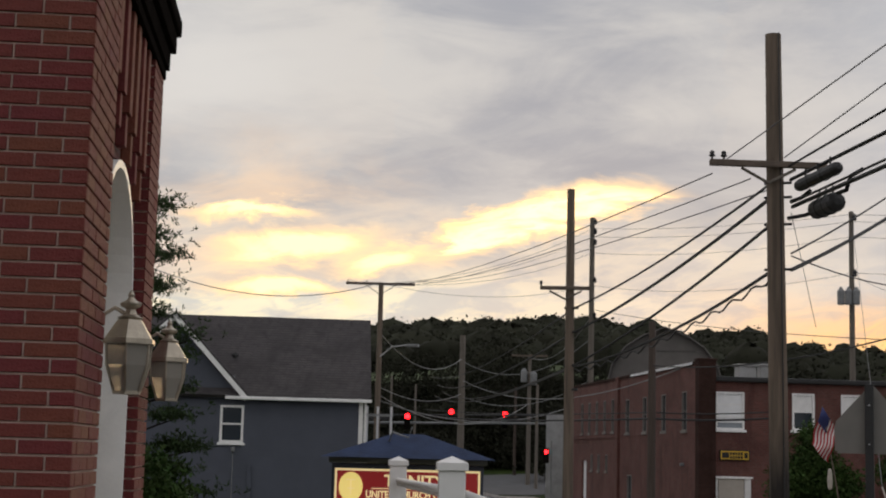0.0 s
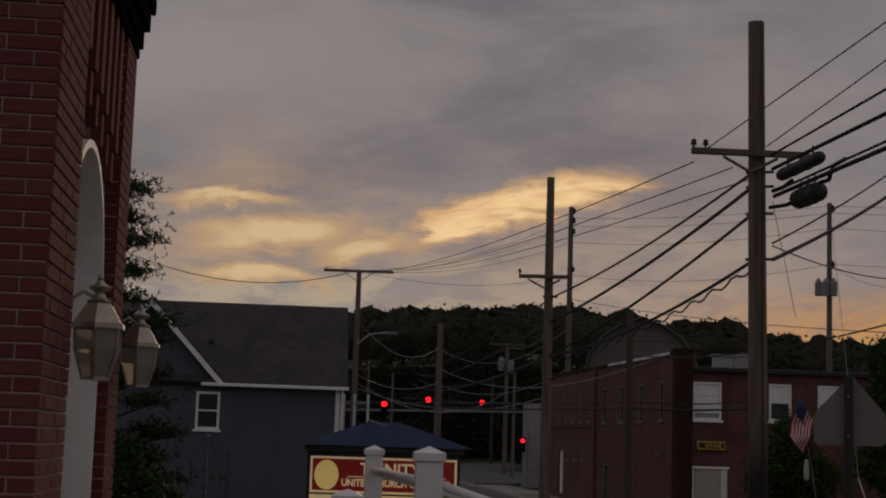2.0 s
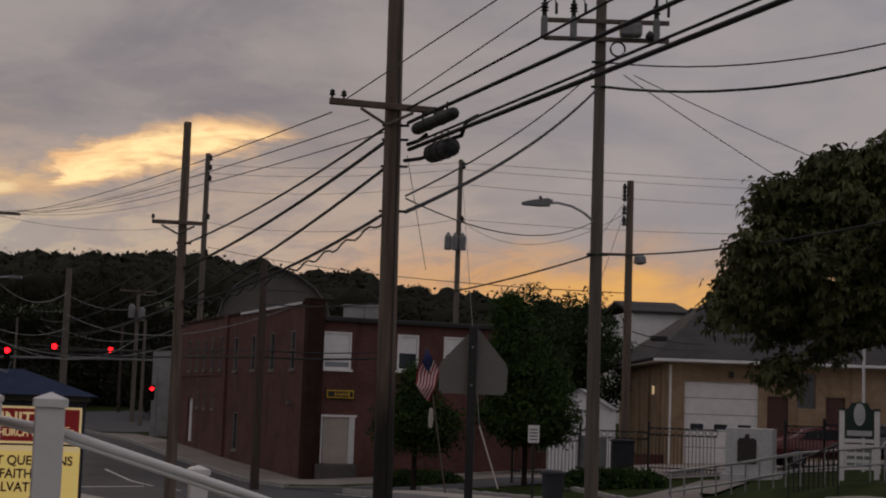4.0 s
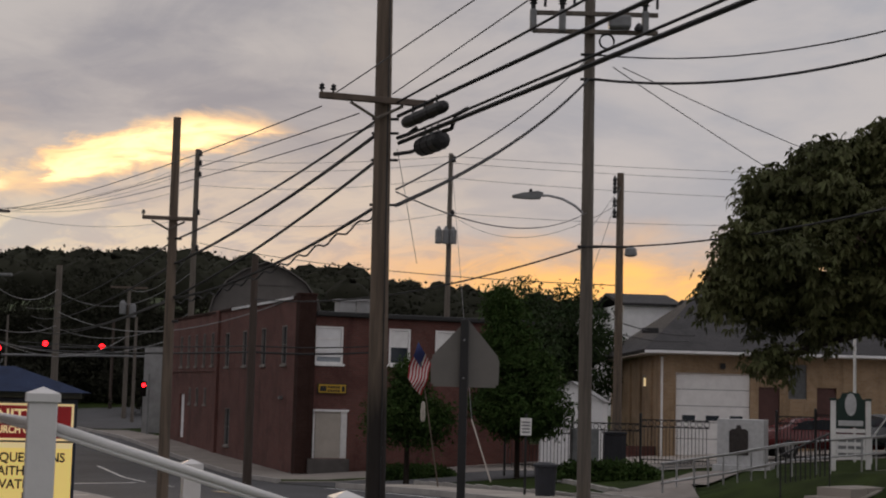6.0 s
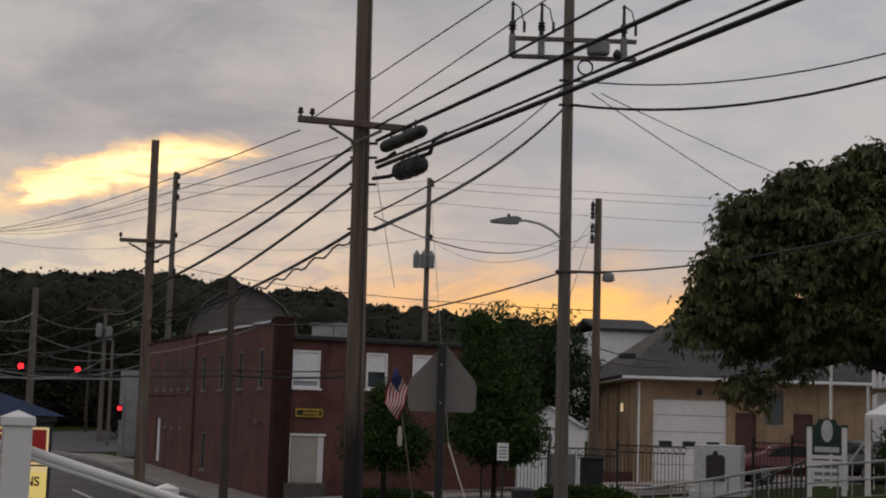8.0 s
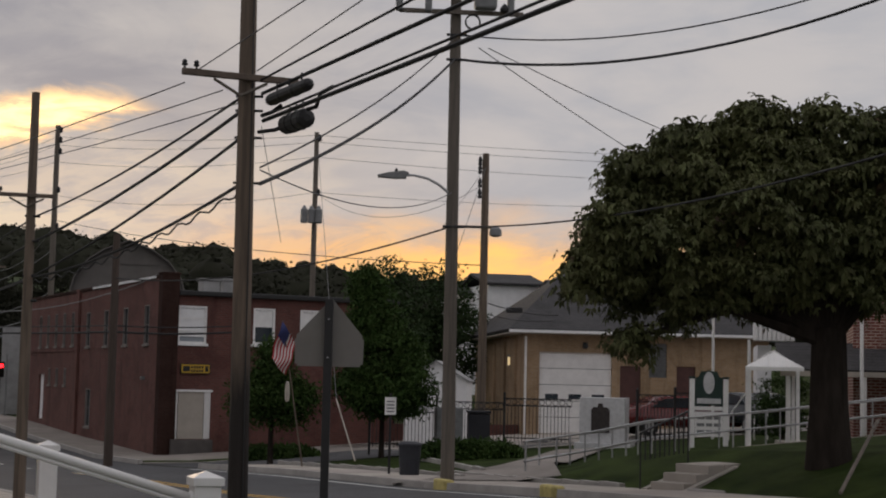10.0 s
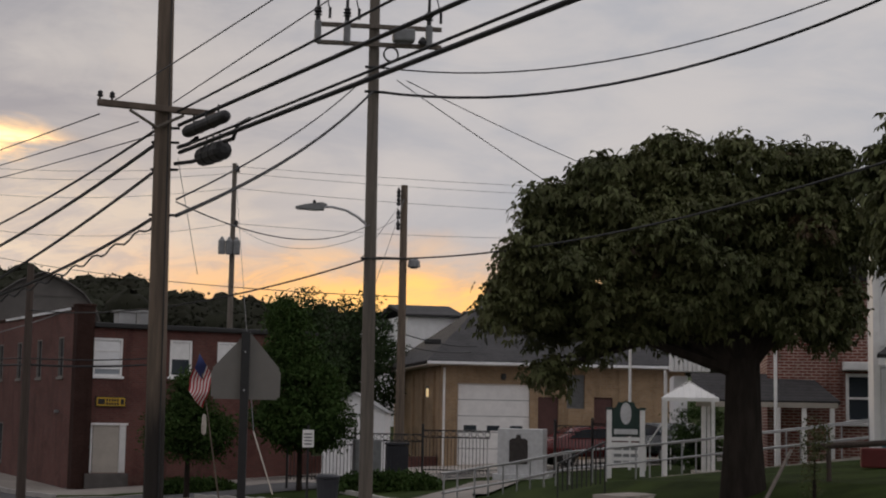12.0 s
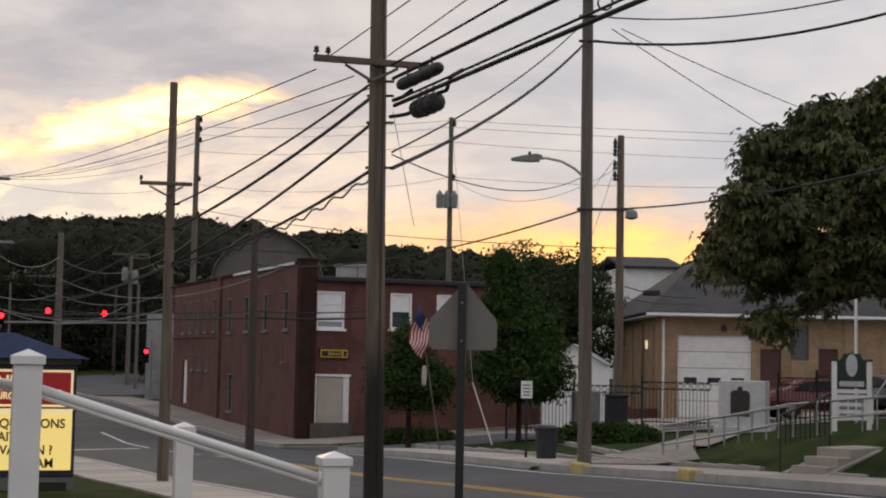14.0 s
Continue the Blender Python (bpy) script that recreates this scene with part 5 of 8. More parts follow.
def build_row_houses():
    """White houses whose gables rise behind the garage."""
    for az, d, w, el_e, el_r in ((-7.35, 92, 3.2, 3.7, 4.22), (-5.75, 96, 0.9, 3.3, 3.85), (-11.2, 88, 6.0, 3.4, 4.0)):
        p = polar(az, d, 0)
        z0 = 2.5
        e, r = 4 + d * math.tan(radians(el_e)) - z0, 4 + d * math.tan(radians(el_r)) - z0
        ob = thing("row_house", "white clapboard house with a grey roof behind the garage", "house", pose(p.x, p.y, z0, 0, 0, 6))
        part("wall", cubed(-w / 2, w / 2, 0.01, 8, -0.5, e), "white_siding", ob)
        n = round((e - 1.5) / 0.2)
        for k in range(n):
            part("clapboard", cubed(-w / 2, w / 2, -0.03, 0.008, 1.5 + k * 0.2, 1.68 + k * 0.2), "white_siding", ob)
        bm = bmesh.new()
        solid(bm, ((-w / 2 - 0.3, -0.4, e), (w / 2 + 0.3, -0.4, e), (w / 2 + 0.3, 4, r), (-w / 2 - 0.3, 4, r)), 0.15)
        solid(bm, ((-w / 2 - 0.3, 8.4, e), (w / 2 + 0.3, 8.4, e), (w / 2 + 0.3, 4.01, r), (-w / 2 - 0.3, 4.01, r)), 0.15)
        part("roof", bm, "grey_shingle", ob)


build_row_houses()


def build_parish_house():
    # red brick house behind the chestnut, with its long low porch
    p = polar(-23.5, 45, 0)
    z0 = 2.9
    ob = thing("brick_house", "orange-red brick house with white sash windows behind the chestnut", "house", Matrix.Translation((p.x, p.y, z0)) @ Matrix.Rotation(radians(-16), 4, "Z"))
    tz = lambda el: 4 + 45 * math.tan(radians(el)) - z0
    holes = [(-0.95, -0.2, tz(0.0), tz(1.75))]
    bm = bmesh.new()
    wall_panel(bm, -3.1, 4.0, -0.6, tz(5.2), holes, 0.0, 0.3)
    box(bm, -3.1, -2.8, 0.3, 8, -0.6, tz(5.2))
    box(bm, 3.7, 4.0, 0.3, 8, -0.6, tz(5.2))
    part("wall", bm, "orange_masonry", ob)
    for h in holes:
        window(ob, "window", *h, 0.0, "pane", 0.09, True, 1)
    bm = bmesh.new()
    solid(bm, ((-3.4, -0.4, tz(5.2)), (4.3, -0.4, tz(5.2)), (4.3, 4, tz(8.0)), (-3.4, 4, tz(8.0))), 0.15)
    solid(bm, ((-3.4, 8.4, tz(5.2)), (4.3, 8.4, tz(5.2)), (4.3, 4.01, tz(8.0)), (-3.4, 4.01, tz(8.0))), 0.15)
    part("roof", bm, "grey_shingle", ob)
    part("awning", cubed(-1.05, -0.1, -0.5, -0.003, tz(1.85), tz(2.15), 0.03), "white_paint", ob, "small white window awning")
    # porch
    q = polar(-19.4, 44, 0)
    pr = thing("long_porch", "low porch with grey shingle roof and white posts", "porch", Matrix.Translation((q.x, q.y, z0 - 0.4)) @ Matrix.Rotation(radians(-12), 4, "Z"))
    pz = lambda el: 4 + 44 * math.tan(radians(el)) - z0 + 0.4
    bm = bmesh.new()
    solid(bm, ((-1.9, -0.9, pz(0.75)), (1.95, -0.9, pz(0.75)), (1.4, 1.0, pz(1.75)), (-1.9, 1.0, pz(1.75))), 0.1)
    part("roof", bm, "grey_shingle", pr)
    part("beam", cubed(-1.9, 1.9, -0.88, -0.72, pz(0.5), pz(0.72)), "cream_board", pr)
    for x in (-1.7, -0.7, 0.3, 1.0, 1.75):
        part("post", cubed(x - 0.06, x + 0.06, -0.85, -0.73, -0.5, pz(0.5), 0.01), "white_paint", pr)
    part("floor", cubed(-1.9, 1.9, -0.9, 1.0, -0.5, 0.1), "concrete", pr)
    v = polar(-17.0, 57, 0)
    an = thing("white_annex", "small white-sided annex with a ribbed white awning", "building", pose(v.x, v.y, 2.4, 0, 0, -14))
    az_ = lambda el: 4 + 57 * math.tan(radians(el)) - 2.4
    part("wall", cubed(-0.8, -0.3, 0.0, 4.0, -0.4, az_(1.6)), "white_siding", an)
    for k in range(9):
        part("awning_rib", cubed(-0.95 + k * 0.16, -0.81 + k * 0.16, -0.7, 0.3, az_(1.75), az_(2.5), 0.01), "white_paint", an)
    # gabled metal canopy over the ramp
    s = polar(-16.75, 42, 0)
    cz = lambda el: 4 + 42 * math.tan(radians(el)) - 2.5
    cp = thing("entrance_canopy", "small white ribbed metal canopy on white posts", "canopy", Matrix.Translation((s.x, s.y, 2.5)) @ Matrix.Rotation(radians(-14), 4, "Z"))
    bm = bmesh.new()
    for k in range(14):
        u = -0.68 + 1.36 * k / 14
        v = u + 1.36 / 14 * 0.8
        h = lambda x: cz(0.80) + (cz(1.42) - cz(0.80)) * (1 - abs(x) / 0.72)
        solid(bm, ((u, -0.5, h(u)), (v, -0.5, h(v)), (v, 1.6, h(v)), (u, 1.6, h(u))), 0.05)
    part("roof", bm, "white_paint", cp, "white ribbed metal roof")
    bm = bmesh.new()
    e, t = cz(0.80), cz(1.42) - 0.06
    solid(bm, ((-0.74, -0.95, e), (0.74, -0.95, e), (0, -0.48, t)), 0.03)
    part("hip", bm, "white_paint", cp, "white ribbed hip facing the ramp")
    for k in range(9):
        x = -0.6 + 0.15 * k
        f = 1 - abs(x) / 0.74
        bm = bmesh.new()
        rod(bm, (x, -0.96, e + 0.012), (x, -0.95 + 0.47 * f, e + (t - e) * f + 0.012), 0.014, seg=5)
        part("rib", bm, "white_paint", cp)
    part("eave_board", cubed(-0.74, 0.74, -0.98, -0.952, e - 0.1, e), "white_paint", cp)
    for x in (-0.62, 0.62):
        for y in (-0.4, 1.5):
            part("post", cubed(x - 0.045, x + 0.045, y - 0.045, y + 0.045, -0.4, cz(0.80)), "white_paint", cp)
    # white house by the ramp's upper end
    w = polar(-23.3, 34, 0)
    wz = lambda el: 4 + 34 * math.tan(radians(el)) - 3.0
    wh = thing("white_house", "white clapboard house with a small dark porch roof", "house", Matrix.Translation((w.x, w.y, 3.0)) @ Matrix.Rotation(radians(-22), 4, "Z"))
    hole = [(0.55, 1.5, wz(4.25), wz(6.2))]
    bm = bmesh.new()
    wall_panel(bm, 0, 7, -0.5, wz(6.6), hole, 0.03, 0.2)
    box(bm, 0, 0.2, 0.2, 7, -0.5, wz(6.6))
    box(bm, 6.8, 7, 0.2, 7, -0.5, wz(6.6))
    part("wall", bm, "white_siding", wh)
    bm = bmesh.new()
    clapboards(bm, 0.12, 0.55, 0.0, wz(6.6), 0.028, 0.115)
    clapboards(bm, 0.55, 1.5, 0.0, wz(4.25), 0.028, 0.115)
    clapboards(bm, 1.5, 7, 0.0, wz(6.6), 0.028, 0.115)
    part("cladding", bm, "white_siding", wh)
    part("corner_board", cubed(-0.02, 0.12, -0.03, 0.0, -0.3, wz(6.6)), "white_paint", wh)
    window(wh, "window", *hole[0], 0.0, "pane", 0.1, True, 1)
    bm = bmesh.new()
    solid(bm, ((0.02, -1.5, wz(2.35)), (6, -1.5, wz(2.35)), (6, 0, wz(3.2)), (0.6, 0, wz(3.2))), 0.08)
    part("porch_roof", bm, "grey_shingle", wh, "dark shingle porch roof")
    part("porch_beam", cubed(0.06, 6, -1.5, -1.4, wz(2.0), wz(2.2)), "white_paint", wh)
    part("porch_post", cubed(0.3, 0.42, -1.45, -1.33, -0.4, wz(2.0)), "white_paint", wh)
    bm = bmesh.new()
    solid(bm, ((-0.4, -0.4, wz(6.6)), (7.4, -0.4, wz(6.6)), (7.4, 3.5, wz(8.4)), (-0.4, 3.5, wz(8.4))), 0.15)
    solid(bm, ((-0.4, 7.4, wz(6.6)), (7.4, 7.4, wz(6.6)), (7.4, 3.51, wz(8.4)), (-0.4, 3.51, wz(8.4))), 0.15)
    part("roof", bm, "grey_shingle", wh)


build_parish_house()


# ---------------------------------------------------------------- overhead lines
def cable(p, q, sag, r, mat="cable", label="black overhead cable between the poles", steps=22, group="overhead cables"):
    p, q = Vector(p), Vector(q)
    bm = bmesh.new()
    tube(bm, [p.lerp(q, k / steps) - Vector((0, 0, 4 * sag * (k / steps) * (1 - k / steps))) for k in range(steps + 1)], r, 5)
    return tagged(part("overhead_cable", bm, mat), label, "cable", group)


def beyond(p, k, z):
    """A point k metres on along the street towards and past the church steps."""
    return Vector((p.x + 0.369 * k, p.y - 0.929 * k, z))


H1 = Vector((P1.x, P1.y, 0))
thick, slim = "thick black cable along the street", "thin grey overhead wire"
for z0, z1, r, dx in ((7.10, 7.02, 0.021, 0.12), (7.25, 8.0, 0.013, 0.10), (6.80, 6.62, 0.024, 0.14), (6.86, 6.82, 0.014, 0.16)):
    cable((H1.x + dx, H1.y - 0.1, z0), beyond(H1, 40, z1), 0.03, r, label=thick)
cable((H1.x - 0.62, H1.y, 7.34), beyond(H1, 40, 9.3), 0.1, 0.007, "wire", slim)
cable((H1.x + 0.05, H1.y, 7.37), beyond(H1, 40, 10.1), 0.1, 0.007, "wire", slim)
K2 = Vector((P2.x, P2.y, 0))
for z0, z1, zf, azf, r in ((7.08, 6.62, 2.9, 15.4, 0.016), (6.92, 6.20, 2.6, 15.2, 0.022), (6.62, 5.62, 2.35, 15.0, 0.019), (6.10, 5.60, 2.2, 15.3, 0.02)):
    cable((H1.x - 0.1, H1.y, z0), (K2.x + 0.08, K2.y - 0.05, z1), 0.10 if z0 > 6.2 else 0.16, r, label=thick)
    cable((K2.x + 0.08, K2.y - 0.05, z1), polar(azf, 96, zf), 0.5, r, label=thick)
bm = bmesh.new()
a0, a1 = Vector((H1.x - 0.1, H1.y, 6.02)), Vector((K2.x + 0.08, K2.y - 0.05, 5.52))
tube(bm, [a0.lerp(a1, k / 60) - Vector((0, 0, 0.6 * (k / 60) * (1 - k / 60) + 0.035 * math.sin(k * 1.35))) for k in range(61)], 0.012, 5)
tagged(part("overhead_cable", bm, "cable"), "black cable slackly lashed to its strand", "cable", "overhead cables")
cable((H1.x - 0.74, H1.y, 7.21), polar(18.6, 78, 6.42), 0.7, 0.008, "wire", slim)
cable((H1.x - 0.32, H1.y, 7.14), polar(17.4, 78, 6.32), 0.5, 0.008, "wire", slim)
cable((H1.x - 0.1, H1.y, 7.02), polar(16.1, 78, 6.42), 0.4, 0.008, "wire", slim)
H3 = Vector((P3.x - 0.05, P3.y - 0.12, 0))
h3 = lambda el: 4 + 31.4 * math.tan(radians(el))
cable((H1.x + 0.12, H1.y, 6.12), (H3.x, H3.y, h3(11.9)), 0.22, 0.024, label="thick black cable between two poles")
cable((H1.x + 0.12, H1.y, 6.30), (H3.x, H3.y, h3(12.7)), 0.2, 0.012)
cable((H1.x + 0.12, H1.y, 6.27), (H3.x, H3.y, h3(7.0)), 0.36, 0.009, "wire", slim)
cable((H3.x + 0.1, H3.y, h3(11.9)), polar(-34, 24, 19.6), 1.35, 0.028, label="thick black cable leaving the tall pole")
cable((H3.x + 0.1, H3.y, h3(12.8)), polar(-34, 24, 20.0), 1.3, 0.016, label="black cable leaving the tall pole")
cable((H3.x, H3.y, h3(5.75)), polar(7.3, 50, 3.5), 0.45, 0.02, label="lashed grey-black cable crossing the street")
cable((H3.x, H3.y, h3(5.75)), polar(-34, 15, 12.3), 0.5, 0.016, label="black service cable passing before the chestnut")
for k, az, el in ((0.0, -15.6, 6.25), (0.2, -16.5, 7.9)):
    cable((H3.x + 0.5 + k, H3.y, h3(12.35)), polar(az, 48, el), 0.12, 0.011, "wire", slim)
for el0, el1, el2, s in ((8.5, 9.0, 8.2, 0.25), (8.2, 8.75, 7.95, 0.3), (7.6, 8.2, 7.4, 0.4), (6.4, 6.9, 6.9, 0.6)):
    cable(polar(17.4, 78, 6.3), polar(9.55, 92, el0), 0.7, 0.011, "wire", slim)
    cable(polar(9.55, 92, el0), polar(0.15, 75, el1), s, 0.011, "wire", slim)
    cable(polar(0.15, 75, el1), polar(-20, 92, el2), s, 0.011, "wire", slim)
cable(polar(9.5, 92, 5.5), polar(-6.2, 52, 4.35), 0.4, 0.016)
cable(polar(0.15, 75, 6.9), polar(-6.2, 52, 7.4), 1.2, 0.01, "wire", slim)
for el, r in ((1.55, 0.035), (1.78, 0.022)):
    cable(polar(15.6, 95, el - 0.1), polar(7.3, 51, el), 0.15, r, label="thick dark cable in front of the brick building")
    cable(polar(7.3, 51, el), polar(2.4, 55, el + 0.16), 0.08, r, label="thick dark cable in front of the brick building")
for az0, d0, e0, az1, d1, e1, s in ((17.4, 78, 4.5, 14.3, 96, 3.6, 1.2), (17.4, 78, 2.5, 14.3, 96, 2.3, 0.6), (17.4, 78, 2.2, 11.8, 112, 2.0, 1.5), (14.3, 96, 3.5, 9.6, 92, 4.4, 1.4),
                                    (14.3, 96, 2.2, 9.6, 92, 2.9, 1.0), (11.8, 112, 3.7, 9.6, 92, 5.2, 1.0), (14.3, 96, 2.8, 5.6, 58, 3.7, 1.3), (17.4, 78, 2.0, 9.6, 92, 2.2, 1.2), (26, 70, 6.6, 17.4, 78, 6.35, 1.0)):
    cable(polar(az0, d0, e0), polar(az1, d1, e1), s, 0.022, "grey_cable", "slack cable near the signals, coloured pale for the sky's sheen")
# service cables from the yard pole to the garage roof
cable(polar(-6.36, 52, 2.95), polar(-8.96, 63, 2.57), 0.12, 0.022, label="black service cable to the garage roof")
cable(polar(-6.37, 52, 2.53), polar(-8.75, 63, 2.36), 0.1, 0.018, label="black service cable to the garage roof")
bm = cubed(-0.3, 0.3, -0.08, 0.08, -0.1, 0.1, 0.03)
ob = tagged(part("splice_box", bm, "black_plastic"), "small black splice box on the service cable", "splice case")
ob.matrix_world = Matrix.Translation(polar(-7.35, 55.4, 2.72)) @ Matrix.Rotation(radians(-15), 4, "Z")
# guy wires of the yard pole
for az, d, e in ((-5.1, 44, 5.8), (-4.6, 45, 6.9)):
    cable(polar(-6.2, 52, 8.0), polar(az, d, e - 1.2), 0.0, 0.009, "wire", "thin stay wire from the pole")
cable(polar(2.2, 17.05, 9.2), polar(1.35, 20, 5.0), 0.0, 0.004, "wire", "thin stay wire from the pole")


# ---------------------------------------------------------------- gear on the poles
def loc(pole, p):
    return Vector(p) - pole.location


u1 = Vector((0.93, 0.30, 0)).normalized()
c1 = loc(pole1, (P1.x - 0.05, P1.y - 0.13, 7.27))
crossarm(pole1, c1 - u1 * 0.72, c1 + u1 * 0.58, "crossarm", (0.02, 0.12), 0.3, 0.032)
for z in (7.08, 6.92, 6.62, 6.12):
    bm = bmesh.new()
    rod(bm, loc(pole1, (P1.x - 0.17, P1.y, z)), loc(pole1, (P1.x + 0.13, P1.y - 0.03, z)), 0.016, seg=6)
    part("bracket", bm, "black_metal", pole1)
bm = bmesh.new()
rod(bm, (0.05, -0.108, 0.3), (-0.005, -0.098, 6.5), 0.008, seg=6)
part("ground_wire", bm, "black_metal", pole1)


def splice(a, b, r, label):
    a, b = Vector(a), Vector(b)
    d = (b - a).normalized()
    bm = bmesh.new()
    last = None
    for t, k in ((0, 0.35), (0.03, 0.85), (0.08, 1.0), (0.3, 0.96), (0.32, 1.06), (0.36, 1.06), (0.38, 0.96), (0.62, 0.96), (0.64, 1.06), (0.68, 1.06), (0.70, 0.96), (0.92, 1.0), (0.97, 0.85), (1, 0.35)):
        now = ring(bm, a.lerp(b, t), d, r * k, 12)
        if last:
            for i in range(12):
                bm.faces.new((last[i], last[(i + 1) % 12], now[(i + 1) % 12], now[i]))
        else:
            bm.faces.new(now)
        last = now
    bm.faces.new(last)
    ob = part("splice_case", bm, "black_plastic")
    for t in (0.2, 0.5, 0.8):
        p = a.lerp(b, t)
        bm = bmesh.new()
        rod(bm, p + Vector((0, 0, r * 0.8)), p + Vector((0, 0, r + 0.08)), 0.012, seg=5)
        part("clip", bm, "black_metal", ob)
    return tagged(ob, label, "splice case", "splice cases")


splice(polar(1.95, 16.6, 10.15), polar(0.45, 15.5, 10.85), 0.068, "long ribbed black splice case hanging under the cable")
splice(polar(1.32, 16.7, 9.28), polar(0.52, 15.9, 9.6), 0.105, "short fat black splice case hanging under the cable")
for pts in (((2.3, 16.9, 9.0), (1.7, 16.7, 9.1), (1.2, 16.5, 9.3)), ((0.5, 15.8, 9.9), (0.2, 15.6, 10.0), (0.05, 15.5, 10.5), (-0.4, 15.3, 10.75)), ((2.2, 16.9, 9.6), (1.8, 16.7, 9.75), (1.5, 16.6, 10.0))):
    bm = bmesh.new()
    tube(bm, [polar(*p) for p in pts], 0.022, 7)
    tagged(part("cable_tail", bm, "cable"), "black cable tail looping into the splice case", "cable", "overhead cables")

# pole 2
c2 = loc(pole2, (P2.x, P2.y - 0.1, polar(0, 26.7, 6.33).z))
u2 = Vector((0.98, 0.18, 0)).normalized()
crossarm(pole2, c2 - u2 * 0.52, c2 + u2 * 0.36, "crossarm", (0.02,), 0.28, 0.03)
for z in (6.62, 6.2, 5.62, 5.2):
    bm = bmesh.new()
    rod(bm, loc(pole2, (P2.x - 0.1, P2.y - 0.02, z)), loc(pole2, (P2.x + 0.15, P2.y - 0.05, z)), 0.025, seg=6)
    part("bracket", bm, "black_metal", pole2)

# pole 3: two arms with fused cut-outs, arresters and a small tank
for z in (h3(14.25), h3(13.60)):
    c3 = loc(pole3, (P3.x + 0.08, P3.y - 0.16, z))
    crossarm(pole3, c3 - Vector((1.3, 0, 0)), c3 + Vector((1.27, 0, 0)), "grey_pole", (), 0, 0.04)
for x, tall in ((-1.22, 1), (-0.62, 1), (1.08, 1)):
    g = part("cutout", cubed(x - 0.07, x + 0.07, -0.3, -0.14, h3(13.55) - pole3.location.z, h3(14.35) - pole3.location.z, 0.03), "grey_metal", pole3, "grey fused cut-out")
    bm = bmesh.new()
    b = h3(14.35) - pole3.location.z
    lathe(bm, (x, -0.22, b), ((0.05, 0), (0.05, 0.1), (0.09, 0.12), (0.05, 0.15), (0.09, 0.19), (0.05, 0.22), (0.08, 0.26), (0.035, 0.3), (0.03, 0.62), (0.05, 0.63), (0.02, 0.7)), 9)
    part("bushing", bm, "black_plastic", g)
    bm = bmesh.new()
    tube(bm, [(x, -0.22, b + 0.68), (x + 0.16, -0.25, b + 0.55), (x + 0.24, -0.25, b + 0.2), (x + 0.22, -0.25, b + 0.05)], 0.014, 5)
    rod(bm, (x + 0.24, -0.25, b + 0.05), (x + 0.24, -0.25, b + 0.28), 0.03, seg=7)
    part("fuse", bm, "black_plastic", g)
part("tank", cubed(0.32, 0.78, -0.42, -0.14, h3(13.68) - pole3.location.z, h3(14.15) - pole3.location.z, 0.05), "grey_metal", pole3, "grey control tank")
bm = bmesh.new()
lathe(bm, (0.95, -0.25, h3(13.65) - pole3.location.z), ((0.09, 0), (0.1, 0.05), (0.06, 0.12), (0.02, 0.16)), 8)
part("arrester", bm, "black_plastic", pole3)
bm = bmesh.new()
tube(bm, [(0.3 + 0.15 * math.sin(k * math.tau / 14), -0.2, h3(13.25) - pole3.location.z + 0.15 * math.cos(k * math.tau / 14)) for k in range(15)], 0.022, 6)
part("cable_coil", bm, "cable", pole3)
for el in (12.8, 11.9, 5.75):
    bm = bmesh.new()
    rod(bm, (-0.22, -0.1, h3(el) - pole3.location.z), (0.2, -0.1, h3(el) - pole3.location.z), 0.03, seg=6)
    part("bracket", bm, "black_metal", pole3)
bm = bmesh.new()
for k in range(5):
    x0 = -1.2 + k * 0.55
    tube(bm, [(x0, -0.2, h3(15.0) - pole3.location.z + 0.6), (x0 + 0.1, -0.1, h3(15.6) - pole3.location.z + 0.3), (x0 + 0.4, 0, h3(16.3) - pole3.location.z)], 0.009, 5)
part("jumper", bm, "wire", pole3)
# street lamp on pole 3
lz = h3(6.98) - pole3.location.z
lamp_ob = part("lamp_arm", bmesh.new(), "steel", pole3, "curved steel lamp arm")
bm = bmesh.new()
tube(bm, [(-0.1, -0.05, lz), (-0.3, -0.1, lz + 0.16), (-0.55, -0.16, lz + 0.28), (-0.85, -0.24, lz + 0.33), (-1.05, -0.3, lz + 0.31)], 0.028, 7)
bm.to_mesh(lamp_ob.data)
bm.free()
bm = bmesh.new()
q = Vector((-1.0, -0.3, lz + 0.3))
prism(bm, [(0.0, 0.0), (0.06, 0.06), (-0.05, 0.10), (-0.35, 0.06), (-0.58, 0.0), (-0.56, -0.04), (-0.2, -0.06), (0.0, -0.05)], -0.1, 0.1)
bmesh.ops.translate(bm, vec=q, verts=bm.verts)
part("lamp_head", bm, "grey_metal", pole3, "grey cobra-head lamp")
bm = bmesh.new()
lathe(bm, q + Vector((-0.2, 0, 0.08)), ((0.03, 0), (0.035, 0.04), (0.02, 0.07)), 8)
part("photocell", bm, "black_plastic", pole3)


def stack(pole, d, els, az_side, r=0.09):
    for el in els:
        bm = bmesh.new()
        lathe(bm, (az_side, -0.1, 4 + d * math.tan(radians(el)) - pole.location.z), ((r * 0.5, -0.18), (r, -0.12), (r * 0.6, -0.05), (r, 0.02), (r * 0.6, 0.09), (r * 0.3, 0.16)), 8)
        part("insulator", bm, "black_plastic", pole)


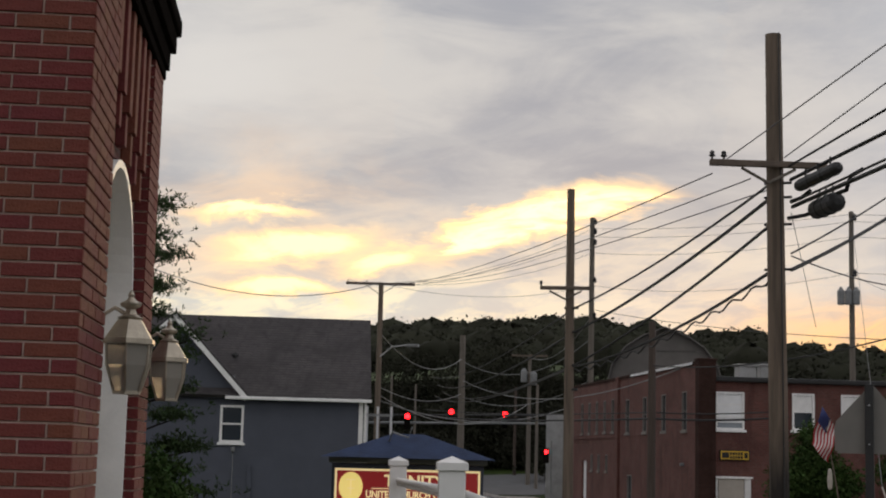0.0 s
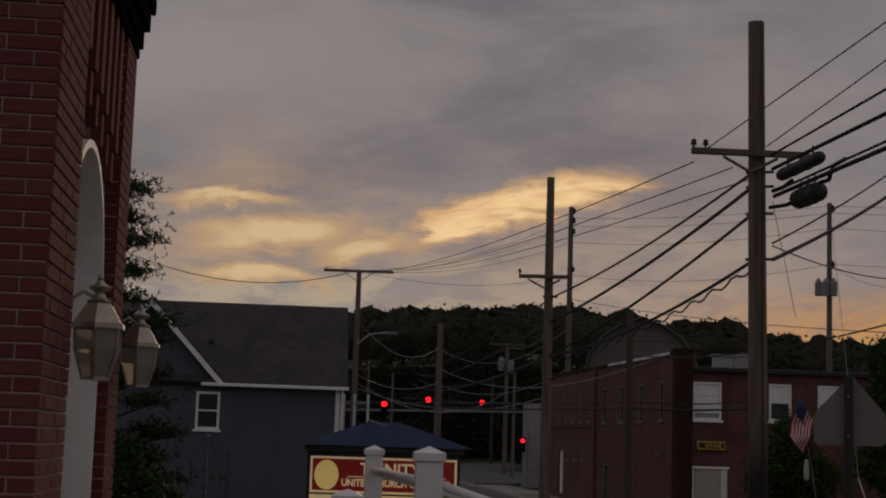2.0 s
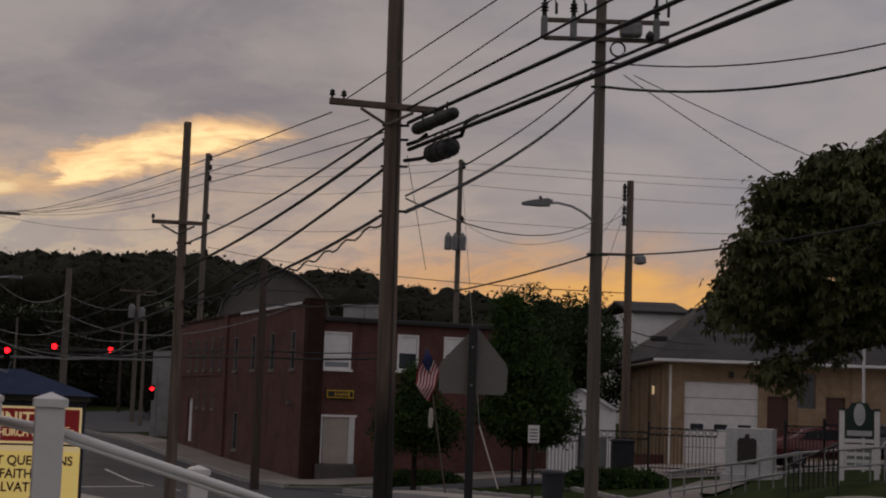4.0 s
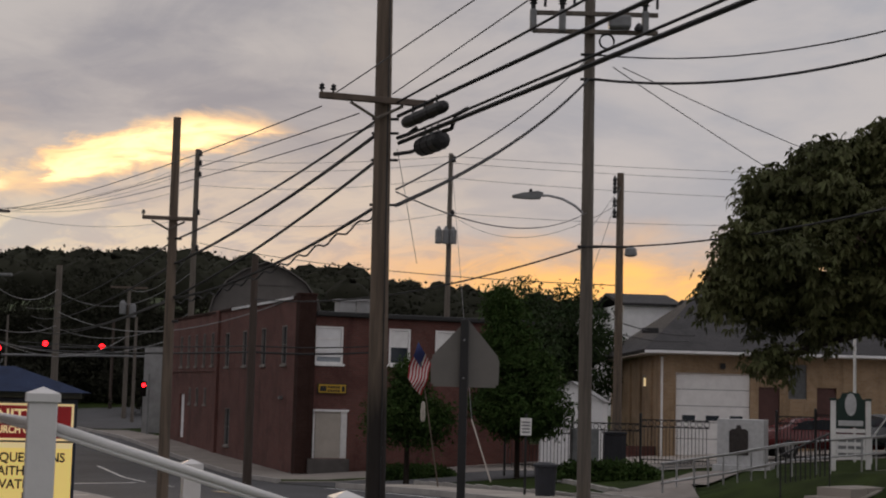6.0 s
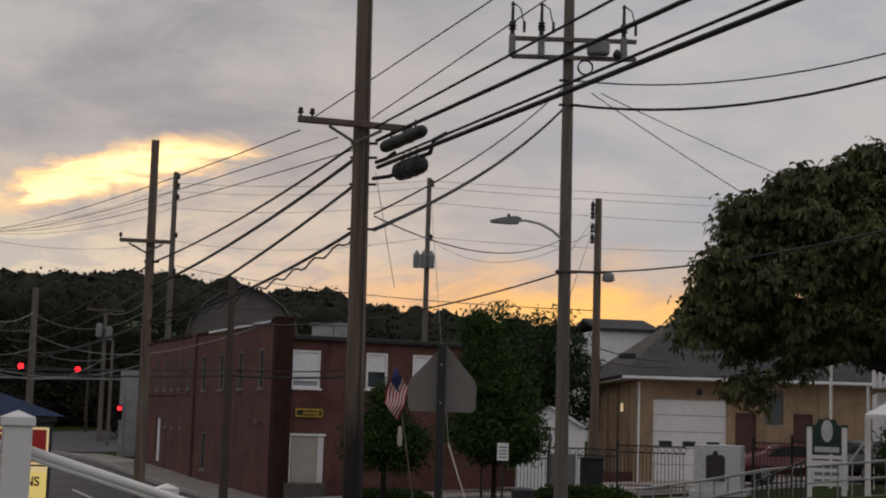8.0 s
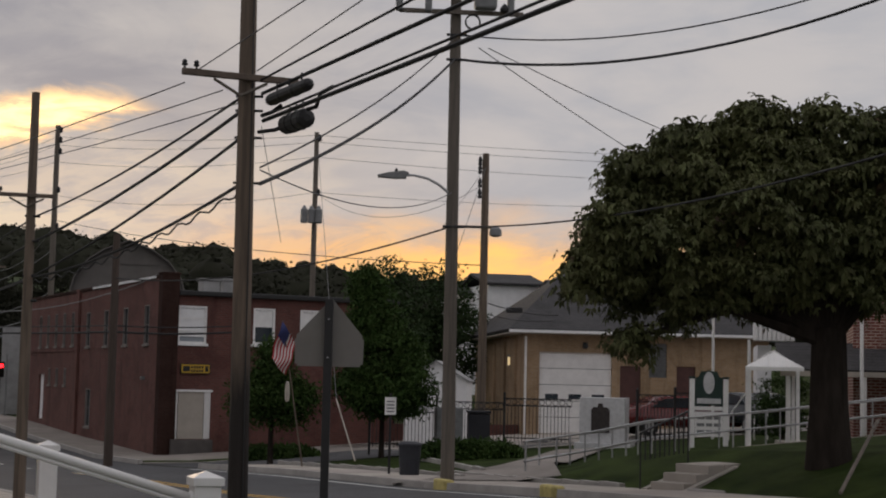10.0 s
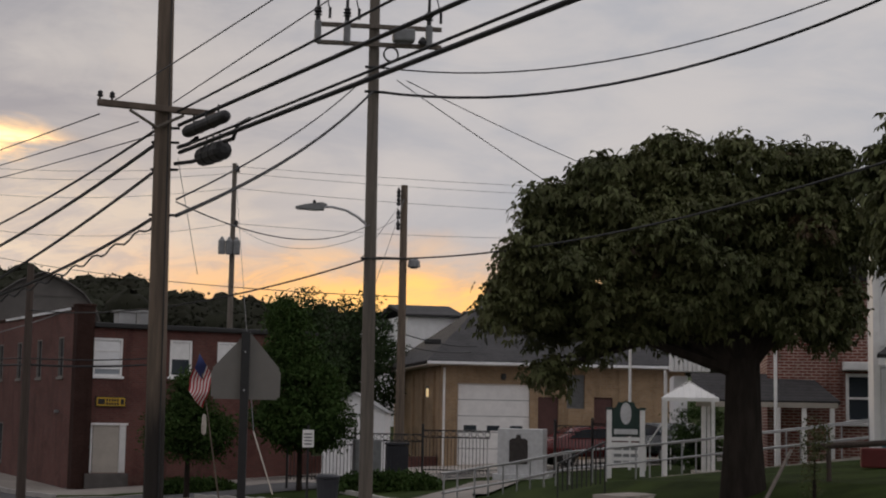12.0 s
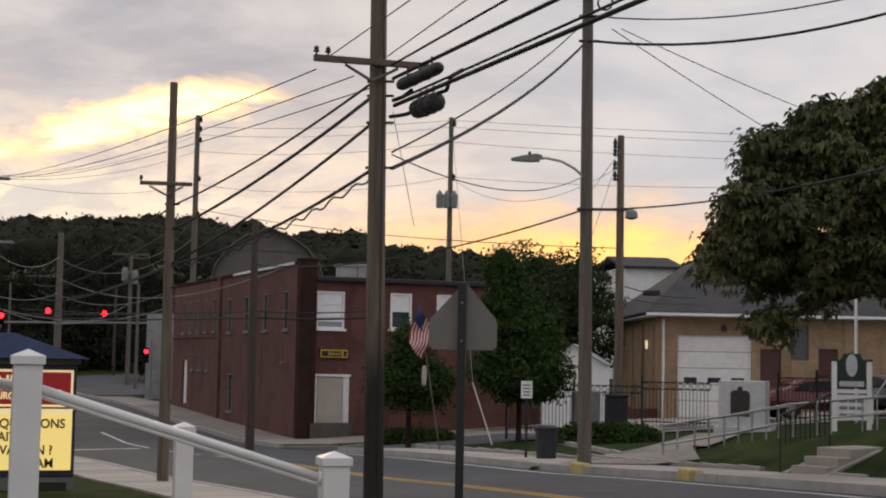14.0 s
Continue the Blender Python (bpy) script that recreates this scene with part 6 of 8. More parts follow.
stack(pole5, 92, (8.75, 8.4, 8.0, 6.6, 5.3), 0.2, 0.12)
stack(pole4, 75, (8.9, 6.9), 0.15, 0.12)
stack(pole6, 52, (8.2, 7.9, 7.4, 7.0), -0.2, 0.08)
bm = bmesh.new()
for x in (-0.5, -0.15, 0.2):
    lathe(bm, (x, -0.3, 4 + 75 * math.tan(radians(6.0)) - pole4.location.z), ((0.16, -0.35), (0.18, -0.3), (0.18, 0.3), (0.12, 0.36), (0.05, 0.5)), 10)
part("transformer", bm, "grey_metal", pole4, "grey pole transformers")
bm = bmesh.new()
lathe(bm, (0.35, -0.2, 4 + 52 * math.tan(radians(5.45)) - pole6.location.z), ((0.1, -0.05), (0.22, 0), (0.2, 0.2), (0.08, 0.3)), 10)
part("yard_lamp", bm, "grey_metal", pole6, "grey yard lamp")
z6 = 4 + 52 * math.tan(radians(5.75)) - pole6.location.z
crossarm(pole6, (-0.9, -0.12, z6), (0.4, -0.12, z6), "crossarm", (), 0, 0.04)
for k, (x, el) in enumerate(((-0.35, 3.0), (0.35, 2.9))):
    bm = bmesh.new()
    lathe(bm, (x, -0.25, 4 + 112 * math.tan(radians(el)) - pole10.location.z), ((0.2, -0.45), (0.24, -0.4), (0.24, 0.35), (0.1, 0.55)), 10)
    part("transformer", bm, "grey_metal", pole10)
bm = bmesh.new()
tube(bm, [(0.1, -0.1, 4 + 78 * math.tan(radians(3.6)) - pole8.location.z), (0.7, -0.1, 4 + 78 * math.tan(radians(3.95)) - pole8.location.z), (1.6, -0.1, 4 + 78 * math.tan(radians(4.02)) - pole8.location.z)], 0.04, 6)
part("lamp_arm", bm, "steel", pole8)
part("lamp_head", cubed(1.5, 2.1, -0.22, 0.02, 4 + 78 * math.tan(radians(3.95)) - pole8.location.z, 4 + 78 * math.tan(radians(4.05)) - pole8.location.z, 0.03), "grey_metal", pole8)


# ---------------------------------------------------------------- traffic signals
def build_signals():
    p = polar(17.9, 110, 0)
    z0 = ground_z(p.x, p.y)
    for (az, el) in ((16.28, 1.42), (14.66, 1.63), (12.68, 1.58)):
        c = polar(az, 109, el)
        ob = thing("traffic_signal", "black traffic signal showing red on its mast arm", "traffic signal", Matrix.Translation(c) @ Matrix.Rotation(radians(14), 4, "Z"), "traffic signals")
        part("housing", cubed(-0.2, 0.2, -0.05, 0.2, -0.95, 0.25, 0.03), "signal_black", ob)
        for k, mt in enumerate(("red_lamp", "signal_black", "signal_black")):
            bm = bmesh.new()
            rod(bm, (0, -0.07, -0.4 * k), (0, -0.051, -0.4 * k), 0.19, seg=14)
            lens = part("lens", bm, mt, ob, "glowing red lens" if k == 0 else "unlit dark lens")
            bm = bmesh.new()
            for a in range(8):
                t0, t1 = radians(20 * a + 10), radians(20 * a + 30)
                bm.faces.new([bm.verts.new((0.19 * math.cos(t), y, -0.4 * k + 0.19 * math.sin(t))) for t, y in ((t0, -0.07), (t1, -0.07), (t1, -0.26), (t0, -0.26))])
            part("visor", bm, "signal_black", lens)
    ob = thing("signal_mast", "long grey steel mast arm over the crossing", "signal mast", pose(p.x, p.y, z0))
    a, b = polar(18.0, 110, 1.15) - ob.location, polar(9.9, 108, 1.3) - ob.location
    bm = bmesh.new()
    rod(bm, (0, 0, -0.2), (0, 0, a.z + 0.6), 0.16, 0.12, 10)
    part("post", bm, "grey_metal", ob)
    for dz in (0.0, 0.55):
        bm = bmesh.new()
        rod(bm, a + Vector((0, 0, dz)), b + Vector((0, 0, dz)), 0.09 if dz == 0 else 0.05, 0.06, 8)
        part("arm", bm, "grey_metal" if dz == 0 else "black_metal", ob)
    for az0, az1 in ((18.0, 17.0), (13.2, 12.0), (10.9, 10.0)):
        q0, q1 = polar(az0, 108.6, 1.35) - ob.location, polar(az1, 108.6, 1.35) - ob.location
        m = Matrix.Translation((q0 + q1) / 2) @ Matrix.Rotation(radians(14), 4, "Z")
        part("name_board", cubed(-1.0, 1.0, -0.03, 0.03, -0.18, 0.18, 0.0, m), "black_metal", ob)
    c = polar(11.14, 84, 0.24)
    ob = thing("pedestrian_signal", "small dark signal head showing red by the crossing", "traffic signal", Matrix.Translation(c) @ Matrix.Rotation(radians(10), 4, "Z"))
    part("housing", cubed(-0.15, 0.15, 0, 0.2, -0.6, 0.2, 0.03), "signal_black", ob)
    bm = bmesh.new()
    rod(bm, (0, -0.02, 0), (0, -0.001, 0), 0.11, seg=12)
    part("lens", bm, "red_lamp", ob, "glowing red lens")
    bm = bmesh.new()
    rod(bm, (0.28, 0.1, ground_z(c.x, c.y) - c.z), (0.28, 0.1, 0.6), 0.05, seg=8)
    part("post", bm, "grey_metal", ob)


build_signals()


def car(x, y, z, turn, mat, label, long=4.5, tall=1.42):
    ob = thing("car", label, "car", pose(x, y, z, 0, 0, turn), "parked cars")
    k, h = long / 4.5, tall / 1.42
    outline = [(-2.2, 0.35), (-2.22, 0.75), (-2.0, 0.9), (-1.5, 0.98), (-0.85, 1.36), (-0.1, 1.42), (0.55, 1.38), (1.2, 0.98), (1.95, 0.88), (2.2, 0.7), (2.22, 0.35)]
    bm = bmesh.new()
    prism(bm, [(u * k, v * h) for u, v in outline], -0.85, 0.85)
    bmesh.ops.bevel(bm, geom=[e for e in bm.edges], offset=0.06, segments=2, affect="EDGES")
    part("body", bm, mat, ob, smooth=True)
    for s in (-1, 1):
        bm = bmesh.new()
        prism(bm, [(u * k, v * h) for u, v in ((-1.3, 1.0), (-0.8, 1.3), (-0.1, 1.35), (0.5, 1.31), (1.0, 1.0))], s * 0.851, s * 0.862)
        part("side_window", bm, "pane", ob)
        for wx in (-1.35, 1.35):
            bm = bmesh.new()
            rod(bm, (wx * k, s * 0.68, 0.32), (wx * k, s * 0.87, 0.32), 0.32, seg=16)
            w = part("wheel", bm, "tyre", ob)
            bm = bmesh.new()
            rod(bm, (wx * k, s * 0.86, 0.32), (wx * k, s * 0.885, 0.32), 0.19, seg=12)
            part("rim", bm, "steel", w)
    bm = bmesh.new()
    solid(bm, ((1.18 * k, -0.68, 1.02 * h), (0.62 * k, -0.6, 1.385 * h), (0.62 * k, 0.6, 1.385 * h), (1.18 * k, 0.68, 1.02 * h)), 0.02)
    part("windscreen", bm, "pane", ob)
    return ob


for az, d, t, mt, lb in ((-13.3, 56.5, 10, "car_red", "dark red car parked behind the iron fence"), (-16.0, 56, 100, "car_grey", "dark grey car parked beside the porch")):
    p = polar(az, d, 0)
    car(p.x, p.y, ground_z(p.x, p.y), t, mt, lb)


# ---------------------------------------------------------------- church corner
CH = Matrix.Translation((-2.895, 5.235, 0)) @ Matrix.Rotation(radians(20), 4, "Z")


def build_church():
    ob = thing("church", "red brick church corner with an arched white doorway", "church", CH)
    H, COURSE, BL, J = 6.42, 0.0625, 0.214, 0.009
    y1, y2, y3 = 0.76, 2.29, 2.77
    # local x points to the street, y along the front away from the steps
    part("wall", cubed(-3.2, -0.012, 0.012, y1, 2.2, H), "mortar", ob, "mortar behind the bricks")
    # recessed wall with the arched opening
    cy, rad, spring = 1.53, 0.70, 4.72
    bm = bmesh.new()
    n = 20
    arc = [(cy - rad * math.cos(math.pi * k / n), spring + rad * math.sin(math.pi * k / n)) for k in range(n + 1)]
    for x0, x1 in ((-0.40, -0.08),):
        ins = [(bm.verts.new((x1, y, z)), bm.verts.new((x0, y, z))) for y, z in arc]
        top = [(bm.verts.new((x1, y, H)), bm.verts.new((x0, y, H))) for y, z in arc]
        for k in range(n):
            bm.faces.new((ins[k][0], ins[k + 1][0], top[k + 1][0], top[k][0]))
            bm.faces.new((ins[k][0], ins[k][1], ins[k + 1][1], ins[k + 1][0]))
    box(bm, -0.40, -0.08, y1, cy - rad, 2.2, H)
    box(bm, -0.40, -0.08, cy + rad, y2, 2.2, H)
    part("entry_wall", bm, "red_masonry", ob, "recessed brick wall round the door")
    part("wall", cubed(-3.2, -0.012, y2 + 0.012, y3 - 0.012, 2.2, H), "mortar", ob)
    part("back_wall", cubed(-3.2, -0.42, y1, y2, 2.2, H), "red_masonry", ob)
    # white arched trim, fanlight board and door
    bm = bmesh.new()
    for k in range(n):
        (ya, za), (yb, zb) = arc[k], arc[k + 1]
        q = [(cy + (y - cy) * f, spring + (z - spring) * f) for (y, z) in ((ya, za), (yb, zb)) for f in (0.985, 0.93)]
        for x0, x1 in ((-0.2, -0.05),):
            v = [bm.verts.new((x, y, z)) for x in (x1, x0) for y, z in (q[0], q[2], q[3], q[1])]
            bm.faces.new(v[:4])
            bm.faces.new(v[4:][::-1])
            for i in range(4):
                bm.faces.new((v[i], v[(i + 1) % 4], v[4 + (i + 1) % 4], v[4 + i]))
    for s in (-1, 1):
        ya, yb = sorted((cy + s * rad * 0.985, cy + s * rad * 0.93))
        box(bm, -0.2, -0.05, ya, yb, 2.9, spring)
    part("door_casing", bm, "white_paint", ob, "white painted arched casing")
    bm = bmesh.new()
    v = [bm.verts.new((-0.22, cy + (y - cy) * 0.93, spring + (z - spring) * 0.93)) for y, z in arc]
    bm.faces.new(v)
    part("fanlight", bm, "cream_board", ob, "pale arched board above the door")
    d = part("door", cubed(-0.26, -0.2, cy - rad * 0.93, cy + rad * 0.93, 2.9, spring, 0.01), "cream_board", ob, "pale panelled double door")
    for s in (-1, 1):
        for z0, z1 in ((3.1, 3.7), (3.85, 4.55)):
            part("panel", cubed(-0.199, -0.18, *sorted((cy + s * 0.1, cy + s * 0.5)), z0, z1, 0.006), "white_paint", d)
    # corbelled ribs over the doorway
    for k in range(6):
        y = y1 + 0.10 + k * 0.245
        low = 5.72 - 0.05 * k
        part("corbel", cubed(-0.079, -0.012, y, y + 0.10, low, H, 0.004), "church_brick", ob, "corbelled brick rib")
        part("corbel_foot", cubed(-0.079, -0.03, y + 0.012, y + 0.088, low - 0.16, low, 0.004), "church_brick", ob)
    # cornice in steps
    for x, z0, z1 in ((0.012, 6.13, 6.19), (0.03, 6.19, 6.30), (0.06, 6.30, 6.42)):
        part("cornice", cubed(-0.078, x, y1 + 0.002, y3 + x, z0, z1, 0.006), "signal_black", ob, "dark moulded cornice")
    for k in range(9):
        part("dentil", cubed(0.014, 0.029, 0.9 + k * 0.21, 1.0 + k * 0.21, 6.195, 6.29), "signal_black", ob)
    part("eave", cubed(-3.4, 0.08, y1 + 0.1, y3 + 0.14, 6.421, 6.52, 0.01), "signal_black", ob, "dark roof edge")
    # single bricks of the two faces nearest the steps
    meshes = {}

    def brick(w, h, dep, kind):
        key = (round(w, 3), kind)
        if key not in meshes:
            bm = cubed(-w / 2, w / 2, -dep, 0.0, -h / 2, h / 2)
            me = bpy.data.meshes.new("brick")
            bmesh.ops.bevel(bm, geom=[e for e in bm.edges if all(abs(v.co.y + dep) < 1e-6 for v in e.verts)], offset=0.0025, segments=1, affect="EDGES")
            bm.to_mesh(me)
            bm.free()
            me.materials.append(M["church_brick"])
            meshes[key] = me
        return meshes[key]

    rng = random.Random(9)
    rest = bmesh.new()
    n = 0
    for row in range(66):
        z = 2.25 + row * COURSE
        near = 3.25 < z < 6.15
        # face towards the steps: plane y = 0
        x = -0.001 if row % 2 else -0.001 - 0.0
        first = True
        while x > -1.6:
            w = (BL / 2 if (row % 2 and first) else BL) - J
            first = False
            if near and x > -0.80:
                o = new("brick", brick(w, COURSE - J, 0.012, "f"))
                o.parent = ob
                o.matrix_basis = pose(x - w / 2, 0.012 + rng.uniform(-0.0015, 0.0015), z)
            else:
                box(rest, x - w, x, 0.0, 0.0119, z - (COURSE - J) / 2, z + (COURSE - J) / 2)
            x -= w + J
        # face towards the street: plane x = 0
        for ya, yb, single in ((0.012, y1, True), (y2, y3, False)):
            y, first = ya + 0.001, True
            while y < yb - 0.03:
                w = (BL / 2 if (row % 2 == 0 and first) else BL) - J
                first = False
                w = min(w, yb - y)
                if near and single:
                    o = new("brick", brick(w, COURSE - J, 0.012, "f"))
                    o.parent = ob
                    o.matrix_basis = pose(-0.012 + rng.uniform(-0.0015, 0.0015), y + w / 2, z, 0, 0, 90)
                else:
                    box(rest, -0.0119, 0.0, y, y + w, z - (COURSE - J) / 2, z + (COURSE - J) / 2)
                y += w + J
        box(rest, -0.075, -0.005, y2 - 0.0, y2 + 0.0119, z - (COURSE - J) / 2, z + (COURSE - J) / 2)
    part("brickwork", rest, "church_brick", ob)["kind"] = "stuff"
    # the rest of the church's body and roof, behind
    part("body_wall", cubed(-9, -3.2, 0.3, 18, 2.2, 6.4), "red_masonry", ob)
    bm = bmesh.new()
    solid(bm, ((-9.3, 0.1, 6.42), (-3.3, 0.1, 6.42), (-3.3, 18, 6.42), (-9.3, 18, 6.42)), 0.1)
    part("roof", bm, "shingle", ob)


build_church()


def lantern(y, x, z, k=1.0):
    """Wall lantern with flared glass, hung by its bracket; z is the middle of the glass."""
    ob = thing("wall_lantern", "weathered brass wall lantern with flared clear panes", "lantern", CH @ pose(x, y, z, 0, 0, 0) @ Matrix.Scale(k, 4), "wall lanterns")
    six = 6

    def frustum(bm, r0, z0, r1, z1, cap=True):
        a, b = ring(bm, (0, 0, z0), (0, 0, 1), r0, six), ring(bm, (0, 0, z1), (0, 0, 1), r1, six)
        for i in range(six):
            bm.faces.new((a[i], a[(i + 1) % six], b[(i + 1) % six], b[i]))
        if cap:
            bm.faces.new(a[::-1])
            bm.faces.new(b)

    bm = bmesh.new()
    frustum(bm, 0.062, -0.135, 0.102, -0.02, False)
    frustum(bm, 0.102, -0.02, 0.108, 0.075, False)
    part("glass", bm, "lantern_glass", ob, "dusty bevelled glass")
    for i in range(six):
        bm = bmesh.new()
        a = math.tau * i / six
        prev = None
        for r, h in ((0.064, -0.14), (0.104, -0.02), (0.111, 0.08)):
            c = Vector((r * math.sin(a), -r * math.cos(a), h))
            if prev is not None:
                rod(bm, prev, c, 0.006, seg=5)
            prev = c
        part("bar", bm, "lantern_metal", ob)
    bm = bmesh.new()
    frustum(bm, 0.128, 0.075, 0.128, 0.098)
    frustum(bm, 0.118, 0.098, 0.06, 0.185)
    part("hood", bm, "lantern_metal", ob, "brass hood")
    bm = bmesh.new()
    lathe(bm, (0, 0, 0.185), ((0.05, 0), (0.058, 0.012), (0.03, 0.025), (0.02, 0.05), (0.045, 0.062), (0.05, 0.075), (0.022, 0.09), (0.012, 0.105), (0.016, 0.115), (0.004, 0.135)), 12)
    part("finial", bm, "lantern_metal", ob)
    bm = bmesh.new()
    frustum(bm, 0.068, -0.15, 0.068, -0.135)
    part("base", bm, "lantern_metal", ob)
    for i in range(3):
        bm = bmesh.new()
        a = math.tau * i / 3
        c = Vector((0.022 * math.cos(a), 0.022 * math.sin(a), 0))
        rod(bm, c + Vector((0, 0, -0.13)), c + Vector((0, 0, -0.01)), 0.009, seg=8)
        part("candle", bm, "cream_board", ob)
    bm = bmesh.new()
    tube(bm, [(0, 0, 0.2), (-0.07, 0, 0.24), (-0.13, 0, 0.2), (-0.15, 0, 0.1), (-0.17, 0, 0.08)], 0.01, 7)
    part("arm", bm, "lantern_metal", ob)
    part("backplate", cubed(-0.185, -0.17, -0.05, 0.05, -0.06, 0.2, 0.006), "lantern_metal", ob)
    return ob


lantern(0.97, 0.085, 4.395)
lantern(2.53, 0.125, 4.41, 0.95)


# entrance landing, steps and white handrails
def build_rails():
    m = Matrix.Translation((-2.42, 7.7, 0)) @ Matrix.Rotation(radians(20), 4, "Z")
    ob = thing("entrance_landing", "pale concrete landing with two steps before the church door", "steps", m)
    part("landing", cubed(-0.6, 0.85, -2.0, 2.3, 2.3, 2.95, 0.015), "concrete", ob)
    part("step", cubed(0.852, 1.2, -2.0, 2.3, 2.3, 2.78, 0.015), "concrete", ob)
    part("step", cubed(1.202, 1.55, -2.0, 2.3, 2.3, 2.62, 0.015), "concrete", ob)

    def post(p, foot, w=0.112):
        x, y, z = p
        o = thing("rail_post", "square white vinyl handrail post with a pyramid cap", "railing post", pose(x, y, foot, 0, 0, 17), "white handrail posts")
        part("sleeve", cubed(-w / 2, w / 2, -w / 2, w / 2, 0, z - foot - 0.055, 0.006), "white_vinyl", o)
        bm = bmesh.new()
        h, t = w / 2 + 0.010, z - foot
        box(bm, -h, h, -h, h, t - 0.055, t - 0.02, 0.003)
        vs = [bm.verts.new((sx * h * 0.96, sy * h * 0.96, t - 0.0199)) for sx, sy in ((-1, -1), (1, -1), (1, 1), (-1, 1))] + [bm.verts.new((0, 0, t + 0.006))]
        for i in range(4):
            bm.faces.new((vs[i], vs[(i + 1) % 4], vs[4]))
        part("cap", bm, "white_vinyl", o)
        return o

    A, B, C, D, E = (-2.871, 9.58, 3.99), (-1.601, 6.093, 4.0), (-1.511, 9.167, 3.605), (-0.432, 6.573, 3.60), (-1.95, 6.12, 3.815)
    post(A, 2.95)
    post(B, 2.95)
    post(C, 2.58, 0.105)
    post(D, 2.58)
    post(E, 2.95)
    for p, q in (((A[0], A[1], 3.84), (B[0], B[1], 3.86)), ((B[0], B[1], 3.865), (D[0], D[1], 3.475))):
        bm = bmesh.new()
        rod(bm, p, q, 0.019, seg=12)
        d = (Vector(q) - Vector(p)).normalized()
        rod(bm, Vector(q) - d * 0.075, Vector(q) - d * 0.055, 0.028, seg=12)
        o = tagged(part("handrail", bm, "white_vinyl", smooth=True), "round white vinyl handrail fixed between posts", "handrail", "white handrails")
        bm = bmesh.new()
        rod(bm, Vector(p) - Vector((0, 0, 0.027)), Vector(q) - Vector((0, 0, 0.027)), 0.009, seg=8)
        part("stiffener", bm, "white_vinyl", o)


build_rails()


# ---------------------------------------------------------------- church notice sign
def words(text, size, mat, parent, m, squeeze=1.0, label="", heavy=0.0, side="LEFT"):
    cu = bpy.data.curves.new("lettering", "FONT")
    cu.body, cu.size, cu.extrude, cu.align_x, cu.offset = text, size, 0.006, side, heavy
    tmp = bpy.data.objects.new("lettering", cu)
    scene.collection.objects.link(tmp)
    me = bpy.data.meshes.new_from_object(tmp.evaluated_get(bpy.context.evaluated_depsgraph_get()))
    bpy.data.objects.remove(tmp)
    me.materials.clear()
    me.materials.append(M[mat])
    ob = new("lettering", me)
    ob.parent = parent
    ob.matrix_basis = m @ Matrix.Rotation(radians(90), 4, "X") @ Matrix.Diagonal((squeeze, 1, 1, 1))
    if label:
        ob["label"] = label
    return ob


